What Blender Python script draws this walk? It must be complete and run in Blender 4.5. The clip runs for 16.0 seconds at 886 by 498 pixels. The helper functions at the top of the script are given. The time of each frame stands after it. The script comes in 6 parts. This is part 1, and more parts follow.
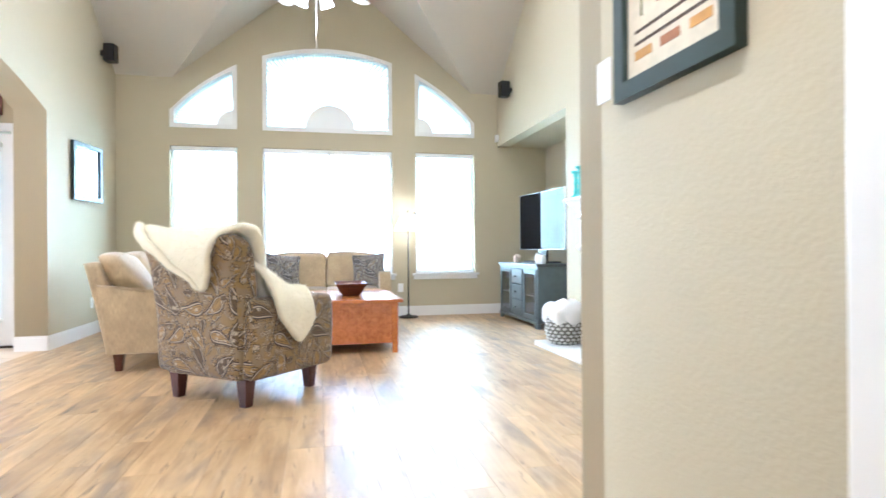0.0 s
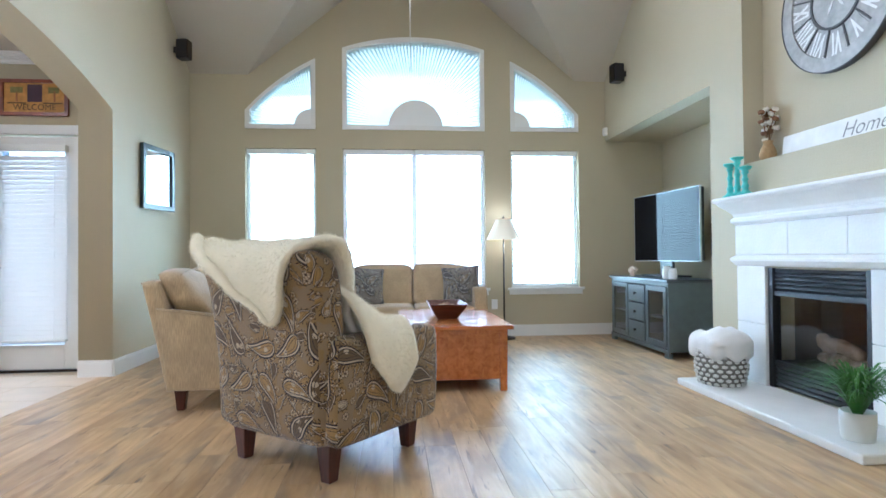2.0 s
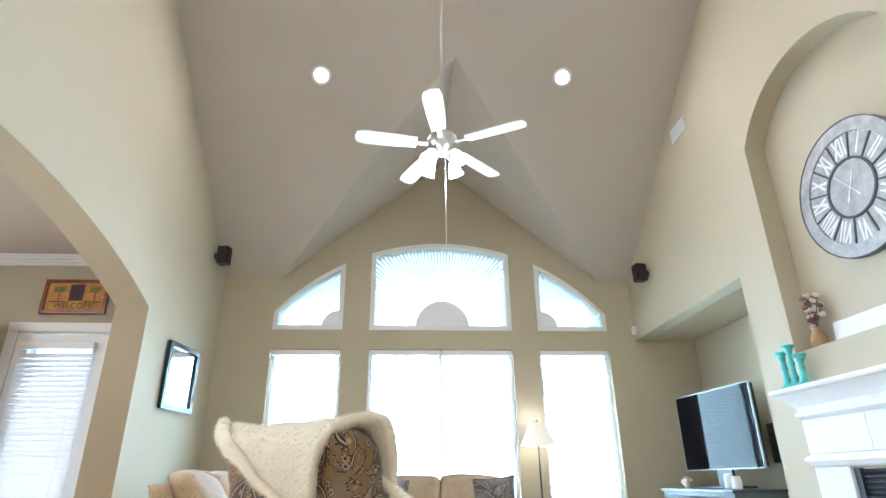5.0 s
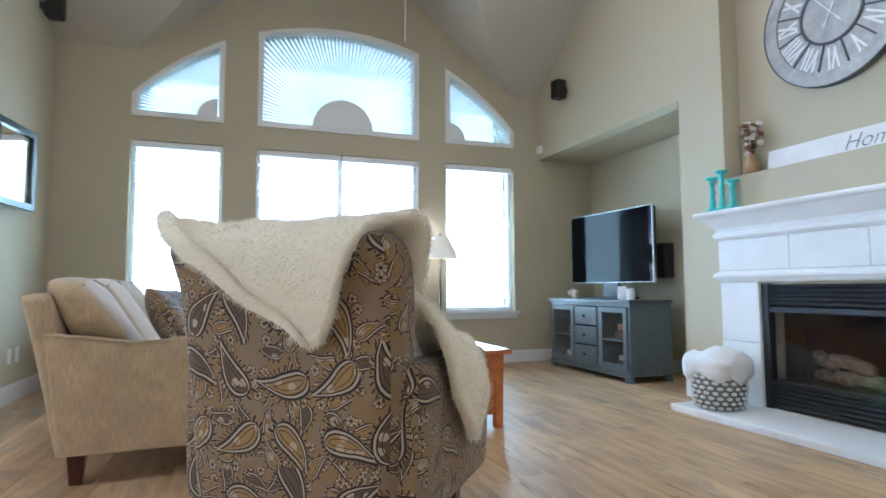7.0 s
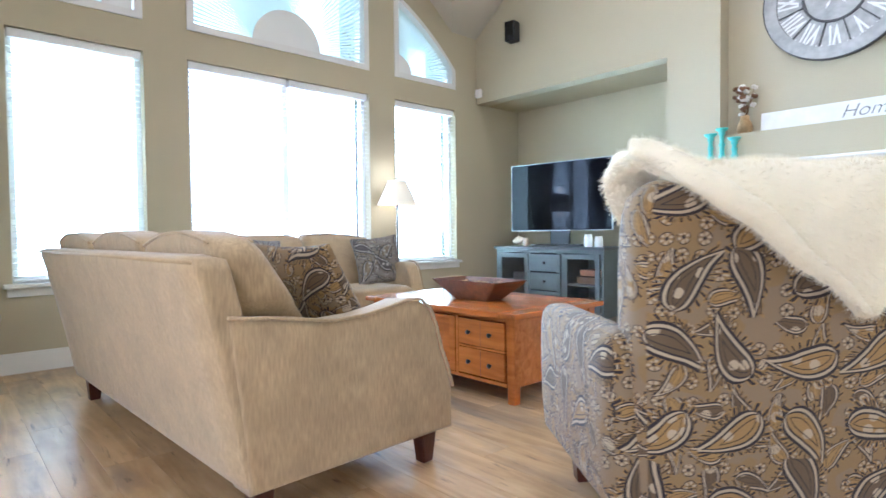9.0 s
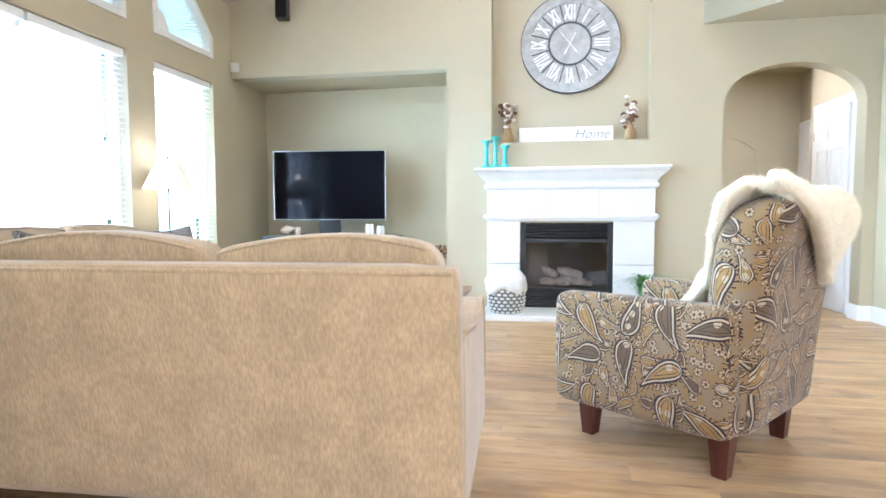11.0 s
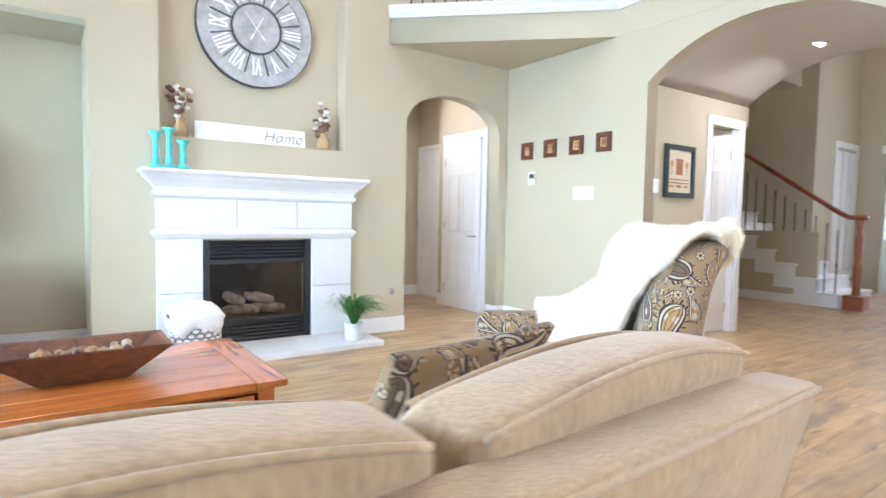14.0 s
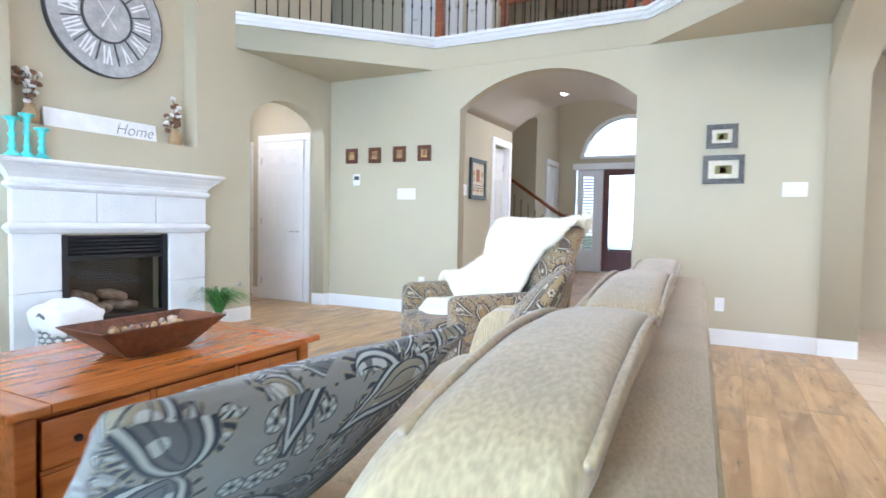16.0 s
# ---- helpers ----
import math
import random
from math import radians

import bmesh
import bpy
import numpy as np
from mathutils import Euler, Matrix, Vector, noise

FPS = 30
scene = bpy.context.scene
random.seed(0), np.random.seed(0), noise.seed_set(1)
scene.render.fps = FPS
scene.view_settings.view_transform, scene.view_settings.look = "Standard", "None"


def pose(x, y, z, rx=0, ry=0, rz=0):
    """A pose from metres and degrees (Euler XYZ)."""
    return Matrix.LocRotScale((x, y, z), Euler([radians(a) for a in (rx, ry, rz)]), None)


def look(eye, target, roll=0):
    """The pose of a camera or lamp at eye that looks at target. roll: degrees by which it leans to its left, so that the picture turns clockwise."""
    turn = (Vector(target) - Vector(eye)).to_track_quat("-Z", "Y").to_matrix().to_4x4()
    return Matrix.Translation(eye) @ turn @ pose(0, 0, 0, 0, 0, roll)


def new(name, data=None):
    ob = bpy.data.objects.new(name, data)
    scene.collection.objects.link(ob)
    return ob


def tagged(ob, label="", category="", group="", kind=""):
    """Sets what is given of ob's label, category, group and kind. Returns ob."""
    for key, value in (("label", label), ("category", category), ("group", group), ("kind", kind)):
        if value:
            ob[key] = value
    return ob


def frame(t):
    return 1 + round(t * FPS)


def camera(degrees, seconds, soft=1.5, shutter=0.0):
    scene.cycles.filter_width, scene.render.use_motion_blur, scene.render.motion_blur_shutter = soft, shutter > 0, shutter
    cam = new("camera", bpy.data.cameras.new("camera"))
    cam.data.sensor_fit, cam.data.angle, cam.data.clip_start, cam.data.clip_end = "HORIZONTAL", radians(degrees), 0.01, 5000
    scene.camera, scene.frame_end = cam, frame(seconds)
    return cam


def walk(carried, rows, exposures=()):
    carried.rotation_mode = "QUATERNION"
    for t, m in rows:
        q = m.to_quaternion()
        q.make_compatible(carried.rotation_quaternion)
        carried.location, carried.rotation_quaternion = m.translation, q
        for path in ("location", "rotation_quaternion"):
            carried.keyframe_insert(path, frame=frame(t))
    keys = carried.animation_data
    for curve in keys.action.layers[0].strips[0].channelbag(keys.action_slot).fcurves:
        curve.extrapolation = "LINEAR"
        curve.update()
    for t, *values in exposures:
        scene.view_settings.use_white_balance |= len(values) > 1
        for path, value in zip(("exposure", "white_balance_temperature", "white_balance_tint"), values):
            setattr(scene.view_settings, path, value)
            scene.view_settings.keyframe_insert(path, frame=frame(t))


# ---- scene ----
cam = camera(76.6, 16.0, shutter=0.4)
PATH = [
    (0, (1.3, 1.13, 0.931), (1.731, 3.083, 0.934), -0.4),
    (0.5, (1.197, 1.327, 0.926), (1.472, 3.308, 0.932), -0.5),
    (1, (1.177, 1.603, 0.938), (1.353, 3.595, 0.944), -0.5),
    (1.5, (1.109, 1.869, 0.976), (1.298, 3.86, 0.979), -0.5),
    (2, (1.15, 2.116, 0.996), (1.333, 4.107, 1.023), -0.5),
    (2.5, (1.166, 2.192, 1.038), (1.342, 4.172, 1.253), -0.4),
    (3, (1.021, 2.222, 1.003), (1.237, 4.095, 1.672), -0.7),
    (3.2, (1.029, 2.233, 0.97), (1.241, 4.043, 1.794), -0.8),
    (5.5, (0.985, 2.349, 0.84), (1.105, 4.213, 1.539), -0.7),
    (6, (0.873, 2.482, 0.832), (1.072, 4.418, 1.277), -0.5),
    (6.5, (0.67, 2.742, 0.825), (1.04, 4.69, 1.099), -0.3),
    (7, (0.44, 2.988, 0.869), (1.12, 4.877, 1.01), -0.2),
    (7.5, (0.14, 3.28, 0.889), (1.03, 5.08, 0.943), -0.4),
    (8, (-0.228, 3.623, 0.885), (0.764, 5.359, 0.902), -0.6),
    (10.3, (-1.676, 5.171, 0.946), (0.172, 5.929, 0.842), -0.2),
    (10.5, (-1.733, 5.309, 0.943), (0.164, 5.933, 0.84), -0.2),
    (11, (-1.767, 5.682, 0.978), (0.198, 6.036, 0.855), -0.2),
    (11.5, (-1.723, 5.969, 0.956), (0.272, 6.054, 0.844), 0.2),
    (12, (-1.51, 6.183, 0.937), (0.453, 5.814, 0.827), 0.4),
    (12.5, (-1.324, 6.343, 0.968), (0.573, 5.719, 0.849), 0.5),
    (13, (-1.132, 6.386, 1.006), (0.708, 5.61, 0.892), 0.8),
    (13.5, (-0.952, 6.547, 1.087), (0.835, 5.655, 0.971), 0.9),
    (14, (-0.828, 6.896, 1.1), (0.805, 5.747, 0.99), 1.0),
    (14.5, (-0.689, 7.268, 1.117), (0.782, 5.917, 1.009), 1.1),
    (15, (-0.657, 7.678, 1.115), (0.635, 6.154, 1.014), 1.2),
    (15.5, (-0.583, 8.018, 1.07), (0.508, 6.344, 0.972), 1.2),
    (16, (-0.541, 8.31, 1.043), (0.365, 6.529, 0.948), 1.1),
]
walk(cam, [(t, look(eye, target, roll)) for t, eye, target, roll in PATH],
     [(0.0, 0.5, 4800, 14), (0.5, 0.33, 4800, 14), (1.0, -0.05, 4700, 14), (1.5, -0.2, 4650, 13), (2.2, -0.45, 4700, 12), (3.0, -1.0, 4900, 11), (5.5, 0.08, 4850, 14), (6.5, -0.33, 4600, 14),
      (7.5, -0.76, 4700, 15), (8.2, -0.42, 4700, 16), (10.5, 0.15, 4950, 15), (12.0, 0.26, 4950, 15), (13.5, 0.13, 4950, 16), (14.5, 0.02, 4880, 18), (16.0, -0.26, 4850, 18)])

# ---- world and light ----
world = bpy.data.worlds.new("sky")
scene.world = world
world.use_nodes = True
_sky = world.node_tree.nodes.new("ShaderNodeTexSky")
_sky.sky_type, _sky.sun_disc = "NISHITA", False
_sky.sun_elevation, _sky.sun_rotation = radians(58), radians(40)
_bg = world.node_tree.nodes["Background"]
world.node_tree.links.new(_sky.outputs[0], _bg.inputs[0])
_bg.inputs[1].default_value = 0.15


def lamp(name, kind, m, watts, colour=(1, 1, 1), size=1.0, size_y=None, angle=None):
    data = bpy.data.lights.new(name, kind)
    data.energy, data.color = watts, colour
    if kind == "AREA":
        data.shape, data.size = "RECTANGLE", size
        data.size_y = size_y or size
    elif kind == "SUN":
        data.angle = angle
    else:
        data.shadow_soft_size = size
    ob = new(name, data)
    ob.matrix_world = m
    return ob


DAY = (0.80, 0.93, 1.0)
LEAFY = (0.80, 1.0, 0.91)    # daylight that comes through garden trees
WARM = (1.0, 0.86, 0.66)
lamp("sun", "SUN", look((-6, 20, 22), (0, 0, 0)), 2.5, (1, 0.95, 0.86), angle=radians(0.5))
# sky light in the openings of the living room windows, the patio door and the front door; the breakfast room's is an
# added fill
for x0, x1, tint in ((-0.55, 0.21, LEAFY), (0.60, 2.28, DAY), (2.68, 3.47, LEAFY)):
    lamp("window_light", "AREA", pose((x0 + x1) / 2, 9.22, 1.45, -90, 0, 0), 145 * (x1 - x0), tint, x1 - x0, 1.7)
for x0, x1, z, h, watts in ((0.62, 2.26, 3.0, 0.75, 14), (-0.5, 0.2, 2.85, 0.45, 5), (2.7, 3.45, 2.85, 0.45, 5)):
    lamp("window_light", "AREA", pose((x0 + x1) / 2, 9.45, z, -90, 0, 0), watts, LEAFY, x1 - x0, h)
lamp("window_light", "AREA", pose(-2.05, 7.62, 1.2, -90, 0, 0), 14, DAY, 0.6, 1.6)
# fill panel from the west, in a breakfast room window that is added and unseen
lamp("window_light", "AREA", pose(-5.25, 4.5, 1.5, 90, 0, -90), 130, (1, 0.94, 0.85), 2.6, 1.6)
lamp("window_light", "AREA", pose(0.4, -4.4, 1.9, 90, 0, 0), 150, (1, 0.93, 0.82), 1.6, 2.4)

# ---- materials ----


def mat(name, colour, rough=0.6, metal=0.0, vary=0.06, scale=6.0, bump=0.0, bump_scale=120.0, spec=0.5, sheen=0.0, coat=0.0, random_tint=0.0):
    """A surface with two scales of colour variation and fine relief."""
    m = bpy.data.materials.new(name)
    m.use_nodes = True
    nt = m.node_tree
    p = nt.nodes["Principled BSDF"]
    p.inputs["Metallic"].default_value = metal
    p.inputs["Specular IOR Level"].default_value = spec
    p.inputs["Sheen Weight"].default_value = sheen
    p.inputs["Coat Weight"].default_value = coat
    tc = nt.nodes.new("ShaderNodeTexCoord")
    n1 = nt.nodes.new("ShaderNodeTexNoise")
    n1.inputs["Scale"].default_value, n1.inputs["Detail"].default_value = scale, 5
    nt.links.new(tc.outputs["Object"], n1.inputs["Vector"])
    hsv = nt.nodes.new("ShaderNodeHueSaturation")
    hsv.inputs["Color"].default_value = (*colour, 1)
    mr = nt.nodes.new("ShaderNodeMapRange")
    mr.inputs[1].default_value, mr.inputs[2].default_value = 0.3, 0.7
    mr.inputs[3].default_value, mr.inputs[4].default_value = 1 - vary, 1 + vary
    nt.links.new(n1.outputs["Fac"], mr.inputs[0])
    src = mr.outputs[0]
    if random_tint:
        oi = nt.nodes.new("ShaderNodeObjectInfo")
        m2 = nt.nodes.new("ShaderNodeMapRange")
        m2.inputs[3].default_value, m2.inputs[4].default_value = 1 - random_tint, 1 + random_tint
        nt.links.new(oi.outputs["Random"], m2.inputs[0])
        mul = nt.nodes.new("ShaderNodeMath")
        mul.operation = "MULTIPLY"
        nt.links.new(src, mul.inputs[0])
        nt.links.new(m2.outputs[0], mul.inputs[1])
        src = mul.outputs[0]
    nt.links.new(src, hsv.inputs["Value"])
    nt.links.new(hsv.outputs[0], p.inputs["Base Color"])
    r = nt.nodes.new("ShaderNodeMapRange")
    r.inputs[3].default_value, r.inputs[4].default_value = max(0.02, rough - 0.06), min(1, rough + 0.06)
    nt.links.new(n1.outputs["Fac"], r.inputs[0])
    nt.links.new(r.outputs[0], p.inputs["Roughness"])
    if bump:
        n2 = nt.nodes.new("ShaderNodeTexNoise")
        n2.inputs["Scale"].default_value, n2.inputs["Detail"].default_value = bump_scale, 3
        nt.links.new(tc.outputs["Object"], n2.inputs["Vector"])
        b = nt.nodes.new("ShaderNodeBump")
        b.inputs["Strength"].default_value, b.inputs["Distance"].default_value = bump, 0.004
        nt.links.new(n2.outputs["Fac"], b.inputs["Height"])
        nt.links.new(b.outputs[0], p.inputs["Normal"])
    return m


def glow(name, colour, strength):
    m = bpy.data.materials.new(name)
    m.use_nodes = True
    p = m.node_tree.nodes["Principled BSDF"]
    p.inputs["Base Color"].default_value = (*colour, 1)
    p.inputs["Emission Color"].default_value = (*colour, 1)
    p.inputs["Emission Strength"].default_value = strength
    return m


def glass(name, tint=(1, 1, 1), rough=0.0):
    m = bpy.data.materials.new(name)
    m.use_nodes = True
    p = m.node_tree.nodes["Principled BSDF"]
    p.inputs["Base Color"].default_value = (*tint, 1)
    p.inputs["Roughness"].default_value = rough
    p.inputs["Transmission Weight"].default_value = 1
    p.inputs["IOR"].default_value = 1.45
    return m


M_WALL = mat("wall_paint", (0.50, 0.444, 0.306), 0.72, vary=0.025, scale=1.3, bump=0.35, bump_scale=90, spec=0.3)
M_CEIL = mat("ceiling_paint", (0.53, 0.485, 0.405), 0.85, vary=0.02, scale=1.0, bump=0.35, bump_scale=110, spec=0.2)
M_TRIM = mat("white_trim_paint", (0.80, 0.79, 0.76), 0.35, vary=0.02, scale=4)
M_MANTEL = mat("white_cast_stone", (0.80, 0.79, 0.76), 0.55, vary=0.035, scale=5, bump=0.5, bump_scale=60)
M_SUBFLOOR = mat("floor_joint", (0.20, 0.14, 0.085), 0.8)
M_TILE = mat("beige_floor_tile", (0.62, 0.50, 0.36), 0.35, vary=0.09, scale=5, random_tint=0.06)
M_BLACK = mat("black_metal", (0.012, 0.012, 0.013), 0.42, vary=0.1)
M_BLACKGLOSS = mat("black_gloss", (0.008, 0.008, 0.010), 0.06, vary=0.02)
M_IRON = mat("dark_iron", (0.03, 0.025, 0.022), 0.5, metal=0.6, vary=0.1)
M_STEEL = mat("brushed_nickel", (0.55, 0.53, 0.50), 0.3, metal=1.0, vary=0.05, scale=30)
M_PLASTIC = mat("white_plastic", (0.82, 0.81, 0.79), 0.35, vary=0.01)
M_PANE = glass("window_glass")
M_MIRROR = mat("mirror_silver", (0.92, 0.93, 0.92), 0.02, metal=1.0, vary=0.0)


def fabric(name, colour, weave=260.0, vary=0.10, bump=0.5, streak=(1, 1, 0.12)):
    m = mat(name, colour, 0.9, vary=vary, scale=9, spec=0.15, sheen=0.35)
    nt = m.node_tree
    p = nt.nodes["Principled BSDF"]
    tc = nt.nodes.new("ShaderNodeTexCoord")
    mp = nt.nodes.new("ShaderNodeMapping")
    mp.inputs["Scale"].default_value = streak
    nt.links.new(tc.outputs["Object"], mp.inputs[0])
    n = nt.nodes.new("ShaderNodeTexNoise")
    n.inputs["Scale"].default_value, n.inputs["Detail"].default_value = weave, 2
    nt.links.new(mp.outputs[0], n.inputs["Vector"])
    b = nt.nodes.new("ShaderNodeBump")
    b.inputs["Strength"].default_value, b.inputs["Distance"].default_value = bump, 0.004
    nt.links.new(n.outputs["Fac"], b.inputs["Height"])
    nt.links.new(b.outputs[0], p.inputs["Normal"])
    hsv = [q for q in nt.nodes if q.bl_idname == "ShaderNodeHueSaturation"][0]
    mr = nt.nodes.new("ShaderNodeMapRange")
    mr.inputs[1].default_value, mr.inputs[2].default_value = 0.35, 0.65
    mr.inputs[3].default_value, mr.inputs[4].default_value = 0.84, 1.14
    nt.links.new(n.outputs["Fac"], mr.inputs[0])
    mul = nt.nodes.new("ShaderNodeMath")
    mul.operation = "MULTIPLY"
    nt.links.new(hsv.inputs["Value"].links[0].from_socket, mul.inputs[0])
    nt.links.new(mr.outputs[0], mul.inputs[1])
    nt.links.new(mul.outputs[0], hsv.inputs["Value"])
    return m


M_SOFA = fabric("tan_chenille", (0.425, 0.317, 0.180), weave=200.0, bump=0.35, streak=(1, 1, 0.10))


def wood(name, dark, light, rough=0.35, grain=(14, 1.1, 14), coat=0.0, tint=0.0, knots=0.0):
    """Timber with long grain along the object's y axis."""
    m = bpy.data.materials.new(name)
    m.use_nodes = True
    nt = m.node_tree
    L = nt.links.new
    p = nt.nodes["Principled BSDF"]
    p.inputs["Roughness"].default_value = rough
    p.inputs["Coat Weight"].default_value = coat
    tc = nt.nodes.new("ShaderNodeTexCoord")
    oi = nt.nodes.new("ShaderNodeObjectInfo")
    sh = nt.nodes.new("ShaderNodeVectorMath")
    sh.operation = "MULTIPLY_ADD"
    cx = nt.nodes.new("ShaderNodeCombineXYZ")
    L(oi.outputs["Random"], cx.inputs[0])
    L(oi.outputs["Random"], cx.inputs[1])
    L(oi.outputs["Random"], cx.inputs[2])
    L(cx.outputs[0], sh.inputs[0])
    sh.inputs[1].default_value = (17.3, 31.7, 5.1)
    L(tc.outputs["Object"], sh.inputs[2])
    mp = nt.nodes.new("ShaderNodeMapping")
    mp.inputs["Scale"].default_value = grain
    L(sh.outputs[0], mp.inputs[0])
    n = nt.nodes.new("ShaderNodeTexNoise")
    n.inputs["Scale"].default_value, n.inputs["Detail"].default_value, n.inputs["Distortion"].default_value = 1.6, 8, 0.8
    L(mp.outputs[0], n.inputs["Vector"])
    n2 = nt.nodes.new("ShaderNodeTexNoise")
    n2.inputs["Scale"].default_value, n2.inputs["Detail"].default_value = 2.6, 4
    L(sh.outputs[0], n2.inputs["Vector"])
    add = nt.nodes.new("ShaderNodeMath")
    add.operation = "MULTIPLY_ADD"
    add.inputs[1].default_value = 0.6 + knots
    L(n2.outputs["Fac"], add.inputs[0])
    L(n.outputs["Fac"], add.inputs[2])
    ra = nt.nodes.new("ShaderNodeValToRGB")
    ra.color_ramp.elements[0].position, ra.color_ramp.elements[0].color = 0.55, (*dark, 1)
    ra.color_ramp.elements[1].position, ra.color_ramp.elements[1].color = 1.0, (*light, 1)
    L(add.outputs[0], ra.inputs[0])
    hsv = nt.nodes.new("ShaderNodeHueSaturation")
    L(ra.outputs[0], hsv.inputs["Color"])
    mr = nt.nodes.new("ShaderNodeMapRange")
    mr.inputs[3].default_value, mr.inputs[4].default_value = 1 - tint, 1 + tint
    L(oi.outputs["Random"], mr.inputs[0])
    L(mr.outputs[0], hsv.inputs["Value"])
    L(hsv.outputs[0], p.inputs["Base Color"])
    b = nt.nodes.new("ShaderNodeBump")
    b.inputs["Strength"].default_value, b.inputs["Distance"].default_value = 0.18, 0.002
    L(n.outputs["Fac"], b.inputs["Height"])
    L(b.outputs[0], p.inputs["Normal"])
    return m




def rustic_plank(name):
    """Tan hickory with long grain, grey-brown smudges and short dark scrapes along y."""
    m = wood(name, (0.33, 0.205, 0.090), (0.56, 0.385, 0.195), 0.40, (9, 1.0, 9), tint=0.10)
    nt = m.node_tree
    L = nt.links.new
    hsv = [q for q in nt.nodes if q.bl_idname == "ShaderNodeHueSaturation"][0]
    shift = [q for q in nt.nodes if q.bl_idname == "ShaderNodeVectorMath"][0]
    colour = [q for q in nt.nodes if q.bl_idname == "ShaderNodeValToRGB"][0].outputs[0]
    for stretch, scale, lo, hi, strength, tone in (((1, 0.30, 1), 5.0, 0.51, 0.71, 0.72, (0.18, 0.145, 0.115)), ((1, 0.22, 1), 13.0, 0.57, 0.76, 0.55, (0.60, 0.45, 0.28)), ((1, 0.12, 1), 34.0, 0.62, 0.74, 0.75, (0.085, 0.058, 0.040))):
        mp = nt.nodes.new("ShaderNodeMapping")
        mp.inputs["Scale"].default_value = stretch
        L(shift.outputs[0], mp.inputs[0])
        n = nt.nodes.new("ShaderNodeTexNoise")
        n.inputs["Scale"].default_value, n.inputs["Detail"].default_value, n.inputs["Distortion"].default_value = scale, 5, 0.6
        L(mp.outputs[0], n.inputs["Vector"])
        r = nt.nodes.new("ShaderNodeMapRange")
        r.inputs[1].default_value, r.inputs[2].default_value, r.inputs[4].default_value = lo, hi, strength
        L(n.outputs["Fac"], r.inputs[0])
        mx = nt.nodes.new("ShaderNodeMix")
        mx.data_type = "RGBA"
        L(r.outputs[0], mx.inputs["Factor"])
        L(colour, mx.inputs[6])
        mx.inputs[7].default_value = (*tone, 1)
        colour = mx.outputs[2]
    L(colour, hsv.inputs["Color"])
    return m


M_PLANK = rustic_plank("hickory_plank")
M_CHERRY = wood("cherry_wood", (0.31, 0.082, 0.012), (0.51, 0.160, 0.026), 0.26, (16, 1.6, 16), coat=0.4)
M_LEG = wood("dark_cherry", (0.035, 0.010, 0.007), (0.085, 0.022, 0.014), 0.3, (20, 20, 2))
M_RAIL = wood("oak_rail", (0.16, 0.045, 0.016), (0.30, 0.095, 0.035), 0.3, (3, 20, 20))
M_DOORWOOD = wood("mahogany", (0.07, 0.018, 0.010), (0.15, 0.038, 0.02), 0.35, (20, 20, 2))
M_BOWL = wood("bowl_wood", (0.05, 0.018, 0.008), (0.17, 0.06, 0.025), 0.35, (4, 14, 20))

# ---- building helpers ----


def part(name, bm, material, parent=None, label="", smooth=False):
    me = bpy.data.meshes.new(name)
    if smooth:
        for f in bm.faces:
            f.smooth = True
    bm.to_mesh(me)
    bm.free()
    me.materials.append(material)
    ob = new(name, me)
    if parent:
        ob.parent = parent
    if label:
        tagged(ob, label)
    return ob


def thing(name, m, label, category, group="", kind=""):
    ob = new(name)
    ob.matrix_world = m
    ob.empty_display_size = 0.1
    return tagged(ob, label, category, group, kind)


def add_box(bm, a, b, bevel=0.0, seg=2):
    t = bmesh.new()
    bmesh.ops.create_cube(t, size=1)
    c = [(p + q) / 2 for p, q in zip(a, b)]
    d = [abs(q - p) for p, q in zip(a, b)]
    for v in t.verts:
        v.co = Vector([c[i] + v.co[i] * d[i] for i in range(3)])
    if bevel:
        bmesh.ops.bevel(t, geom=t.edges[:], offset=min(bevel, min(d) * 0.45), segments=seg, affect="EDGES", profile=0.5)
    merge(bm, t)
    return bm


def merge(bm, t, m=None):
    if m:
        t.transform(m)
    me = bpy.data.meshes.new("tmp")
    t.to_mesh(me)
    t.free()
    bm.from_mesh(me)
    bpy.data.meshes.remove(me)


def box(name, a, b, material, parent=None, bevel=0.0, label="", seg=2):
    return part(name, add_box(bmesh.new(), a, b, bevel, seg), material, parent, label)


def structure(ob, label, category):
    return tagged(ob, label, category, "", "structure")


def add_lathe(bm, rings, n=24, centre=(0, 0, 0), cap=True):
    """Turned shape: rings of (radius, z)."""
    loops = []
    for r, z in rings:
        loops.append([bm.verts.new((centre[0] + r * math.cos(2 * math.pi * i / n), centre[1] + r * math.sin(2 * math.pi * i / n), centre[2] + z)) for i in range(n)])
    for a, b in zip(loops, loops[1:]):
        for i in range(n):
            bm.faces.new((a[i], a[(i + 1) % n], b[(i + 1) % n], b[i]))
    if cap:
        bm.faces.new(loops[0][::-1])
        bm.faces.new(loops[-1])
    return bm


def lathe(name, rings, material, parent=None, n=24, centre=(0, 0, 0), label="", cap=True):
    return part(name, add_lathe(bmesh.new(), rings, n, centre, cap), material, parent, label, smooth=True)


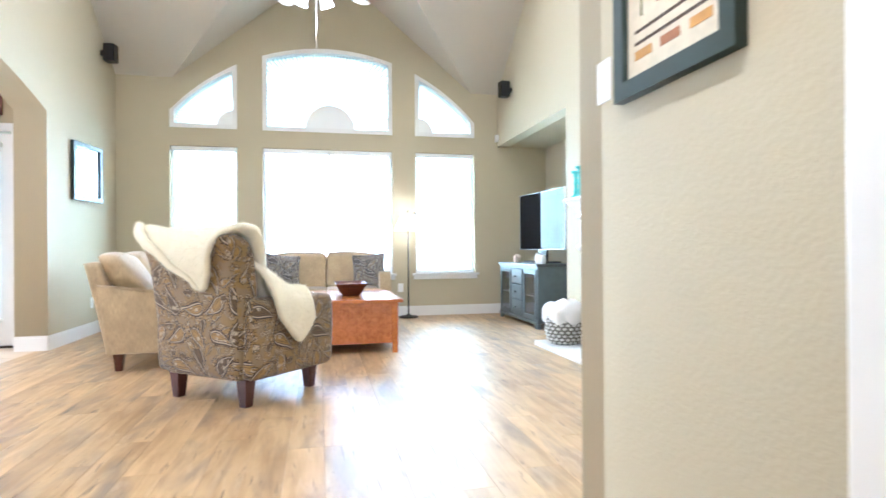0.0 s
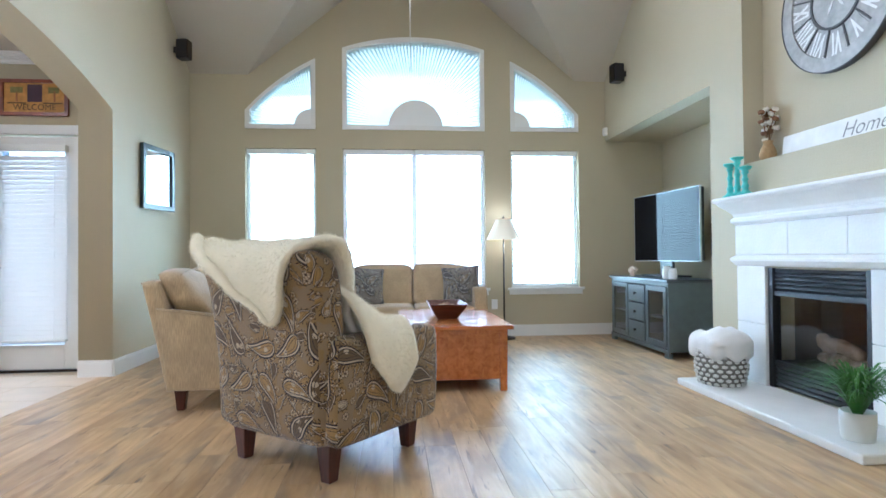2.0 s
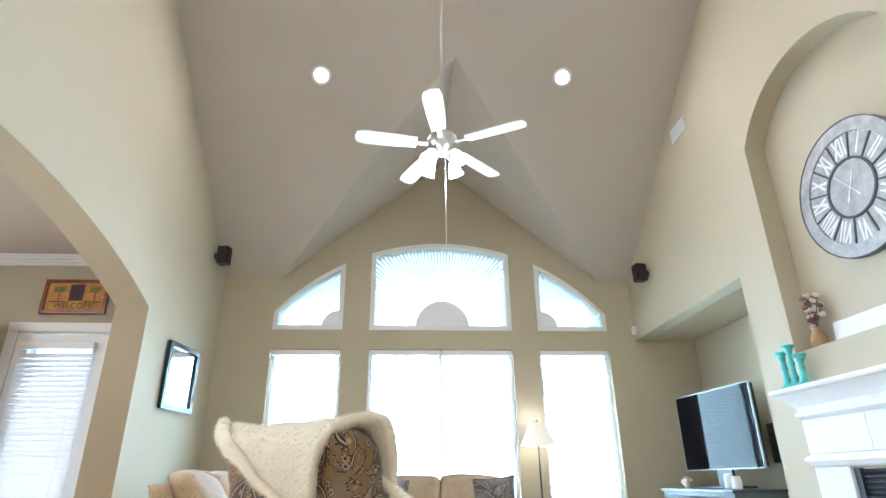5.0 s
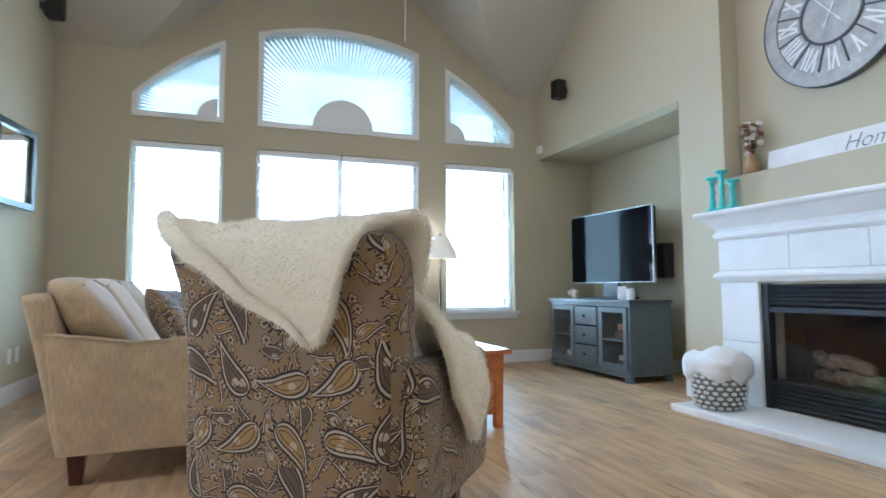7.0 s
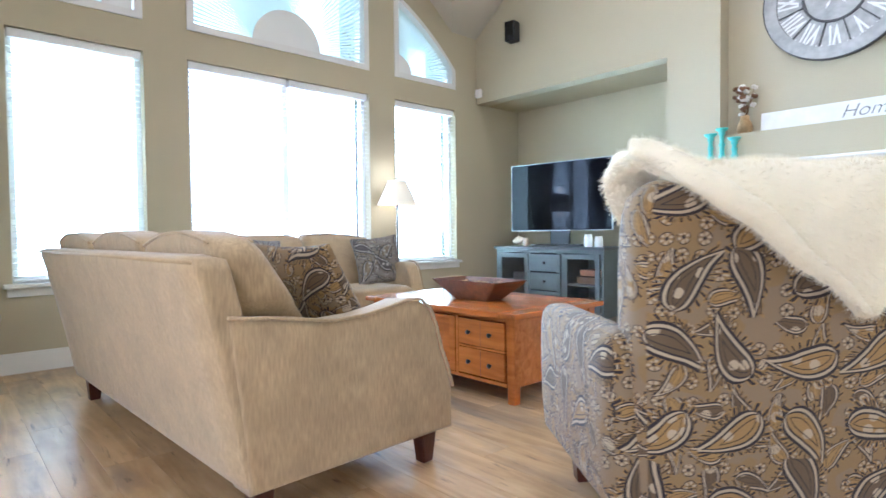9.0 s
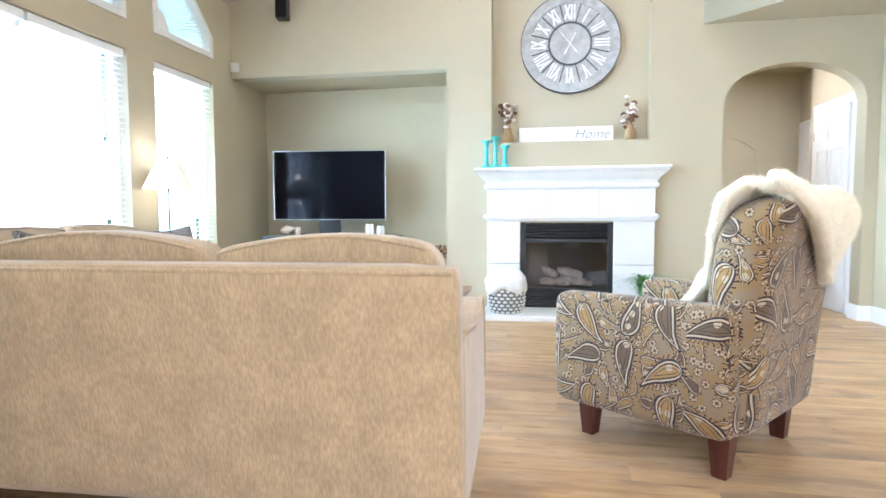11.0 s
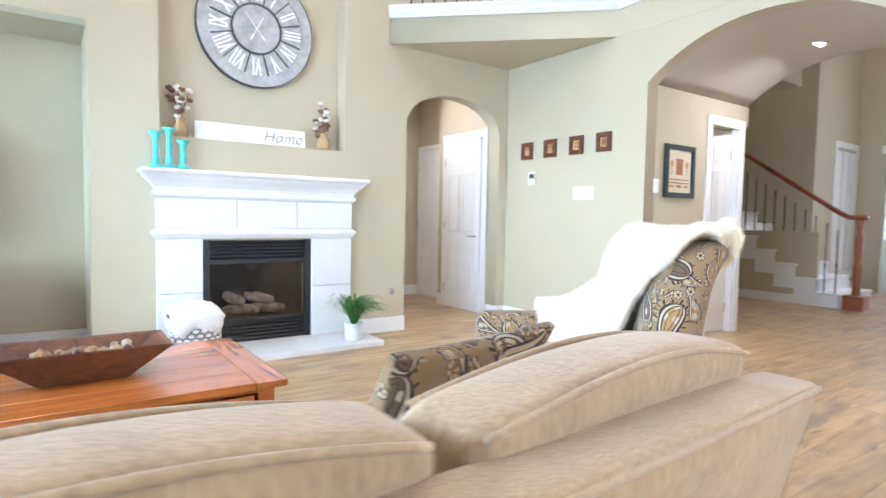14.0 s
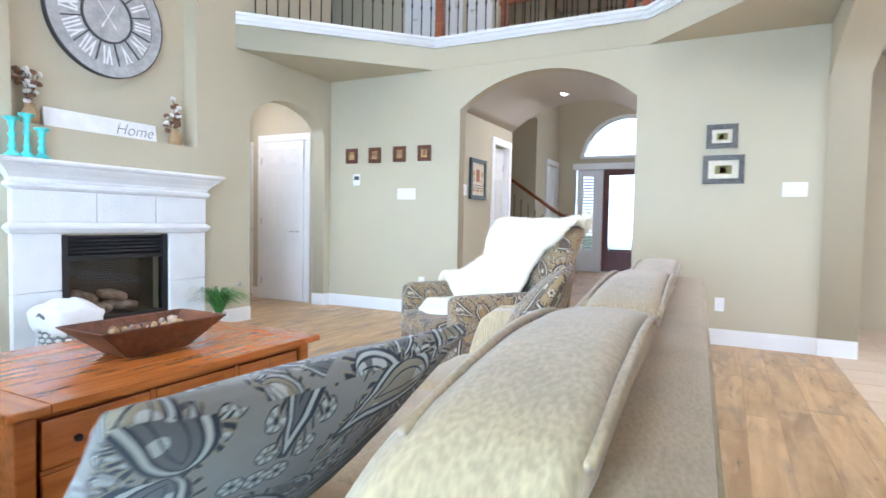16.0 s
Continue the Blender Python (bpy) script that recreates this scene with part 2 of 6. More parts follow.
def add_tube(bm, pts, r, n=8):
    """A round bar through the points."""
    pts = [Vector(p) for p in pts]
    loops = []
    for i, p in enumerate(pts):
        d = (pts[min(i + 1, len(pts) - 1)] - pts[max(i - 1, 0)]).normalized()
        q = d.to_track_quat("Z", "Y")
        rr = r[i] if isinstance(r, (list, tuple)) else r
        loops.append([bm.verts.new(p + q @ Vector((rr * math.cos(2 * math.pi * k / n), rr * math.sin(2 * math.pi * k / n), 0))) for k in range(n)])
    for a, b in zip(loops, loops[1:]):
        for i in range(n):
            bm.faces.new((a[i], a[(i + 1) % n], b[(i + 1) % n], b[i]))
    bm.faces.new(loops[0][::-1])
    bm.faces.new(loops[-1])
    return bm


def tube(name, pts, r, material, parent=None, n=8, label=""):
    return part(name, add_tube(bmesh.new(), pts, r, n), material, parent, label, smooth=True)


def sheet(name, loops, axis, a, b, material, parent=None, label=""):
    """A slab with holes. loops: outline first, then holes, as (u, v); axis 'x': u=y, v=z, slab from x=a to b; 'y': u=x, v=z; 'z': u=x, v=y."""
    cu = bpy.data.curves.new("outline", "CURVE")
    cu.dimensions, cu.fill_mode, cu.extrude = "2D", "BOTH", abs(b - a) / 2
    for loop in loops:
        sp = cu.splines.new("POLY")
        sp.points.add(len(loop) - 1)
        for q, (u, v) in zip(sp.points, loop):
            q.co = (u, v, 0, 1)
        sp.use_cyclic_u = True
    tmp = bpy.data.objects.new("outline", cu)
    scene.collection.objects.link(tmp)
    me = bpy.data.meshes.new_from_object(tmp.evaluated_get(bpy.context.evaluated_depsgraph_get()))
    bpy.data.objects.remove(tmp)
    bpy.data.curves.remove(cu)
    c = (a + b) / 2
    if axis == "x":
        m = Matrix(((0, 0, 1, c), (1, 0, 0, 0), (0, 1, 0, 0), (0, 0, 0, 1)))
    elif axis == "y":
        m = Matrix(((1, 0, 0, 0), (0, 0, -1, c), (0, 1, 0, 0), (0, 0, 0, 1)))
    else:
        m = Matrix.Translation((0, 0, c))
    me.transform(m)
    me.name = name
    me.materials.clear()
    me.materials.append(material)
    ob = new(name, me)
    if parent:
        ob.parent = parent
    if label:
        tagged(ob, label)
    return ob


def rect(u0, v0, u1, v1):
    return [(u0, v0), (u1, v0), (u1, v1), (u0, v1)]


def arched(u0, v0, u1, spring, rise, n=20, power=2.0):
    """Opening with a segmental or elliptical head."""
    c, h = (u0 + u1) / 2, (u1 - u0) / 2
    head = []
    for i in range(n + 1):
        a = math.pi * i / n
        k = math.cos(a)
        head.append((c + h * k, spring + rise * (1 - abs(k) ** power) ** (1 / power if power != 2.0 else 0.5)))
    return [(u0, v0), (u1, v0)] + head


def segment(u0, v0, u1, spring, rise, n=20):
    """Opening with a circular-segment head."""
    c, h = (u0 + u1) / 2, (u1 - u0) / 2
    r = (h * h + rise * rise) / (2 * rise)
    head = []
    for i in range(n + 1):
        u = h - 2 * h * i / n
        head.append((c + u, spring + math.sqrt(max(r * r - u * u, 0)) - (r - rise)))
    return [(u0, v0), (u1, v0)] + head


# ---- plan ----
XL, XR, YF, YB = -1.223, 3.863, 2.76, 9.0
CX = 1.46          # middle of the gable
ZS, PITCH = 3.20, 0.757
ZC = 5.80          # flat part of the ceiling
ZD = 3.04          # upper floor
W = 0.14
WE = 0.17         # east wall

# ---- walls ----
WIN = ((-0.587, 0.246), (0.567, 2.315), (2.64, 3.512))
SILL, HEAD, UP0 = 0.60, 2.318, 2.552


def arc_z(x):
    """The common curve over the three upper windows."""
    r = 2.72
    return 3.70 - r + math.sqrt(r * r - (x - CX) ** 2)


def upper_loop(x0, x1, inset=0.0, n=16):
    pts = [(x0 + inset, UP0 + inset), (x1 - inset, UP0 + inset)]
    for i in range(n + 1):
        x = x1 - inset - (x1 - x0 - 2 * inset) * i / n
        pts.append((x, max(arc_z(x) - inset, UP0 + inset + 0.02)))
    return pts


back = sheet("wall_north", [[(XL - 0.2, 0), (4.75, 0), (4.75, 3.6), (3.5, 3.6), (CX, 5.2), (-0.6, 3.6), (XL - 0.2, 3.6)]]
             + [rect(a, SILL, b, HEAD) for a, b in WIN] + [upper_loop(a, b) for a, b in WIN], "y", YB, YB + 0.2, M_WALL)
structure(back, "tan painted gable wall with six window openings", "wall")
JW = 7.15          # far jamb of the wide opening
left = sheet("wall_west", [[(2.45, 0), (YF + 0.02, 0), (YF + 0.02, 2.28)] + segment(YF + 0.02, 0, JW, 2.28, 0.40)[2:-1][::-1][1:] + [(JW, 2.28), (JW, 0), (YB, 0), (YB, 6.0), (2.45, 6.0)]],
             "x", XL - 0.28, XL, M_WALL)
structure(left, "tan painted wall with a wide arched opening to the breakfast room", "wall")
NICHE = segment(4.70, 1.685, 6.205, 3.43, 0.40)
right = sheet("wall_east", [[(YF, 0), (2.87, 0), (2.87, 2.0)] + arched(2.87, 0, 4.055, 2.0, 0.34)[2:-1][::-1][1:] + [(4.055, 2.0), (4.055, 0), (6.655, 0), (6.655, 2.437), (YB, 2.437), (YB, 6.0), (YF, 6.0)], NICHE, rect(5.03, 0.05, 5.905, 0.89)],
              "x", XR, XR + WE, M_WALL)
structure(right, "tan painted wall with a media alcove, an arched niche and a hall arch", "wall")
structure(sheet("wall_east", [rect(4.5, 1.6, 6.35, 4.0)], "x", XR + WE + 0.003, XR + WE + 0.05, M_WALL), "back of the arched niche", "wall")
structure(box("wall_east", (4.62, 6.52, 0), (4.75, YB, 2.6), M_WALL), "back wall of the media alcove", "wall")
structure(box("wall_east", (XR + WE, 6.52, 0), (4.62, 6.655, 2.6), M_WALL), "side wall of the media alcove", "wall")
structure(box("ceiling", (XR + WE, 6.655, 2.437), (4.62, YB, 2.6), M_WALL), "soffit of the media alcove", "ceiling")
PX0, PX1 = 0.274, 2.104
south = sheet("wall_south", [[(XL - 0.004, 0), (PX0, 0), (PX0, 2.268)] + segment(PX0, 0, PX1, 2.268, 0.34)[2:-1][::-1][1:] + [(PX1, 2.268), (PX1, 0), (XR - 0.004, 0), (XR - 0.004, ZD - 0.01), (XL - 0.004, ZD - 0.01)]],
              "y", YF - W, YF, M_WALL)
structure(south, "tan painted wall with an arched opening to the foyer", "wall")

# passage to the foyer
structure(sheet("wall_passage", [[(1.12, 0), (1.25, 0), (1.25, 2.03), (1.75, 2.03), (1.75, 0), (YF - W, 0), (YF - W, 2.7), (1.12, 2.7)]], "x", PX1, PX1 + W, M_WALL), "tan painted passage wall with a doorway", "wall")
structure(box("wall_passage", (PX0 - W, 1.0, 0), (PX0, YF - W, 2.7), M_WALL), "tan painted passage wall", "wall")
_arc = segment(PX0, 0, PX1, 2.268, 0.34)[2:]
structure(sheet("ceiling", [[(PX0, 2.268)] + _arc[::-1][1:-1] + [(PX1, 2.268), (PX1, 2.7), (PX0, 2.7)]], "y", 1.12, YF - W, M_CEIL), "tan barrel ceiling of the passage", "ceiling")

# main ceiling
_p = [(XL, YB, ZS), (-0.55, YB, ZS), (CX, YB - 1.66 / PITCH, ZS + 1.66), (3.47, YB, ZS), (XR, YB, ZS), (XR, YB - (ZC - ZS) / PITCH, ZC), (XL, YB - (ZC - ZS) / PITCH, ZC), (CX, YB, ZS + 1.66)]
_me = bpy.data.meshes.new("ceiling")
_me.from_pydata(_p, [], [(0, 6, 2, 1), (6, 5, 2), (5, 4, 3, 2), (1, 2, 7), (2, 3, 7)])
_me.materials.append(M_CEIL)
_c = new("ceiling", _me)
structure(_c, "tan vaulted ceiling with a cross gable over the windows", "ceiling")
structure(box("ceiling", (-3, -5.2, ZC), (8, 5.62, ZC + 0.1), M_CEIL), "flat upper ceiling", "ceiling")
# unseen sheets added to seal the top of the shell against outside light
structure(box("roof", (-1.6, 2.4, ZC + 0.11), (4.9, 9.3, ZC + 0.2), M_CEIL), "unseen roof sheet added to keep light out above the ceiling", "roof")
structure(box("roof", (XL - 0.3, 5.2, 5.2), (XL - 0.285, 9.2, 5.9), M_CEIL), "unseen strip added outside the top of the west wall", "roof")

# upper floor with its angled landing
DECK = [(XR, 4.25), (2.43, YF + 0.003), (0.185, YF + 0.003), (XL, 4.20), (XL, 1.15), (XR, 1.15)]
structure(sheet("upper_floor", [DECK], "z", 2.722, ZD - 0.005, M_WALL), "tan painted upper landing with angled corners", "landing")
structure(box("upper_floor", (XR + WE, -5, 2.722), (8, 4.5, ZD - 0.005), M_WALL), "upper floor", "floor")
structure(box("upper_floor", (2.25, -0.4, 2.722), (XR + WE, 1.145, ZD - 0.005), M_WALL), "upper floor", "floor")

# ---- floors ----
floor = box("floor", (XL - 0.1, -5.0, -0.12), (7.0, YB + 0.1, -0.012), M_SUBFLOOR)
structure(floor, "hickory plank floor", "floor")
tile_floor = box("floor", (-5.2, 0.6, -0.12), (XL - 0.1, 7.6, -0.012), mat("tile_grout", (0.42, 0.34, 0.25), 0.85))
structure(tile_floor, "beige tiled floor of the breakfast room", "floor")

# ---- breakfast room ----
KY = 7.437
structure(sheet("wall_breakfast", [rect(-5.2, 0, XL - 0.28, 3.0), rect(-2.44, 0.0, -1.65, 2.12)], "y", KY, KY + W, M_WALL), "tan painted wall with the patio door", "wall")
# the opening in this unseen wall is added to hold the fill panel
structure(sheet("wall_breakfast", [rect(0.6, 0, 7.6, 3.0), rect(3.15, 0.7, 5.85, 2.3)], "x", -5.34, -5.2, M_WALL), "tan painted wall with an added, unseen wide window", "wall")
structure(box("wall_breakfast", (-5.2, 0.8, 0), (XL - 0.28, 0.94, 3.0), M_WALL), "tan painted wall", "wall")
structure(box("ceiling", (-5.2, 0.8, 2.84), (XL - 0.28, 7.5, 2.95), M_CEIL), "flat breakfast room ceiling", "ceiling")

# ---- foyer ----
FY = -4.4
structure(sheet("wall_foyer", [rect(-3, 0, 7, 6), rect(0.45, 0, 2.60, 2.33), segment(0.5, 2.52, 2.5, 2.6, 0.85)], "y", FY - W, FY, M_WALL), "foyer front wall with door and arched transom", "wall")
structure(box("wall_foyer", (-2.2, FY, 0), (-2.06, 1.0, 6), M_WALL), "foyer side wall", "wall")
structure(box("wall_foyer", (-2.06, 0.95, 0), (PX0 - W - 0.002, 1.09, 6), M_WALL), "foyer wall", "wall")
structure(box("wall_foyer", (3.0, -2.9, 0), (7, -2.76, 6), M_WALL), "stair wall", "wall")
structure(box("wall_foyer", (3.0, FY, 0), (3.14, -2.9, 6), M_WALL), "foyer wall", "wall")
structure(box("wall_foyer", (2.35, 1.0, ZD), (7, 1.14, 6), M_WALL), "upper hall wall", "wall")
structure(box("wall_foyer", (PX1 + W + 0.002, 1.0, 0), (3.9, 1.12, 2.72), M_WALL), "wall behind the passage", "wall")
structure(box("wall_foyer", (6.9, -5, 0), (7.0, 4.5, 6), M_WALL), "far wall", "wall")
structure(box("wall_foyer", (XL - 0.28, 1.0, ZD), (XL - 0.14, 2.45, 6), M_WALL), "upper wall", "wall")

# ---- hall behind the east arch ----
structure(box("wall_hall", (6.0, 2.3, 0), (6.14, 4.36, 2.72), M_WALL), "tan hall wall with an arched niche", "wall")
structure(box("wall_hall", (XR + WE, 4.22, 0), (6.0, 4.36, 2.72), M_WALL), "tan hall wall", "wall")
structure(box("wall_hall", (5.10, 2.40, 0), (6.0, 2.54, 2.72), M_WALL), "tan hall wall", "wall")
structure(box("wall_hall", (XR + WE, 2.66, 0), (5.10, 2.80, 2.72), M_WALL), "tan hall wall", "wall")

# ---- outside ----
M_OUT = glow("bright_garden", (0.9, 1.0, 0.97), 3.2)
structure(box("backdrop", (-30, -60.2, -10), (32, -60, 40), M_OUT), "bright sky beyond the front door", "backdrop")
# glowing board behind the added west window
structure(box("backdrop", (-70.2, -30, -10), (-70, 40, 40), M_OUT), "bright backdrop added beyond the unseen breakfast room window", "backdrop")
structure(box("backdrop", (-30, 60, -10), (32, 60.2, 40), M_OUT), "bright sky and garden beyond the windows", "backdrop")

# ---- soft furnishing helpers ----


def add_puff(bm, a, b, r=0.05, bulge=(0, 0, 0), n=9, warp=None):
    """A stuffed block with rounded edges; bulge swells the middle along each axis."""
    t = bmesh.new()
    bmesh.ops.create_cube(t, size=2)
    bmesh.ops.subdivide_edges(t, edges=t.edges[:], cuts=n, use_grid_fill=True)
    c = [(p + q) / 2 for p, q in zip(a, b)]
    h = [abs(q - p) / 2 for p, q in zip(a, b)]
    r = min(r, min(h) * 0.98)
    for v in t.verts:
        u = v.co.copy()
        # gather rows near the edges so that the rounding is smooth
        u = Vector([math.copysign(abs(k) ** 0.75, k) for k in u])
        p = Vector([u[i] * h[i] for i in range(3)])
        inner = Vector([max(-(h[i] - r), min(h[i] - r, p[i])) for i in range(3)])
        d = p - inner
        if d.length > 1e-9:
            p = inner + d.normalized() * r
        for k in range(3):
            i, j = (k + 1) % 3, (k + 2) % 3
            p[k] *= 1 + bulge[k] * (1 - u[i] ** 2) * (1 - u[j] ** 2)
        p = p + Vector(c)
        if warp:
            p = Vector(warp(p))
        v.co = p
    merge(bm, t)
    return bm


def puff(name, a, b, material, parent=None, r=0.05, bulge=(0, 0, 0), n=9, warp=None, label="", uv=False):
    bm = add_puff(bmesh.new(), a, b, r, bulge, n, warp)
    if uv:
        box_uv(bm)
    return part(name, bm, material, parent, label, smooth=True)


def box_uv(bm):
    """Texture coordinates in metres, laid flat on each side."""
    lay = bm.loops.layers.uv.verify()
    for f in bm.faces:
        n = f.normal if f.normal.length else Vector((0, 0, 1))
        f.normal_update()
        n = f.normal
        k = max(range(3), key=lambda i: abs(n[i]))
        for l in f.loops:
            c = l.vert.co
            l[lay].uv = ((c.y + 3.1, c.z) if k == 0 else (c.x, c.z + 5.3) if k == 1 else (c.x + 7.7, c.y))


def paisley(name, ground, gold, dark, pale):
    """Woven paisley: large drop motifs with rings and petals over a ground of small rosettes."""
    m = bpy.data.materials.new(name)
    m.use_nodes = True
    nt = m.node_tree
    L = nt.links.new
    p = nt.nodes["Principled BSDF"]
    p.inputs["Roughness"].default_value = 0.85
    p.inputs["Sheen Weight"].default_value = 0.2
    p.inputs["Specular IOR Level"].default_value = 0.2

    def node(kind, **kw):
        n = nt.nodes.new(kind)
        if "operation" in kw:
            n.operation = kw["operation"]
        if "voronoi_dimensions" in kw:
            n.voronoi_dimensions = kw["voronoi_dimensions"]
        if "data_type" in kw:
            n.data_type = kw["data_type"]
        return n

    def math_(op, a, b=0.0, c=0.0):
        n = node("ShaderNodeMath", operation=op)
        for i, q in enumerate((a, b, c)):
            if isinstance(q, (int, float)):
                n.inputs[i].default_value = q
            else:
                L(q, n.inputs[i])
        return n.outputs[0]

    uv = node("ShaderNodeUVMap").outputs[0]
    wob = node("ShaderNodeTexNoise")
    wob.inputs["Scale"].default_value = 9
    L(uv, wob.inputs["Vector"])
    sub = node("ShaderNodeVectorMath", operation="MULTIPLY_ADD")
    L(wob.outputs["Color"], sub.inputs[0])
    sub.inputs[1].default_value = (0.014, 0.014, 0)
    L(uv, sub.inputs[2])
    base = sub.outputs[0]

    def motif(scale, lean, swirl, petals):
        v = node("ShaderNodeTexVoronoi", voronoi_dimensions="2D")
        v.inputs["Scale"].default_value = scale
        v.inputs["Randomness"].default_value = 0.8
        L(base, v.inputs["Vector"])
        d = node("ShaderNodeVectorMath", operation="SUBTRACT")
        L(base, d.inputs[0])
        L(v.outputs["Position"], d.inputs[1])
        s = node("ShaderNodeSeparateXYZ")
        L(d.outputs[0], s.inputs[0])
        col = node("ShaderNodeSeparateColor")
        L(v.outputs["Color"], col.inputs[0])
        r = math_("MULTIPLY", v.outputs["Distance"], 1.0)
        ang = math_("ARCTAN2", s.outputs[1], s.outputs[0])
        ang = math_("MULTIPLY_ADD", col.outputs[0], 6.283, ang)
        ang = math_("MULTIPLY_ADD", r, swirl, ang)
        q = math_("MULTIPLY", r, math_("MULTIPLY_ADD", math_("COSINE", ang), lean, 1.0))
        pet = math_("GREATER_THAN", math_("SINE", math_("MULTIPLY", ang, petals)), 0.0)
        return q, pet, col.outputs[1]

    def mix(fac, a, b):
        n = node("ShaderNodeMix", data_type="RGBA")
        L(fac, n.inputs["Factor"])
        for q, i in ((a, 6), (b, 7)):
            if isinstance(q, tuple):
                n.inputs[i].default_value = (*q, 1)
            else:
                L(q, n.inputs[i])
        return n.outputs[2]

    def drop(scale, rand, shift):
        """Bent teardrops: signed distance to the outline in cell units, place along it, angle and a chance value."""
        v = node("ShaderNodeTexVoronoi", voronoi_dimensions="2D")
        v.inputs["Scale"].default_value = scale
        v.inputs["Randomness"].default_value = rand
        o = node("ShaderNodeVectorMath", operation="ADD")
        L(base, o.inputs[0])
        o.inputs[1].default_value = (shift, shift * 0.7, 0)
        L(o.outputs[0], v.inputs["Vector"])
        d = node("ShaderNodeVectorMath", operation="SUBTRACT")
        L(o.outputs[0], d.inputs[0])
        L(v.outputs["Position"], d.inputs[1])
        sc = node("ShaderNodeVectorMath", operation="SCALE")
        L(d.outputs[0], sc.inputs[0])
        sc.inputs["Scale"].default_value = scale
        xy = node("ShaderNodeSeparateXYZ")
        L(sc.outputs[0], xy.inputs[0])
        col = node("ShaderNodeSeparateColor")
        L(v.outputs["Color"], col.inputs[0])
        a = math_("MULTIPLY", col.outputs[0], 6.283)
        ca, sa = math_("COSINE", a), math_("SINE", a)
        px = math_("ADD", math_("MULTIPLY", xy.outputs[0], ca), math_("MULTIPLY", xy.outputs[1], sa))
        py = math_("SUBTRACT", math_("MULTIPLY", xy.outputs[1], ca), math_("MULTIPLY", xy.outputs[0], sa))
        t = math_("MULTIPLY_ADD", py, 1.0 / 0.96, 0.5)
        tc = math_("MINIMUM", math_("MAXIMUM", t, 0.0), 1.0)
        bend = math_("MULTIPLY_ADD", math_("POWER", tc, 2.6), 0.46, -0.10)
        bx = math_("SUBTRACT", px, bend)
        w = math_("MULTIPLY", math_("MULTIPLY", math_("SQRT", tc), math_("SUBTRACT", 1.0, tc)), 0.56)
        over = math_("MAXIMUM", math_("SUBTRACT", math_("ABSOLUTE", py), 0.48), 0.0)
        dist = math_("SQRT", math_("ADD", math_("MULTIPLY", bx, bx), math_("MULTIPLY", over, over)))
        return math_("SUBTRACT", dist, w), tc, math_("ARCTAN2", py, bx), col.outputs[1]

    def band(x, lo, hi):
        return math_("MULTIPLY", math_("GREATER_THAN", x, lo), math_("LESS_THAN", x, hi))

    # ground: two tones with small rosettes, then small drops, then large fringed drops
    tone = node("ShaderNodeTexNoise")
    tone.inputs["Scale"].default_value, tone.inputs["Detail"].default_value = 7.0, 2
    L(uv, tone.inputs["Vector"])
    greyed = tuple(0.75 * g + 0.25 * h for g, h in zip(ground, (0.20, 0.185, 0.17)))
    field = mix(band(tone.outputs["Fac"], 0.5, 2.0), ground, greyed)
    q2, pet2, rnd2 = motif(23.0, 0.0, 0.0, 6)
    core = math_("LESS_THAN", q2, 0.10)
    petal = math_("MULTIPLY", band(q2, 0.14, 0.34), pet2)
    keep = math_("GREATER_THAN", rnd2, 0.42)
    colour = mix(math_("MULTIPLY", petal, keep), field, pale)
    colour = mix(math_("MULTIPLY", math_("MAXIMUM", core, band(q2, 0.34, 0.39)), keep), colour, dark)
    for scale, rand, shift, chance, fringe in ((10.5, 0.75, 3.37, 0.15, 13.0), (5.8, 0.5, 0.0, 0.12, 21.0)):
        e, along, ang, rnd = drop(scale, rand, shift)
        on = math_("GREATER_THAN", rnd, chance)
        spoke = math_("SINE", math_("MULTIPLY", ang, fringe))

        def lay(mask, paint):
            return mix(math_("MULTIPLY", mask, on), colour, paint)

        colour = lay(math_("LESS_THAN", e, 0.045), field)
        colour = lay(math_("MULTIPLY", band(e, 0.045, 0.165), math_("GREATER_THAN", spoke, -0.2)), gold)
        colour = lay(math_("MULTIPLY", band(e, 0.055, 0.150), math_("GREATER_THAN", spoke, 0.62)), dark)
        colour = lay(band(e, 0.0, 0.048), dark)
        colour = lay(band(e, -0.045, 0.0), pale)
        colour = lay(band(e, -0.075, -0.045), dark)
        inner = math_("LESS_THAN", e, -0.075)
        choice = math_("GREATER_THAN", rnd, 0.62)
        colour = lay(inner, gold)
        colour = lay(math_("MULTIPLY", inner, choice), tuple(0.55 * g + 0.45 * h for g, h in zip(dark, ground)))
        colour = lay(math_("MULTIPLY", math_("MULTIPLY", inner, math_("LESS_THAN", q2, 0.30)), keep), pale)
        colour = lay(band(e, -0.150, -0.135), dark)
    n = node("ShaderNodeTexNoise")
    n.inputs["Scale"].default_value, n.inputs["Detail"].default_value = 500, 2
    L(uv, n.inputs["Vector"])
    hs = node("ShaderNodeHueSaturation")
    L(math_("MULTIPLY_ADD", n.outputs["Fac"], 0.5, 0.75), hs.inputs["Value"])
    L(colour, hs.inputs["Color"])
    L(hs.outputs[0], p.inputs["Base Color"])
    b = node("ShaderNodeBump")
    b.inputs["Strength"].default_value, b.inputs["Distance"].default_value = 0.4, 0.003
    L(n.outputs["Fac"], b.inputs["Height"])
    L(b.outputs[0], p.inputs["Normal"])
    return m


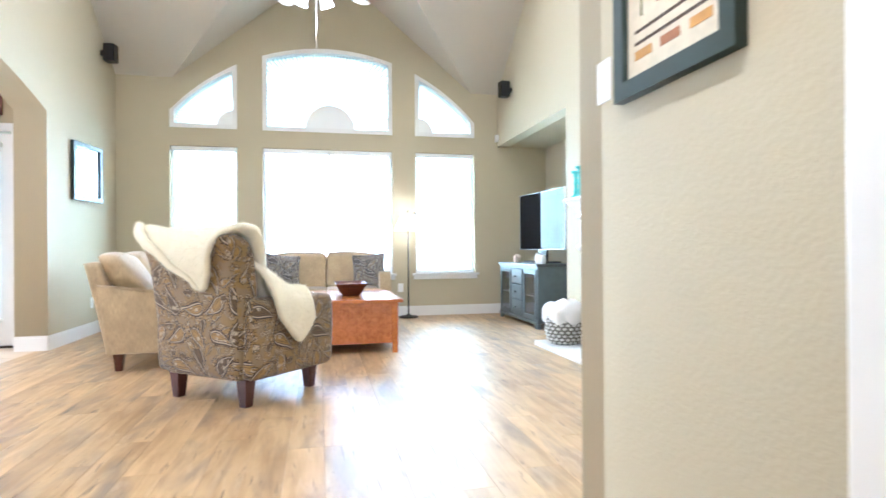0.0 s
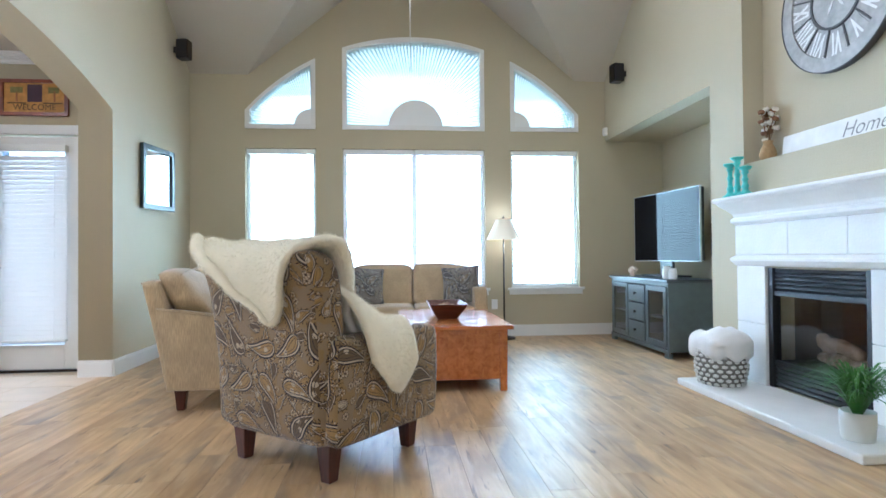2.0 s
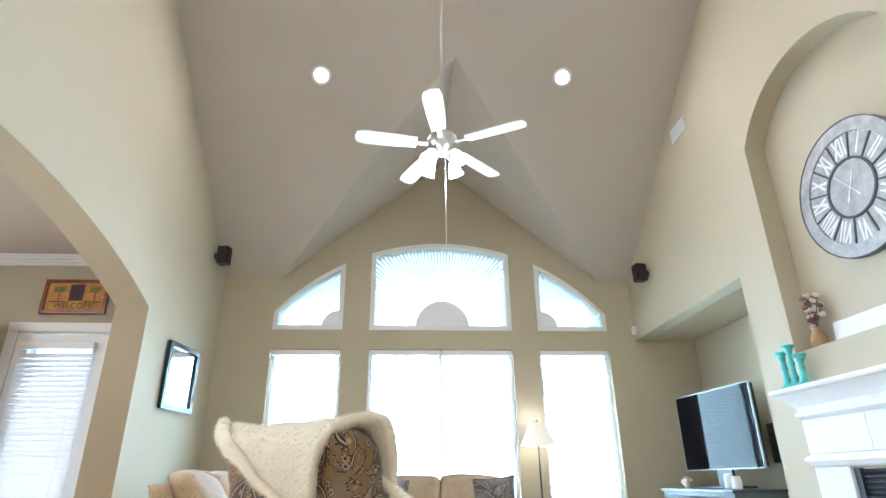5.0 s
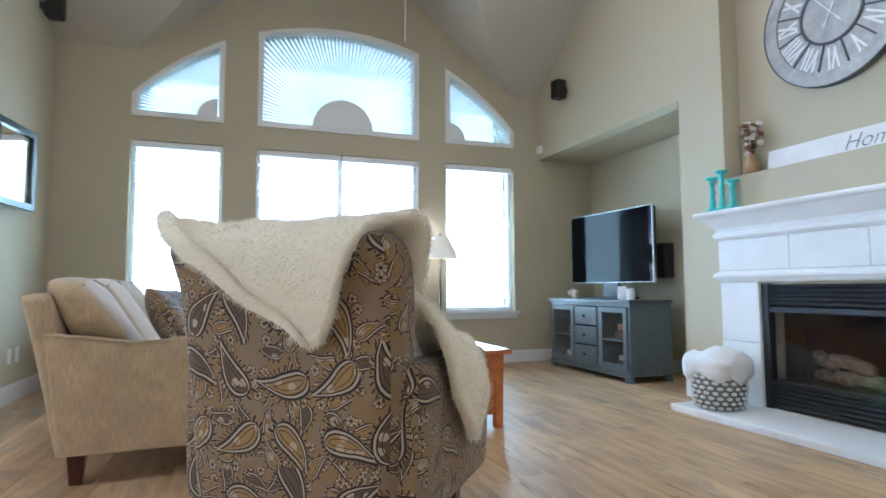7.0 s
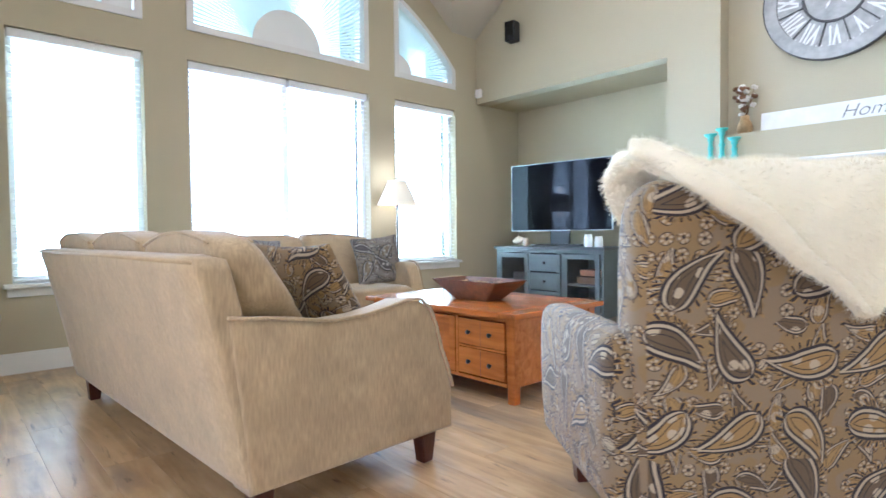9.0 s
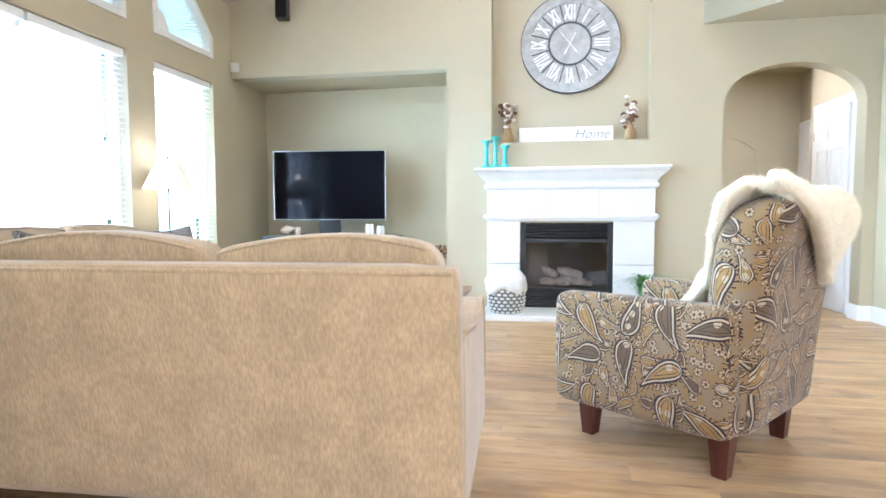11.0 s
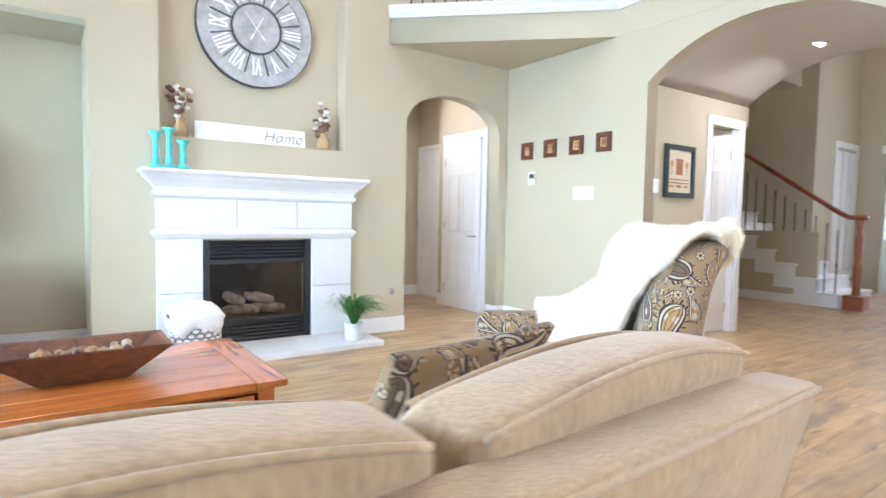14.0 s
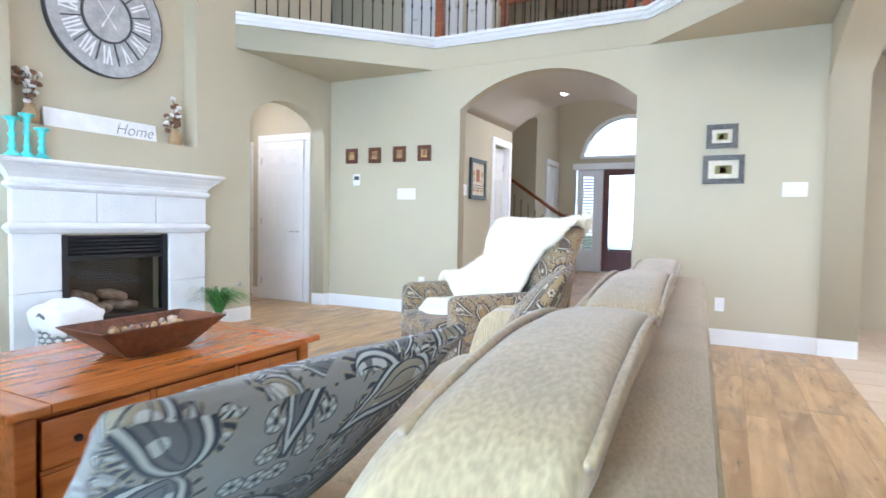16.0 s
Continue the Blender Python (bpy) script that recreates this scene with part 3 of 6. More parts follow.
M_PAISLEY = paisley("paisley_fabric", (0.235, 0.154, 0.068), (0.30, 0.185, 0.066), (0.026, 0.022, 0.028), (0.42, 0.335, 0.22))
# cooler paisley copy, with the bluish window light on the sofa pillow coloured in
M_PAISLEY_COOL = paisley("cool_paisley_fabric", (0.235, 0.215, 0.19), (0.27, 0.225, 0.155), (0.020, 0.023, 0.036), (0.46, 0.44, 0.40))
M_FUR = mat("cream_fur", (0.86, 0.79, 0.61), 0.95, vary=0.04, scale=14, bump=0.6, bump_scale=160, spec=0.1, sheen=0.5)
M_FLEECE = mat("white_fleece", (0.82, 0.80, 0.77), 0.95, vary=0.03, scale=20, bump=0.6, bump_scale=140, spec=0.1, sheen=0.4)


def add_leg(bm, x, y, h, top=0.075, bottom=0.05, z=0.0):
    t = bmesh.new()
    bmesh.ops.create_cube(t, size=1)
    for v in t.verts:
        w = top if v.co.z > 0 else bottom
        v.co = Vector((x + v.co.x * w, y + v.co.y * w, z + (v.co.z + 0.5) * h))
    bmesh.ops.bevel(t, geom=t.edges[:], offset=0.004, segments=1, affect="EDGES")
    merge(bm, t)
    return bm


# ---- sofas ----
ARM = [(-0.40, 0.14), (-0.43, 0.40), (-0.462, 0.672), (-0.31, 0.655), (-0.11, 0.625), (0.02, 0.63), (0.12, 0.645), (0.21, 0.665), (0.28, 0.66), (0.33, 0.62),
       (0.36, 0.55), (0.385, 0.46), (0.42, 0.38), (0.445, 0.30), (0.445, 0.14)]


def add_profile(bm, pts, y0, y1, bevel=0.02):
    """Upright panel in the xz plane, from y0 to y1, with softened edges."""
    t = bmesh.new()
    f = t.faces.new([t.verts.new((x, y0, z)) for x, z in pts])
    e = bmesh.ops.extrude_face_region(t, geom=[f])
    for v in [g for g in e["geom"] if isinstance(g, bmesh.types.BMVert)]:
        v.co.y = y1
    bmesh.ops.recalc_face_normals(t, faces=t.faces[:])
    rim = [g for g in t.edges if abs(g.verts[0].co.y - g.verts[1].co.y) < 1e-6]
    bmesh.ops.bevel(t, geom=rim, offset=bevel, segments=3, affect="EDGES", profile=0.6)
    merge(bm, t)
    return bm


def sofa(m, length, cushions, label, group):
    top = thing("sofa", m, label, "sofa", group)
    h = length / 2

    def lean(p):
        k = (p.z - 0.14) / 0.74
        return p.x - 0.125 * k - 0.035 * k * k, p.y, p.z

    puff("back_frame", (-0.41, -h + 0.004, 0.14), (-0.29, h - 0.004, 0.855), M_SOFA, top, 0.03, n=11, warp=lean)
    for s in (-1, 1):
        y0, y1 = (-h, -h + 0.13) if s < 0 else (h - 0.13, h)
        part("arm", add_profile(bmesh.new(), ARM, y0, y1), M_SOFA, top, smooth=True)
        pts = [(x + (0.004 if i < 3 else 0), y0 if s < 0 else y1, z + 0.004) for i, (x, z) in enumerate(ARM[2:14])]
        tube("piping", pts, 0.006, M_SOFA, top, 6)
    box("seat_base", (-0.32, -h + 0.125, 0.14), (0.40, h - 0.125, 0.31), M_SOFA, top, 0.02)
    tube("piping", [(-0.551, -h + 0.02, 0.838), (-0.551, h - 0.02, 0.838)], 0.007, M_SOFA, top, 6)
    last = len(cushions) - 2
    for i in range(last + 1):
        w = cushions[i + 1] - cushions[i]
        y = -h + 0.13 + cushions[i]
        puff("seat_cushion", (-0.30, y + 0.004, 0.31), (0.43, y + w - 0.004, 0.47), M_SOFA, top, 0.045, (0.02, 0.01, 0.12), 10)

        ya = y - (0.065 if i == 0 else 0.0)
        yb = y + w + (0.065 if i == last else 0.0)

        def tip(p, y=y, w=w, i=i):
            # the ends reach over the arms above the arms' height
            if p.z < 0.70:
                p = Vector((p.x, max(y + 0.003, min(y + w - 0.003, p.y)), p.z))
            k = (p.z - 0.45) / 0.5
            q = (p.y - (y + w / 2)) / (w / 2)
            across = (p.x + 0.275) / 0.23
            return -0.275 - 0.235 * k + across * (0.23 - 0.07 * k), p.y + 0.012 * math.sin(7 * p.z + i), p.z + 0.012 * math.sin(5 * p.y + 2 * i) - 0.02 * q * q * max(k, 0)

        puff("back_cushion", (-0.275, ya + 0.003, 0.45), (-0.045, yb - 0.003, 0.915), M_SOFA, top, 0.055, (0.14, 0.0, 0.045), 14, tip)
        for edge in (-0.064, -0.256):
            seam = []
            for j in range(25):
                q = Vector(tip(Vector((edge, ya + 0.03 + (yb - ya - 0.06) * j / 24, 0.901 + 0.016 * math.sin(math.pi * j / 24)))))
                seam.append(tuple(q))
            tube("piping", seam, 0.005, M_SOFA, top, 6)
    for x in (-0.33, 0.37):
        for y in (-h + 0.09, h - 0.09):
            part("leg", add_leg(bmesh.new(), x, y, 0.145, 0.075, 0.05), M_LEG, top, "tapered dark cherry leg")
    return top


sofa(pose(0.05, 6.975, 0, 0, 0, 2.5), 2.15, (0, 0.56, 1.26, 1.89), "long tan chenille sofa with scooped arms", "sofas")
sofa(pose(1.40, 8.40, 0, 0, 0, -90), 1.52, (0, 0.63, 1.26), "tan chenille loveseat below the window", "sofas")


def throw_pillow(m, size, label, material=M_PAISLEY):
    ob = puff("throw_pillow", (-size / 2, -0.075, -size / 2), (size / 2, 0.075, size / 2), material, None, 0.02, (0, 0.0, 0), 12,
              lambda p: (p.x * (1 - 0.10 * (1 - (2 * p.z / size) ** 2)), p.y * (0.12 + 0.98 * max(0, 1 - (2 * p.x / size) ** 2) ** 0.6 * max(0, 1 - (2 * p.z / size) ** 2) ** 0.6), p.z * (1 - 0.10 * (1 - (2 * p.x / size) ** 2))), uv=True)
    ob.matrix_world = m
    return tagged(ob, label, "pillow", "paisley throw pillows")


throw_pillow(pose(0.11, 6.24, 0.68, -32, 0, 100), 0.47, "brown paisley throw pillow leaning in the sofa corner")
# its blue-grey is window light put into the fabric colour
throw_pillow(pose(0.10, 7.70, 0.665, -46, 0, 82), 0.59, "paisley throw pillow leaning on the sofa back, blue-grey from window light", M_PAISLEY_COOL)
throw_pillow(pose(0.86, 8.34, 0.68, -18, 6, 18), 0.44, "grey paisley throw pillow in the loveseat corner", M_PAISLEY_COOL)
throw_pillow(pose(1.92, 8.34, 0.68, -18, -5, -14), 0.44, "grey paisley throw pillow against the loveseat back", M_PAISLEY_COOL)

# ---- armchair ----
chair_pose = pose(0.82, 5.065, 0, 0, 0, -38.9)
chair = thing("armchair", chair_pose, "paisley upholstered armchair with tapered dark legs", "armchair")


def back_shape(p):
    t = max(0, (p.z - 0.16) / 0.92)
    roll = max(0, t - 0.72) ** 2 * 0.9
    return p.x * (0.96 + 0.12 * t), p.y - 0.03 * t - 0.07 * t ** 2 - roll, p.z - roll * 0.3


puff("backrest", (-0.37, -0.40, 0.16), (0.37, -0.19, 1.05), M_PAISLEY, chair, 0.085, (0.0, 0.05, 0.0), 13, back_shape, uv=True)
for s in (-1, 1):
    puff("arm", (s * 0.285 if s > 0 else -0.415, -0.36, 0.16), (0.415 if s > 0 else -0.285, 0.40, 0.65), M_PAISLEY, chair, 0.05, (0, 0.01, 0.0), 11,
         lambda p, s=s: (p.x + s * 0.015 * math.sin((p.z - 0.16) * 5), p.y, p.z - 0.02 * max(0, p.y) + (0.03 * max(0, -p.y - 0.1))), uv=True)
    box("arm_seam", (s * 0.417 - 0.004, -0.30, 0.552), (s * 0.417 + 0.004, 0.37, 0.556), M_PAISLEY, chair)
puff("seat_base", (-0.30, -0.33, 0.165), (0.30, 0.39, 0.33), M_PAISLEY, chair, 0.03, n=8, uv=True)
puff("seat_cushion", (-0.285, -0.24, 0.33), (0.285, 0.46, 0.485), M_PAISLEY, chair, 0.06, (0.0, 0.03, 0.15), 11, uv=True)
for x in (-0.292, 0.292):
    for y in (-0.285, 0.285):
        part("leg", add_leg(bmesh.new(), x, y, 0.18, 0.085, 0.055), M_LEG, chair, "tapered dark cherry leg")

# ---- fur throw over the armchair ----


def drape(rows, name, parent, thick=0.028):
    """A thick cloth from a grid of places."""
    bm = bmesh.new()
    g = [[bm.verts.new(p) for p in r] for r in rows]
    for a, b in zip(g, g[1:]):
        for i in range(len(a) - 1):
            bm.faces.new((a[i], a[i + 1], b[i + 1], b[i]))
    bmesh.ops.recalc_face_normals(bm, faces=bm.faces[:])
    return bm


def path_point(path, s):
    """The place at length s along a line of (y, z) places."""
    for (a, b), (c, d) in zip(path, path[1:]):
        q = math.hypot(c - a, d - b)
        if s <= q:
            return a + (c - a) * s / q, b + (d - b) * s / q
        s -= q
    return path[-1]


def smooth_path(pts, n=3):
    for _ in range(n):
        out = [pts[0]]
        for p, q in zip(pts, pts[1:]):
            out.append(tuple(0.75 * a + 0.25 * b for a, b in zip(p, q)))
            out.append(tuple(0.25 * a + 0.75 * b for a, b in zip(p, q)))
        out.append(pts[-1])
        pts = out
    return pts


OVER = smooth_path([(0.40, 0.44), (0.34, 0.535), (0.02, 0.56), (-0.08, 0.60), (-0.17, 0.74), (-0.235, 0.94), (-0.30, 1.06), (-0.42, 1.09), (-0.535, 1.05), (-0.55, 0.94), (-0.51, 0.80), (-0.47, 0.62), (-0.44, 0.45)])
LEN = sum(math.hypot(c - a, d - b) for (a, b), (c, d) in zip(OVER, OVER[1:]))
rows = []
NU, NV = 26, 56
for i in range(NU + 1):
    u = i / NU
    x = -0.425 + 0.855 * u
    # the hanging tail behind is a triangle, longest towards the sitter's left
    tail = max(0.0, 1 - abs(u - 0.68) / (0.72 if u < 0.68 else 0.25))
    end = LEN * (0.625 + 0.245 * tail)
    start = LEN * (0.0 + 0.22 * abs(u - 0.55) ** 1.5 * 2)
    row = []
    for j in range(NV + 1):
        y, z = path_point(OVER, start + (end - start) * j / NV)
        w = noise.noise(Vector((x * 5, y * 6 + 3, z * 6)))
        w2 = noise.noise(Vector((x * 14, y * 14, z * 14 + 9)))
        front = max(0.0, min(1.0, (1.05 - z) / 0.30)) * (y > -0.36)
        row.append((x * (1 - 0.36 * front) + 0.06 * front + 0.02 * w, y + 0.010 * w + 0.006 * w2, z + 0.022 * w + 0.010 * w2))
    rows.append(row)
hem = [(r[-1][0], r[-1][1] - 0.004, r[-1][2] + 0.012) for r in rows[:int(NU * 0.7)]]
bm = drape(rows, "sheet", None)
# fold over the sitter's right arm
SIDE = smooth_path([(0.10, 0.56), (0.24, 0.61), (0.31, 0.695), (0.415, 0.71), (0.485, 0.64), (0.505, 0.51), (0.50, 0.37)])
SLEN = sum(math.hypot(c - a, d - b) for (a, b), (c, d) in zip(SIDE, SIDE[1:]))
rows = []
for i in range(15):
    v = i / 14
    row = []
    for j in range(25):
        k = j / 24
        x, z = path_point(SIDE, SLEN * k * (1 - 0.30 * abs(v - 0.55) ** 1.5 * 2))
        y = -0.30 + 0.40 * v * (1 - 0.25 * k) + 0.10 * k
        rise = (1 - v) ** 2 * 0.40 * (1 - k)
        w = noise.noise(Vector((x * 7, y * 7 + 11, z * 7)))
        row.append((x + 0.015 * w, y - rise * 0.3, z + rise + 0.02 * w))
    rows.append(row)
b2 = drape(rows, "side", None)
merge(bm, b2)
throw = thing("fur_throw", chair_pose, "cream faux fur throw draped over the armchair", "throw blanket")
bmesh.ops.solidify(bm, geom=bm.faces[:], thickness=0.034)
# rolled hem along the slanted edge behind the back
add_tube(bm, hem, [0.010 + 0.020 * math.sin(math.pi * min(1, 0.25 + 0.75 * j / (len(hem) - 1))) for j in range(len(hem))], 10)
cloth = part("cloth", bm, M_FUR, throw, smooth=True)


def pile(name, src, count, length, width, material, parent, seed=3):
    """Short fibres standing on a cloth, as one mesh."""
    rng = random.Random(seed)
    me = src.data
    polys = list(me.polygons)
    total, acc = 0, []
    for p in polys:
        total += p.area
        acc.append(total)
    verts, faces = [], []
    for _ in range(count):
        p = polys[min(int(np.searchsorted(acc, rng.random() * total)), len(polys) - 1)]
        vs = [me.vertices[i].co for i in p.vertices]
        a, b = rng.random(), rng.random()
        if a + b > 1:
            a, b = 1 - a, 1 - b
        o = vs[0] + (vs[1] - vs[0]) * a + (vs[2] - vs[0]) * b if rng.random() < 0.5 or len(vs) < 4 else vs[0] + (vs[2] - vs[0]) * a + (vs[3] - vs[0]) * b
        d = (p.normal + Vector((rng.gauss(0, 0.45), rng.gauss(0, 0.45), rng.gauss(-0.35, 0.3)))).normalized()
        s = d.cross(Vector((rng.gauss(0, 1), rng.gauss(0, 1), rng.gauss(0, 1)))).normalized() * width
        h = length * rng.uniform(0.5, 1.2)
        k = len(verts)
        verts += [o - s, o + s, o + d * h]
        faces.append((k, k + 1, k + 2))
    m2 = bpy.data.meshes.new(name)
    m2.from_pydata([tuple(v) for v in verts], [], faces)
    m2.materials.append(material)
    ob = new(name, m2)
    ob.parent = parent
    return tagged(ob, "short soft fibres", "", "", "stuff")


pile("fur", cloth, 70000, 0.017, 0.0009, M_FUR, throw)

# ---- trim ----


def baseboard(a, b, normal, h=0.14):
    """Skirting along a wall from a to b (x, y), standing out along normal."""
    (x0, y0), (x1, y1) = a, b
    nx, ny = normal
    bm = bmesh.new()
    add_box(bm, (min(x0, x1, x0 + nx * 0.014, x1 + nx * 0.014), min(y0, y1, y0 + ny * 0.014, y1 + ny * 0.014), 0), (max(x0, x1, x0 + nx * 0.014, x1 + nx * 0.014), max(y0, y1, y0 + ny * 0.014, y1 + ny * 0.014), h - 0.02))
    add_box(bm, (min(x0, x1, x0 + nx * 0.009, x1 + nx * 0.009), min(y0, y1, y0 + ny * 0.009, y1 + ny * 0.009), h - 0.0195), (max(x0, x1, x0 + nx * 0.009, x1 + nx * 0.009), max(y0, y1, y0 + ny * 0.009, y1 + ny * 0.009), h))
    return structure(part("baseboard", bm, M_TRIM), "white painted baseboard", "baseboard")


for a, b, n in (((XL, JW), (XL, YB), (1, 0)), ((XL, YB), (4.62, YB), (0, -1)), ((XR, 6.30), (XR, 6.655), (-1, 0)), ((XR, 4.055), (XR, 4.62), (-1, 0)), ((XR, YF + 0.016), (XR, 2.87), (-1, 0)),
                ((PX1, YF), (XR, YF), (0, 1)), ((XL, YF), (PX0, YF), (0, 1)), ((PX1, 1.85), (PX1, YF), (-1, 0)), ((XL - 0.28, JW), (XL, JW), (0, -1)), ((XL - 0.28, YF + 0.02), (XL, YF + 0.02), (0, 1)),
                ((XR + 0.18, 6.655), (4.62, 6.655), (0, 1)), ((4.62, 6.66), (4.62, YB), (-1, 0)), ((-1.56, KY), (XL - 0.28, KY), (0, -1)), ((6.0, 2.55), (6.0, 4.2), (-1, 0)), ((5.1, 2.56), (5.1, 2.8), (1, 0)),
                ((XR, 2.87), (XR + WE, 2.87), (0, 1)), ((5.0, 2.8), (5.1, 2.8), (0, 1)), ((-5.2, 0.94), (XL - 0.3, 0.94), (0, 1)), ((3.0, FY), (3.0, -2.9), (-1, 0))):
    baseboard(a, b, n)

for a, b in (((-5.2, KY - 0.09, 2.75), (XL - 0.28, KY, 2.84)), ((-5.2, 0.94, 2.75), (XL - 0.28, 1.03, 2.84))):
    bm = bmesh.new()
    y0, y1 = a[1], b[1]
    flip = y1 < 2
    for k in range(4):
        d = 0.09 * (k + 1) / 4
        add_box(bm, (a[0], (y1 - d) if not flip else y0, 2.75 + 0.0225 * k), (b[0], y1 if not flip else y0 + d, 2.75 + 0.0225 * (k + 1)))
    structure(part("crown_molding", bm, M_TRIM), "white crown molding in the breakfast room", "molding")

# ---- living room windows ----
M_BLIND = mat("white_blind", (0.85, 0.85, 0.83), 0.5, vary=0.01)


def window_frame(x0, x1, z0, z1, mullion):
    w = structure(thing("window", Matrix.Identity(4), "white framed window with an open white blind", "window"), "", "")
    y = YB + 0.09
    for a, b in (((x0, y, z0), (x0 + 0.045, y + 0.06, z1)), ((x1 - 0.045, y, z0), (x1, y + 0.06, z1))):
        box("window_frame", a, b, M_TRIM, w, 0.004)
    for a, b in (((x0 + 0.045, y, z0), (x1 - 0.045, y + 0.06, z0 + 0.05)), ((x0 + 0.045, y, z1 - 0.045), (x1 - 0.045, y + 0.06, z1))):
        box("window_frame", a, b, M_TRIM, w, 0.004)
    if mullion:
        xm = (x0 + x1) / 2
        box("mullion", (xm - 0.03, y, z0 + 0.05), (xm + 0.03, y + 0.06, z1 - 0.045), M_TRIM, w, 0.004)
    g = box("pane", (x0 + 0.045, y + 0.025, z0 + 0.05), (x1 - 0.045, y + 0.031, z1 - 0.045), M_PANE, w)
    g.visible_shadow = False
    box("window_sill", (x0 - 0.05, YB - 0.045, z0 - 0.028), (x1 + 0.05, YB + 0.09, z0 + 0.002), M_TRIM, w, 0.006)
    box("apron", (x0 - 0.03, YB - 0.014, z0 - 0.085), (x1 + 0.03, YB, z0 - 0.029), M_TRIM, w, 0.003)
    return w


def blind(x0, x1, z0, z1, y, tilt, label, gap=0.043, depth=0.048):
    b = thing("window_blind", pose((x0 + x1) / 2, y, 0), label, "blind", "white slatted blinds")
    h = (x1 - x0) / 2
    box("head_rail", (-h, -0.03, z1 - 0.06), (h, 0.03, z1), M_BLIND, b, 0.004)
    box("bottom_rail", (-h, -0.025, z0), (h, 0.025, z0 + 0.018), M_BLIND, b, 0.004)
    me = None
    n = int((z1 - z0 - 0.10) / gap)
    for i in range(n):
        if me is None:
            o = box("slat", (-h, -depth / 2, -0.0015), (h, depth / 2, 0.0015), M_BLIND, b)
            me = o.data
        else:
            o = new("slat", me)
            o.parent = b
        o.location = (0, 0, z0 + 0.04 + gap * i)
        o.rotation_euler = (radians(tilt), 0, 0)
    for x in (-h * 0.7, h * 0.7):
        box("ladder_tape", (x - 0.002, -0.026, z0), (x + 0.002, -0.024, z1 - 0.05), M_BLIND, b)
        box("ladder_tape", (x - 0.002, 0.024, z0), (x + 0.002, 0.026, z1 - 0.05), M_BLIND, b)
    return b


for k, (x0, x1) in enumerate(WIN):
    window_frame(x0, x1, SILL, HEAD, k == 1)
xm = (WIN[1][0] + WIN[1][1]) / 2
for x0, x1 in (WIN[0], (WIN[1][0], xm), (xm, WIN[1][1]), WIN[2]):
    blind(x0 + 0.012, x1 - 0.012, SILL + 0.01, HEAD - 0.004, YB + 0.05, 6, "white slatted blind, open, in a tall window")

# arched windows with sunburst shades
M_SHADE = bpy.data.materials.new("pleated_shade")
M_SHADE.use_nodes = True
_nt = M_SHADE.node_tree
_p = _nt.nodes["Principled BSDF"]
_p.inputs["Base Color"].default_value = (0.74, 0.80, 0.76, 1)
_p.inputs["Roughness"].default_value = 0.9
_tr = _nt.nodes.new("ShaderNodeBsdfTranslucent")
_tr.inputs[0].default_value = (0.80, 0.88, 0.85, 1)
_mx = _nt.nodes.new("ShaderNodeMixShader")
_mx.inputs[0].default_value = 0.22
_nt.links.new(_p.outputs[0], _mx.inputs[1])
_nt.links.new(_tr.outputs[0], _mx.inputs[2])
_nt.links.new(_mx.outputs[0], _nt.nodes["Material Output"].inputs[0])


def ray_out(cx, cz, a, x0, x1):
    """Distance from the hub to the window's edge in the direction a."""
    d = 0.02
    while d < 3:
        x, z = cx + d * math.cos(a), cz + d * math.sin(a)
        if x < x0 or x > x1 or z > arc_z(x) - 0.05:
            return d
        d += 0.01
    return d


def sunburst(x0, x1, hub, a0, a1, pleats, hub_r):
    w = structure(thing("window", Matrix.Identity(4), "arched white window with a pleated sunburst shade", "window"), "", "")
    y = YB + 0.03
    outer = upper_loop(x0, x1, 0.0)
    inner = upper_loop(x0, x1, 0.055)
    sheet("window_frame", [outer, inner], "y", YB - 0.012, YB + 0.16, M_TRIM, w)
    g = sheet("pane", [inner], "y", YB + 0.13, YB + 0.135, M_PANE, w)
    g.visible_shadow = False
    cx, cz = hub
    bm = bmesh.new()
    step = (a1 - a0) / pleats
    for i in range(pleats):
        # each fold of cloth leaves a slit of daylight beside it
        row = []
        for k, off in ((0.0, -0.012), (0.40, 0.014), (0.80, -0.010)):
            a = a0 + step * (i + k)
            d = ray_out(cx, cz, a, x0 + 0.05, x1 - 0.05)
            row.append([bm.verts.new((cx + r * math.cos(a), y + 0.04 + off * (0.4 + r), cz + r * math.sin(a))) for r in (hub_r * 0.9, d)])
        for p, q in zip(row, row[1:]):
            bm.faces.new((p[0], p[1], q[1], q[0]))
    part("pleated_shade", bm, M_SHADE, w, "white pleated sunburst shade")
    fan = [(cx + hub_r * math.cos(a0 + (a1 - a0) * i / 24), cz + hub_r * math.sin(a0 + (a1 - a0) * i / 24)) for i in range(25)]
    if abs(a1 - a0) < 3:
        fan.append((cx, cz))
    sheet("shade_hub", [fan], "y", y + 0.005, y + 0.02, M_BLIND, w)


(a0, b0), (a1, b1), (a2, b2) = WIN
sunburst(a1, b1, (CX, UP0 + 0.055), 0.0, math.pi, 74, 0.33)
sunburst(a0, b0, (b0 - 0.06, UP0 + 0.055), math.pi / 2, math.pi, 34, 0.20)
sunburst(a2, b2, (a2 + 0.06, UP0 + 0.055), 0.0, math.pi / 2, 34, 0.20)

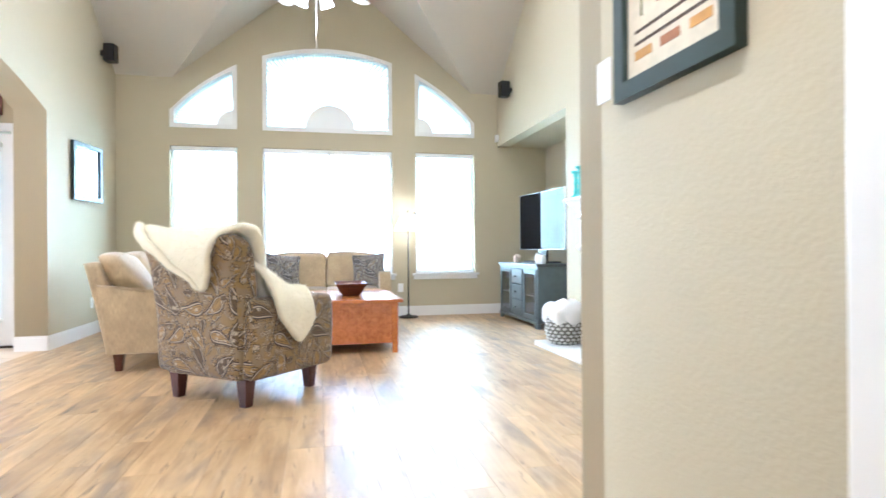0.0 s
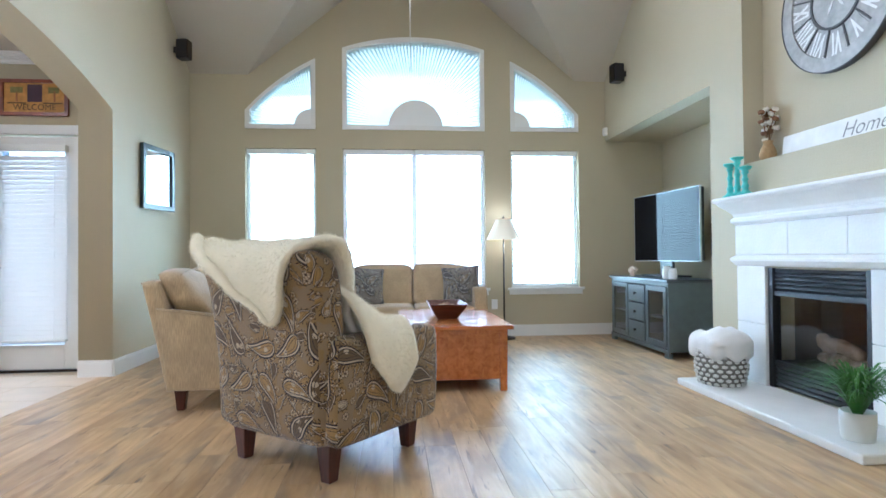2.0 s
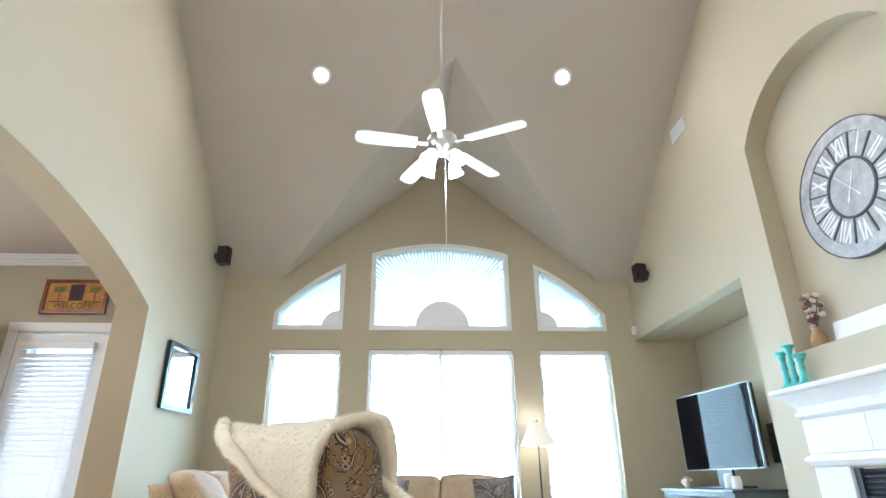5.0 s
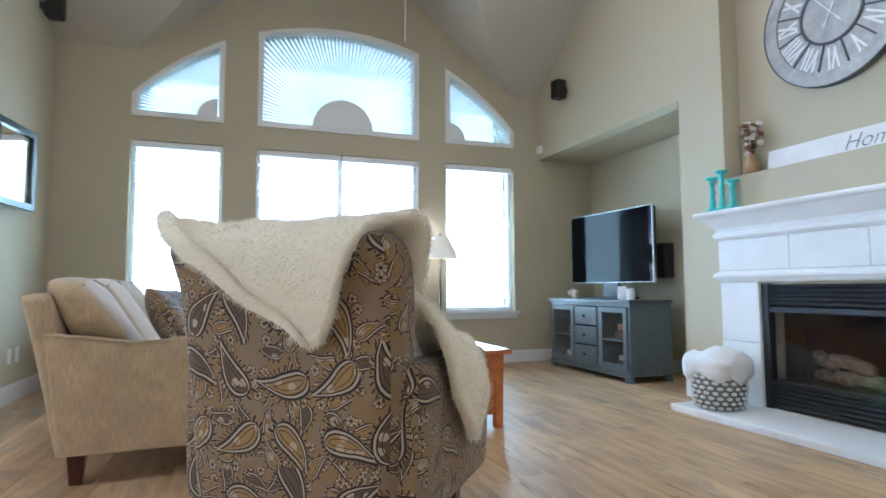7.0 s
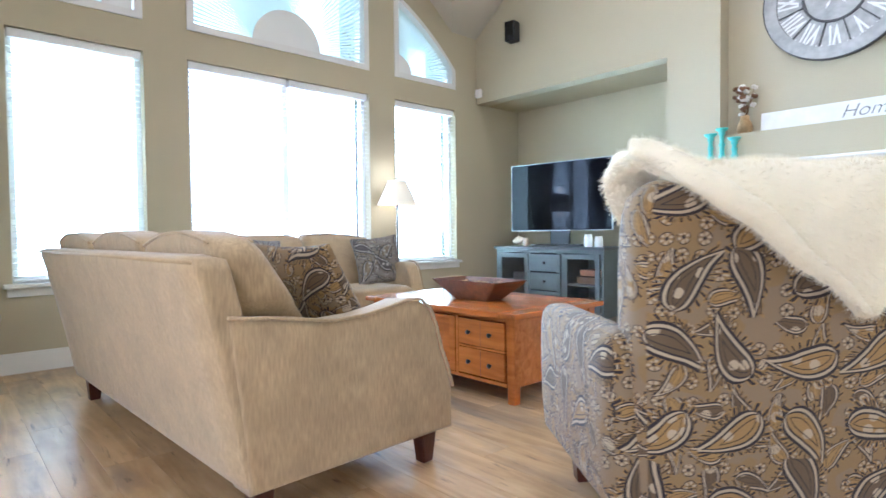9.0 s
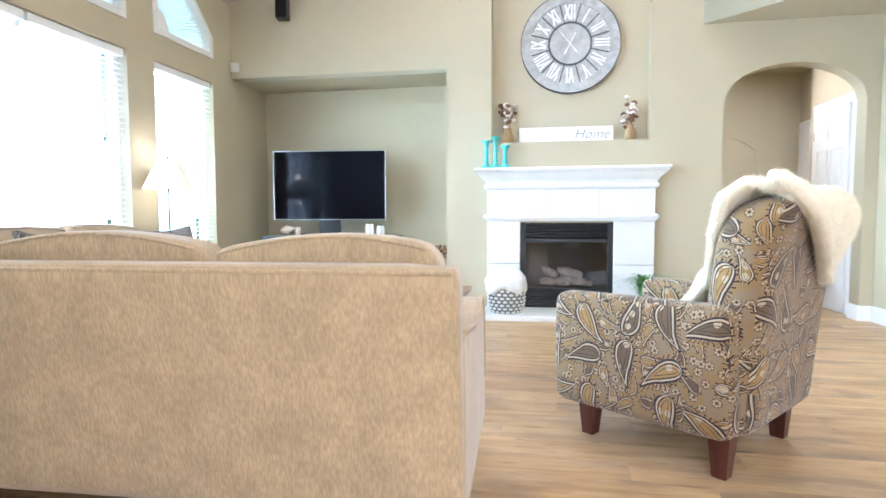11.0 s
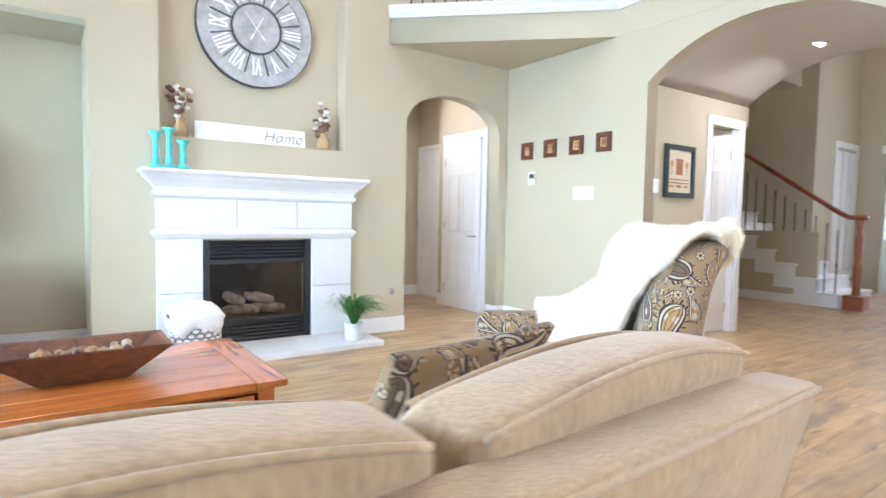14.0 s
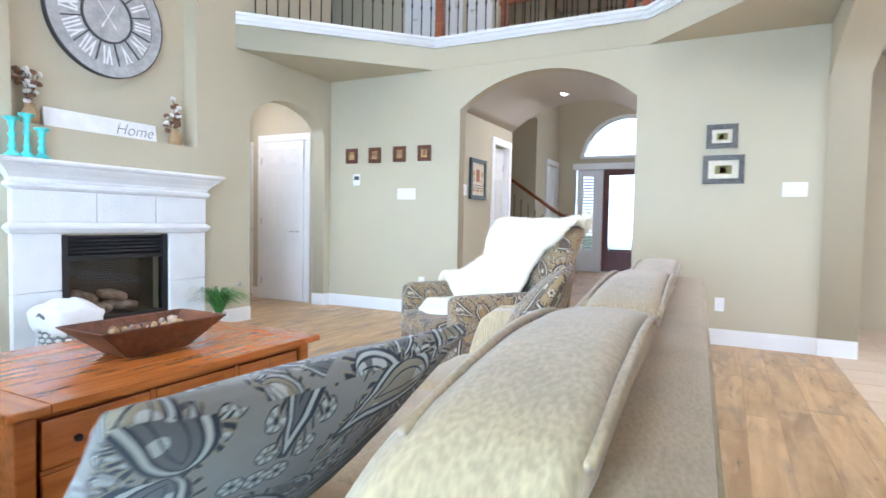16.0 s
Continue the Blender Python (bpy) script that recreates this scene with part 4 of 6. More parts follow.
# ---- fireplace ----
fp = thing("fireplace", pose(0, 0, 0), "white cast stone fireplace with a black gas insert", "fireplace")
FXW = XR
box("hearth", (3.335, 4.56, 0.0), (FXW - 0.001, 6.27, 0.05), M_MANTEL, fp, 0.010, "white hearth slab")
for y0, y1 in ((4.65, 5.022), (5.915, 6.24)):
    for z0, z1 in ((0.05, 0.485), (0.489, 0.905)):
        box("surround_block", (3.815, y0, z0), (FXW - 0.001, y1, z1), M_MANTEL, fp, 0.006)
for y0, y1 in ((4.65, 5.16), (5.164, 5.66), (5.664, 6.24)):
    box("frieze_block", (3.805, y0, 0.99), (FXW - 0.001, y1, 1.215), M_MANTEL, fp, 0.006)


def molding(name, prof, y0, y1, x_wall=FXW - 0.001):
    """A moulded ledge: prof are (out, z) from the bottom; its ends are returned to the wall."""
    bm = bmesh.new()
    rings = []
    for o, z in prof:
        rings.append([bm.verts.new(c) for c in ((x_wall, y0 - o, z), (x_wall - 0.045 - o, y0 - o, z), (x_wall - 0.045 - o, y1 + o, z), (x_wall, y1 + o, z))])
    for a, b in zip(rings, rings[1:]):
        for i in range(4):
            bm.faces.new((a[i], a[(i + 1) % 4], b[(i + 1) % 4], b[i]))
    bm.faces.new(rings[0][::-1])
    bm.faces.new(rings[-1])
    bmesh.ops.recalc_face_normals(bm, faces=bm.faces[:])
    return part(name, bm, M_MANTEL, fp)


molding("lower_molding", [(0.0, 0.906), (0.012, 0.915), (0.025, 0.935), (0.034, 0.945), (0.034, 0.962), (0.02, 0.975), (0.0, 0.989)], 4.65, 6.24)
molding("upper_molding", [(0.0, 1.216), (0.015, 1.225), (0.03, 1.24), (0.03, 1.262), (0.012, 1.275), (0.02, 1.30), (0.05, 1.335), (0.09, 1.37), (0.105, 1.39)], 4.65, 6.24)
molding("mantel_shelf", [(0.105, 1.391), (0.128, 1.397), (0.136, 1.412), (0.128, 1.427), (0.12, 1.43)], 4.665, 6.225)
# gas insert
box("insert_frame", (3.835, 5.026, 0.052), (3.90, 5.075, 0.895), M_BLACK, fp, 0.003)
box("insert_frame", (3.835, 5.862, 0.052), (3.90, 5.911, 0.895), M_BLACK, fp, 0.003)
for z0, z1 in ((0.735, 0.895), (0.052, 0.215)):
    box("louver_back", (3.90, 5.075, z0), (3.905, 5.862, z1), M_BLACK, fp)
    for i in range(5):
        z = z0 + 0.018 + (z1 - z0 - 0.03) * i / 4.4
        t = add_box(bmesh.new(), (-0.018, 5.077, -0.011), (0.018, 5.860, 0.011), 0.003)
        t.transform(pose(3.868, 0, z, 0, 38, 0))
        part("louver", t, M_BLACK, fp)
box("insert_frame", (3.845, 5.075, 0.70), (3.885, 5.862, 0.735), M_BLACK, fp, 0.003)
box("insert_frame", (3.845, 5.075, 0.215), (3.885, 5.862, 0.245), M_BLACK, fp, 0.003)
g = box("glass_front", (3.862, 5.075, 0.245), (3.867, 5.862, 0.70), M_PANE, fp, label="dark glass front")
M_FIREBOX = mat("firebox", (0.035, 0.032, 0.03), 0.7, vary=0.2)
box("firebox_back", (4.26, 5.0, 0.05), (4.28, 5.93, 0.9), M_FIREBOX, fp)
for y in (4.99, 5.93):
    box("firebox_side", (3.905, y, 0.05), (4.26, y + 0.02, 0.9), M_FIREBOX, fp)
box("firebox_floor", (3.905, 5.01, 0.05), (4.26, 5.93, 0.235), M_FIREBOX, fp)
box("firebox_top", (3.905, 5.01, 0.72), (4.26, 5.93, 0.89), M_FIREBOX, fp)
M_LOG = mat("ceramic_log", (0.33, 0.25, 0.18), 0.9, vary=0.5, scale=14, bump=0.8, bump_scale=40)
rng = random.Random(5)
for y0, z0, dy, dz, dx in ((5.2, 0.28, 0.28, 0.03, 0.02), (5.42, 0.29, 0.30, 0.0, 0.06), (5.3, 0.36, 0.25, 0.07, -0.04), (5.55, 0.35, 0.16, 0.08, 0.05)):
    pts = [(4.02 + dx * k / 5, y0 + dy * k / 5, z0 + dz * k / 5 + rng.uniform(-0.008, 0.008)) for k in range(6)]
    tube("gas_log", pts, [0.03, 0.045, 0.042, 0.046, 0.04, 0.025], M_LOG, fp, 10)

# ---- mantel things ----
M_AQUA = mat("aqua_paint", (0.12, 0.50, 0.45), 0.45, vary=0.10, scale=25)
for y, h in ((6.245, 0.265), (6.155, 0.30), (6.06, 0.215)):
    r = [(0.036, 0), (0.038, 0.012), (0.022, 0.03), (0.014, 0.05), (0.020, 0.07), (0.013, 0.09), (0.012, h * 0.5), (0.019, h * 0.56), (0.012, h * 0.62), (0.012, h - 0.06), (0.02, h - 0.045), (0.014, h - 0.032), (0.033, h - 0.012), (0.035, h)]
    ob = lathe("candlestick", [(1.4 * q, z) for q, z in r], M_AQUA, None, 20)
    ob.location = (3.775, y, 1.431)
    tagged(ob, "aqua turned wooden candlestick on the mantel", "candlestick", "aqua candlesticks")

M_SIGNW = mat("whitewashed_board", (0.80, 0.78, 0.74), 0.6, vary=0.05, scale=12)
M_INK = mat("grey_lettering", (0.20, 0.20, 0.20), 0.7)


def text(name, words, m, size, material, parent, shear=0.0, bold=0.0):
    cu = bpy.data.curves.new(name, "FONT")
    cu.body, cu.size, cu.align_x, cu.align_y, cu.shear, cu.offset = words, size, "CENTER", "CENTER", shear, bold
    cu.extrude = 0.0006
    tmp = bpy.data.objects.new(name, cu)
    scene.collection.objects.link(tmp)
    me = bpy.data.meshes.new_from_object(tmp.evaluated_get(bpy.context.evaluated_depsgraph_get()))
    bpy.data.objects.remove(tmp)
    me.materials.clear()
    me.materials.append(material)
    ob = new(name, me)
    ob.parent = parent
    ob.matrix_local = m
    return ob


home = thing("wooden_sign", pose(3.985, 5.48, 1.687, 0, 6, 0), "whitewashed board sign reading Home in grey script", "sign")
box("board", (-0.008, -0.457, 0), (0.008, 0.457, 0.155), M_SIGNW, home, 0.003)
text("lettering", "Home", Matrix(((0, 0, -1, -0.0095), (-1, 0, 0, -0.25), (0, 1, 0, 0.075), (0, 0, 0, 1))), 0.135, M_INK, home, 0.35, -0.002)

M_JUG = mat("burlap_jug", (0.36, 0.24, 0.11), 0.85, vary=0.15, scale=40, bump=0.6, bump_scale=200)
M_COTTON = mat("cotton_boll", (0.80, 0.76, 0.70), 0.95, vary=0.05)
M_STEM = mat("dry_stem", (0.20, 0.10, 0.05), 0.85, vary=0.2)
for y, seed in ((6.045, 1), (4.865, 2)):
    v = thing("cotton_arrangement", pose(3.95, y, 1.686), "dried cotton stems in a small burlap jug", "dried flowers", "cotton stems in the niche")
    lathe("jug", [(0.042, 0), (0.055, 0.02), (0.060, 0.05), (0.050, 0.09), (0.030, 0.125), (0.036, 0.15)], M_JUG, v, 18)
    rg = random.Random(seed)
    for i in range(12):
        a, rad, h = rg.uniform(0, 6.28), rg.uniform(0.02, 0.085), rg.uniform(0.20, 0.41)
        tipx, tipy = rad * math.cos(a) * 0.6, rad * math.sin(a)
        tube("stem", [(0, 0, 0.1), (tipx * 0.5, tipy * 0.4, h * 0.65), (tipx, tipy, h)], 0.003, M_STEM, v, 5)
        for k in range(2):
            hh = h - k * 0.07
            bm = bmesh.new()
            for q in range(4):
                t = bmesh.new()
                bmesh.ops.create_icosphere(t, subdivisions=1, radius=0.017)
                t.transform(Matrix.Translation((tipx + 0.011 * math.cos(q * 1.57), tipy + 0.011 * math.sin(q * 1.57), hh + rg.uniform(-0.004, 0.008))))
                merge(bm, t)
            part("boll", bm, M_COTTON if rg.random() < 0.5 else M_STEM, v, smooth=True)

# wall clock


def add_profile_hand(w, l):
    """A tapered clock hand with a spade-shaped counterweight."""
    t = bmesh.new()
    pts = [(-w * 0.3, l), (-w / 2, 0), (-w * 0.35, -0.05), (-w * 1.1, -0.085), (0, -0.12), (w * 1.1, -0.085), (w * 0.35, -0.05), (w / 2, 0), (w * 0.3, l)]
    f = t.faces.new([t.verts.new((x, y, 0)) for x, y in pts])
    e = bmesh.ops.extrude_face_region(t, geom=[f])
    for v in [q for q in e["geom"] if isinstance(q, bmesh.types.BMVert)]:
        v.co.z = 0.003
    bmesh.ops.recalc_face_normals(t, faces=t.faces[:])
    return t


M_ZINC = mat("galvanised_zinc", (0.43, 0.425, 0.41), 0.55, metal=0.2, vary=0.22, scale=14, bump=0.2, bump_scale=60)
M_FACE = mat("white_clock_face", (0.80, 0.80, 0.78), 0.45, vary=0.06, scale=18)
M_DARKZ = mat("dark_zinc", (0.10, 0.10, 0.10), 0.6, metal=0.4)
clock = thing("wall_clock", Matrix(((0, 0, -1, XR + WE - 0.002), (-1, 0, 0, 5.444), (0, 1, 0, 2.65), (0, 0, 0, 1))), "large round galvanised wall clock with white roman numerals", "clock")
RC = 0.475


def ring(name, r0, r1, z0, z1, material, parent, n=64):
    o = [(r1 * math.cos(2 * math.pi * i / n), r1 * math.sin(2 * math.pi * i / n)) for i in range(n)]
    loops = [o]
    if r0:
        loops.append([(r0 * math.cos(2 * math.pi * i / n), r0 * math.sin(2 * math.pi * i / n)) for i in range(n)])
    return sheet(name, loops, "z", z0, z1, material, parent)


ring("rim", 0.385, RC, 0.005, 0.045, M_ZINC, clock)
ring("rim_edge", RC, RC + 0.006, 0.0, 0.05, M_DARKZ, clock)
ring("dial", 0.205, 0.392, 0.005, 0.030, M_ZINC, clock)
ring("inner_ring", 0.195, 0.212, 0.005, 0.042, M_DARKZ, clock)
ring("centre_disc", 0.0, 0.197, 0.005, 0.034, M_ZINC, clock)
for k, numeral in enumerate(("XII", "I", "II", "III", "IV", "V", "VI", "VII", "VIII", "IX", "X", "XI")):
    a = math.radians(90 - 30 * k)
    m = Matrix.Rotation(a - math.pi / 2, 4, "Z") @ Matrix.Translation((0, 0.298, 0.0335))
    bm = bmesh.new()
    t = bmesh.new()
    vs = [t.verts.new(c) for c in ((-0.048, -0.082, 0), (0.048, -0.082, 0), (0.078, 0.082, 0), (-0.078, 0.082, 0))]
    f = t.faces.new(vs)
    e = bmesh.ops.extrude_face_region(t, geom=[f])
    for v in [q for q in e["geom"] if isinstance(q, bmesh.types.BMVert)]:
        v.co.z = 0.003
    bmesh.ops.recalc_face_normals(t, faces=t.faces[:])
    merge(bm, t)
    pl = part("numeral_plate", bm, M_ZINC, clock)
    pl.matrix_local = Matrix.Rotation(a - math.pi / 2, 4, "Z") @ Matrix.Translation((0, 0.298, 0.0305))
    wide = [0.028 if c == "I" else 0.055 for c in numeral]
    x = -sum(wide) / 2
    for c, q in zip(numeral, wide):
        text("numeral", c, m @ Matrix.Translation((x + q / 2, 0, 0)) @ Matrix.Diagonal((0.62, 1.5, 1, 1)), 0.125, M_FACE, clock, 0.0, 0.006)
        x += q
for k in range(12):
    t = add_box(bmesh.new(), (-0.005, 0.208, 0.030), (0.005, 0.388, 0.038))
    t.transform(Matrix.Rotation(math.radians(15 + 30 * k), 4, "Z"))
    part("spoke", t, M_DARKZ, clock)
dot = None
for k in range(60):
    if dot is None:
        o = part("minute_dot", add_lathe(bmesh.new(), [(0.0055, 0.0), (0.004, 0.004)], 8), M_FACE, clock)
        dot = o.data
    else:
        o = new("minute_dot", dot)
        o.parent = clock
    o.location = (0.378 * math.cos(math.radians(6 * k)), 0.378 * math.sin(math.radians(6 * k)), 0.0305)
for a, l, w in ((128, 0.17, 0.008), (62, 0.12, 0.009)):
    t = add_profile_hand(w, l)
    t.transform(Matrix.Translation((0, 0, 0.041)) @ Matrix.Rotation(math.radians(a - 90), 4, "Z"))
    part("clock_hand", t, M_FACE, clock)

# ---- basket, plant on the hearth ----
M_ROPE = mat("grey_white_rope", (0.20, 0.19, 0.165), 0.9, vary=0.25, scale=60, bump=0.7, bump_scale=150)
basket = thing("woven_basket", pose(3.545, 6.03, 0.05), "grey and white woven basket holding a folded blanket", "basket")
M_ROPEW = mat("white_rope", (0.72, 0.70, 0.65), 0.9, vary=0.12, scale=60, bump=0.7, bump_scale=150)
NB = 19
for row in range(8):
    z = 0.018 + row * 0.033
    rad = 0.145 + 0.028 * math.sin(math.pi * (row + 1) / 9) + 0.008 * row / 8
    bm = bmesh.new()
    for k in range(NB):
        a = 2 * math.pi * (k + 0.5 * (row % 2)) / NB
        t = bmesh.new()
        bmesh.ops.create_uvsphere(t, u_segments=8, v_segments=5, radius=1)
        t.transform(Matrix.Translation((rad * math.cos(a), rad * math.sin(a), z)) @ Matrix.Rotation(a + math.pi / 2, 4, "Z") @ Matrix.Diagonal((0.021, 0.009, 0.0125, 1)))
        merge(bm, t)
    part("weave_row", bm, M_ROPEW, basket, smooth=True)
lathe("lining", [(0.143, 0.004), (0.158, 0.06), (0.170, 0.13), (0.168, 0.20), (0.152, 0.262)], M_ROPE, basket, 28)
tube("handle", [(-0.02, 0.15 + 0.0, 0.25), (-0.05, 0.175, 0.30), (0.0, 0.185, 0.325), (0.05, 0.175, 0.30), (0.02, 0.15, 0.25)], 0.010, M_ROPE, basket, 8)


def lump(p):
    w = noise.noise(Vector((p.x * 9, p.y * 9, p.z * 9)))
    w2 = noise.noise(Vector((p.x * 22, p.y * 22, p.z * 22 + 5)))
    return p.x + 0.022 * w, p.y + 0.022 * w, p.z + 0.035 * w + 0.012 * w2 + 0.06 * (p.z > 0.05) * max(0, 1 - (p.x / 0.18) ** 2) * max(0, 1 - (p.y / 0.2) ** 2)


bl = puff("blanket", (-0.165, -0.185, 0.0), (0.165, 0.185, 0.16), M_FLEECE, None, 0.06, n=16, warp=lump)
bl.matrix_world = pose(3.54, 6.03, 0.235)
tagged(bl, "white fleece blanket folded into the basket", "blanket")

M_POT = mat("white_pot", (0.78, 0.77, 0.74), 0.45, vary=0.03, bump=0.6, bump_scale=90)
M_LEAF = mat("grass_leaf", (0.055, 0.17, 0.022), 0.5, vary=0.35, scale=18)
plant = thing("potted_plant", pose(3.50, 4.77, 0.05), "green spider grass in a white ceramic pot on the hearth", "plant")
lathe("pot", [(0.068, 0), (0.074, 0.01), (0.079, 0.075), (0.081, 0.145), (0.073, 0.145), (0.068, 0.12)], M_POT, plant, 28)
rg = random.Random(11)
bm = bmesh.new()
for i in range(260):
    a, reach, h = rg.uniform(0, 6.283), rg.uniform(0.05, 0.31), rg.uniform(0.15, 0.31)
    d = Vector((math.cos(a), math.sin(a), 0))
    s = Vector((-math.sin(a), math.cos(a), 0))
    prev = None
    for k in range(6):
        q = k / 5
        p = d * (0.02 + reach * q ** 1.3) + Vector((0, 0, 0.13 + h * math.sin(min(q * 1.9, 2.6)) * (1.15 - 0.45 * q)))
        w = 0.0062 * (1 - q) ** 0.6 + 0.0005
        e = [bm.verts.new(p - s * w), bm.verts.new(p + s * w + Vector((0, 0, 0.001)))]
        if prev:
            bm.faces.new((prev[0], prev[1], e[1], e[0]))
        prev = e
part("foliage", bm, M_LEAF, plant, "long arching green blades")

# ---- television and cabinet ----
M_SCREEN = mat("screen_glass", (0.004, 0.004, 0.006), 0.03, vary=0.0, spec=0.07)
M_SILVER = mat("silver_bezel", (0.55, 0.56, 0.57), 0.3, metal=0.9, vary=0.03)
tv_a = math.degrees(math.atan2(4.09 - 4.196, 8.64 - 7.40))
tv = thing("television", pose(4.143, 8.02, 0.755, 0, 0, -tv_a), "large black flat television with a silver edge, switched off", "television")
WT, HT = 0.625, 0.745
box("screen", (-0.012, -WT, 0.175), (0.0, WT, 0.175 + HT), M_SCREEN, tv)
box("housing", (0.002, -WT + 0.005, 0.18), (0.045, WT - 0.005, 0.17 + HT), M_BLACK, tv, 0.006)
for a, b in (((-0.016, -WT - 0.008, 0.167), (0.004, -WT, 0.183 + HT)), ((-0.016, WT, 0.167), (0.004, WT + 0.008, 0.183 + HT))):
    box("bezel", a, b, M_SILVER, tv, 0.002)
for z in (0.167, 0.175 + HT):
    box("bezel", (-0.016, -WT, z), (0.004, WT, z + 0.008), M_SILVER, tv, 0.002)
box("stand_neck", (0.005, -0.12, 0.02), (0.035, 0.12, 0.20), M_BLACK, tv, 0.004)
box("stand_base", (-0.12, -0.30, 0.0), (0.12, 0.30, 0.02), M_BLACK, tv, 0.006)

M_SLATE = mat("slate_blue_paint", (0.105, 0.125, 0.13), 0.42, vary=0.10, scale=12)
M_SLATETOP = mat("dark_slate_top", (0.055, 0.062, 0.066), 0.35, vary=0.12)
C0, C1, CXF, CXB = 7.24, 8.615, 3.77, 4.24
cab = thing("media_cabinet", pose(0, 0, 0), "slate blue media cabinet with glass doors and three drawers", "cabinet")
box("top", (CXF - 0.025, C0 - 0.025, 0.725), (CXB, C1 + 0.02, 0.755), M_SLATETOP, cab, 0.006)
box("side_panel", (CXF, C0, 0.06), (CXB, C0 + 0.025, 0.725), M_SLATE, cab, 0.003)
box("side_panel", (CXF, C1 - 0.025, 0.06), (CXB, C1, 0.725), M_SLATE, cab, 0.003)
box("back_panel", (CXB - 0.015, C0 + 0.025, 0.06), (CXB, C1 - 0.025, 0.725), M_SLATE, cab)
box("bottom_panel", (CXF + 0.01, C0 + 0.025, 0.06), (CXB - 0.015, C1 - 0.025, 0.10), M_SLATE, cab)
box("rail", (CXF, C0 + 0.025, 0.69), (CXF + 0.02, C1 - 0.025, 0.725), M_SLATE, cab)
box("plinth", (CXF - 0.01, C0 - 0.008, 0.045), (CXF + 0.012, C1 + 0.008, 0.085), M_SLATE, cab, 0.004)
for y in (C0 - 0.006, C1 - 0.084):
    part("foot", add_profile(bmesh.new(), [(CXF - 0.006, 0), (CXF + 0.03, 0), (CXF + 0.04, 0.05), (CXF - 0.006, 0.05)], y, y + 0.09, 0.004), M_SLATE, cab)
box("foot", (CXB - 0.06, C0, 0), (CXB, C0 + 0.06, 0.06), M_SLATE, cab)
box("foot", (CXB - 0.06, C1 - 0.06, 0), (CXB, C1, 0.06), M_SLATE, cab)
D = [C0 + 0.025, C0 + 0.475, C0 + 0.90, C1 - 0.025]
for y in D[1:3]:
    box("divider", (CXF, y - 0.012, 0.10), (CXB - 0.015, y + 0.012, 0.69), M_SLATE, cab)
for i in range(3):
    z0 = 0.105 + i * 0.195
    dr = box("drawer", (CXF - 0.012, D[1] + 0.017, z0), (CXF + 0.008, D[2] - 0.017, z0 + 0.183), M_SLATE, cab, 0.005)
    box("drawer_panel", (CXF - 0.0125 - 0.003, D[1] + 0.047, z0 + 0.028), (CXF - 0.0122, D[2] - 0.047, z0 + 0.155), M_SLATE, dr, 0.003)
    bm = add_lathe(bmesh.new(), [(0.006, 0), (0.006, 0.012), (0.014, 0.02), (0.010, 0.028)], 12)
    bm.transform(pose(CXF - 0.014, (D[1] + D[2]) / 2, z0 + 0.092, 0, -90, 0))
    part("knob", bm, M_BLACK, dr, "dark round knob", smooth=True)
for y0, y1 in ((D[0], D[1]), (D[2], D[3])):
    dd = box("door", (CXF - 0.01, y0 + 0.014, 0.105), (CXF + 0.010, y0 + 0.064, 0.685), M_SLATE, cab, 0.003)
    box("door_rail", (CXF - 0.01, y1 - 0.064, 0.105), (CXF + 0.010, y1 - 0.014, 0.685), M_SLATE, dd, 0.003)
    for z0 in (0.105, 0.635):
        box("door_rail", (CXF - 0.01, y0 + 0.064, z0), (CXF + 0.010, y1 - 0.064, z0 + 0.05), M_SLATE, dd, 0.003)
    g = box("pane", (CXF - 0.002, y0 + 0.064, 0.155), (CXF + 0.001, y1 - 0.064, 0.635), M_PANE, dd)
    g.visible_shadow = False
    box("shelf", (CXF + 0.03, y0 + 0.013, 0.36), (CXB - 0.02, y1 - 0.013, 0.378), M_SLATE, cab)
# boxes behind the glass
for y0, z0, dy, dz, colour in ((7.30, 0.10, 0.32, 0.06, (0.05, 0.05, 0.05)), (7.32, 0.17, 0.26, 0.05, (0.5, 0.48, 0.42)), (7.31, 0.379, 0.32, 0.07, (0.20, 0.13, 0.08)), (7.33, 0.46, 0.26, 0.06, (0.45, 0.22, 0.12)), (8.20, 0.10, 0.3, 0.08, (0.55, 0.5, 0.42)), (8.22, 0.379, 0.26, 0.09, (0.06, 0.06, 0.07))):
    tagged(box("media_box", (3.90, y0, z0), (4.14, y0 + dy, z0 + dz), mat("media_box", colour, 0.5), None, 0.004), "small box on the shelf behind cabinet glass", "box", "boxes in the cabinet")

M_SHELL = mat("shell", (0.75, 0.62, 0.50), 0.4, vary=0.15, scale=25)
sh = thing("seashell", pose(3.93, 8.45, 0.756), "large pale conch shell on the cabinet", "shell")
bm = bmesh.new()
add_lathe(bm, [(0.004, 0), (0.03, 0.03), (0.045, 0.07), (0.03, 0.11), (0.015, 0.14), (0.003, 0.16)], 14)
for k in range(9):
    a = 2 * math.pi * k / 9
    t = bmesh.new()
    bmesh.ops.create_cone(t, segments=6, radius1=0.012, radius2=0.001, depth=0.04, cap_ends=True)
    t.transform(Matrix.Translation((0.045 * math.cos(a), 0.045 * math.sin(a), 0.075)) @ Matrix.Rotation(a, 4, "Z") @ Matrix.Rotation(1.3, 4, "Y"))
    merge(bm, t)
bm.transform(pose(0, 0.06, 0.05, 80, 0, 20))
part("shell_body", bm, M_SHELL, sh, smooth=True)
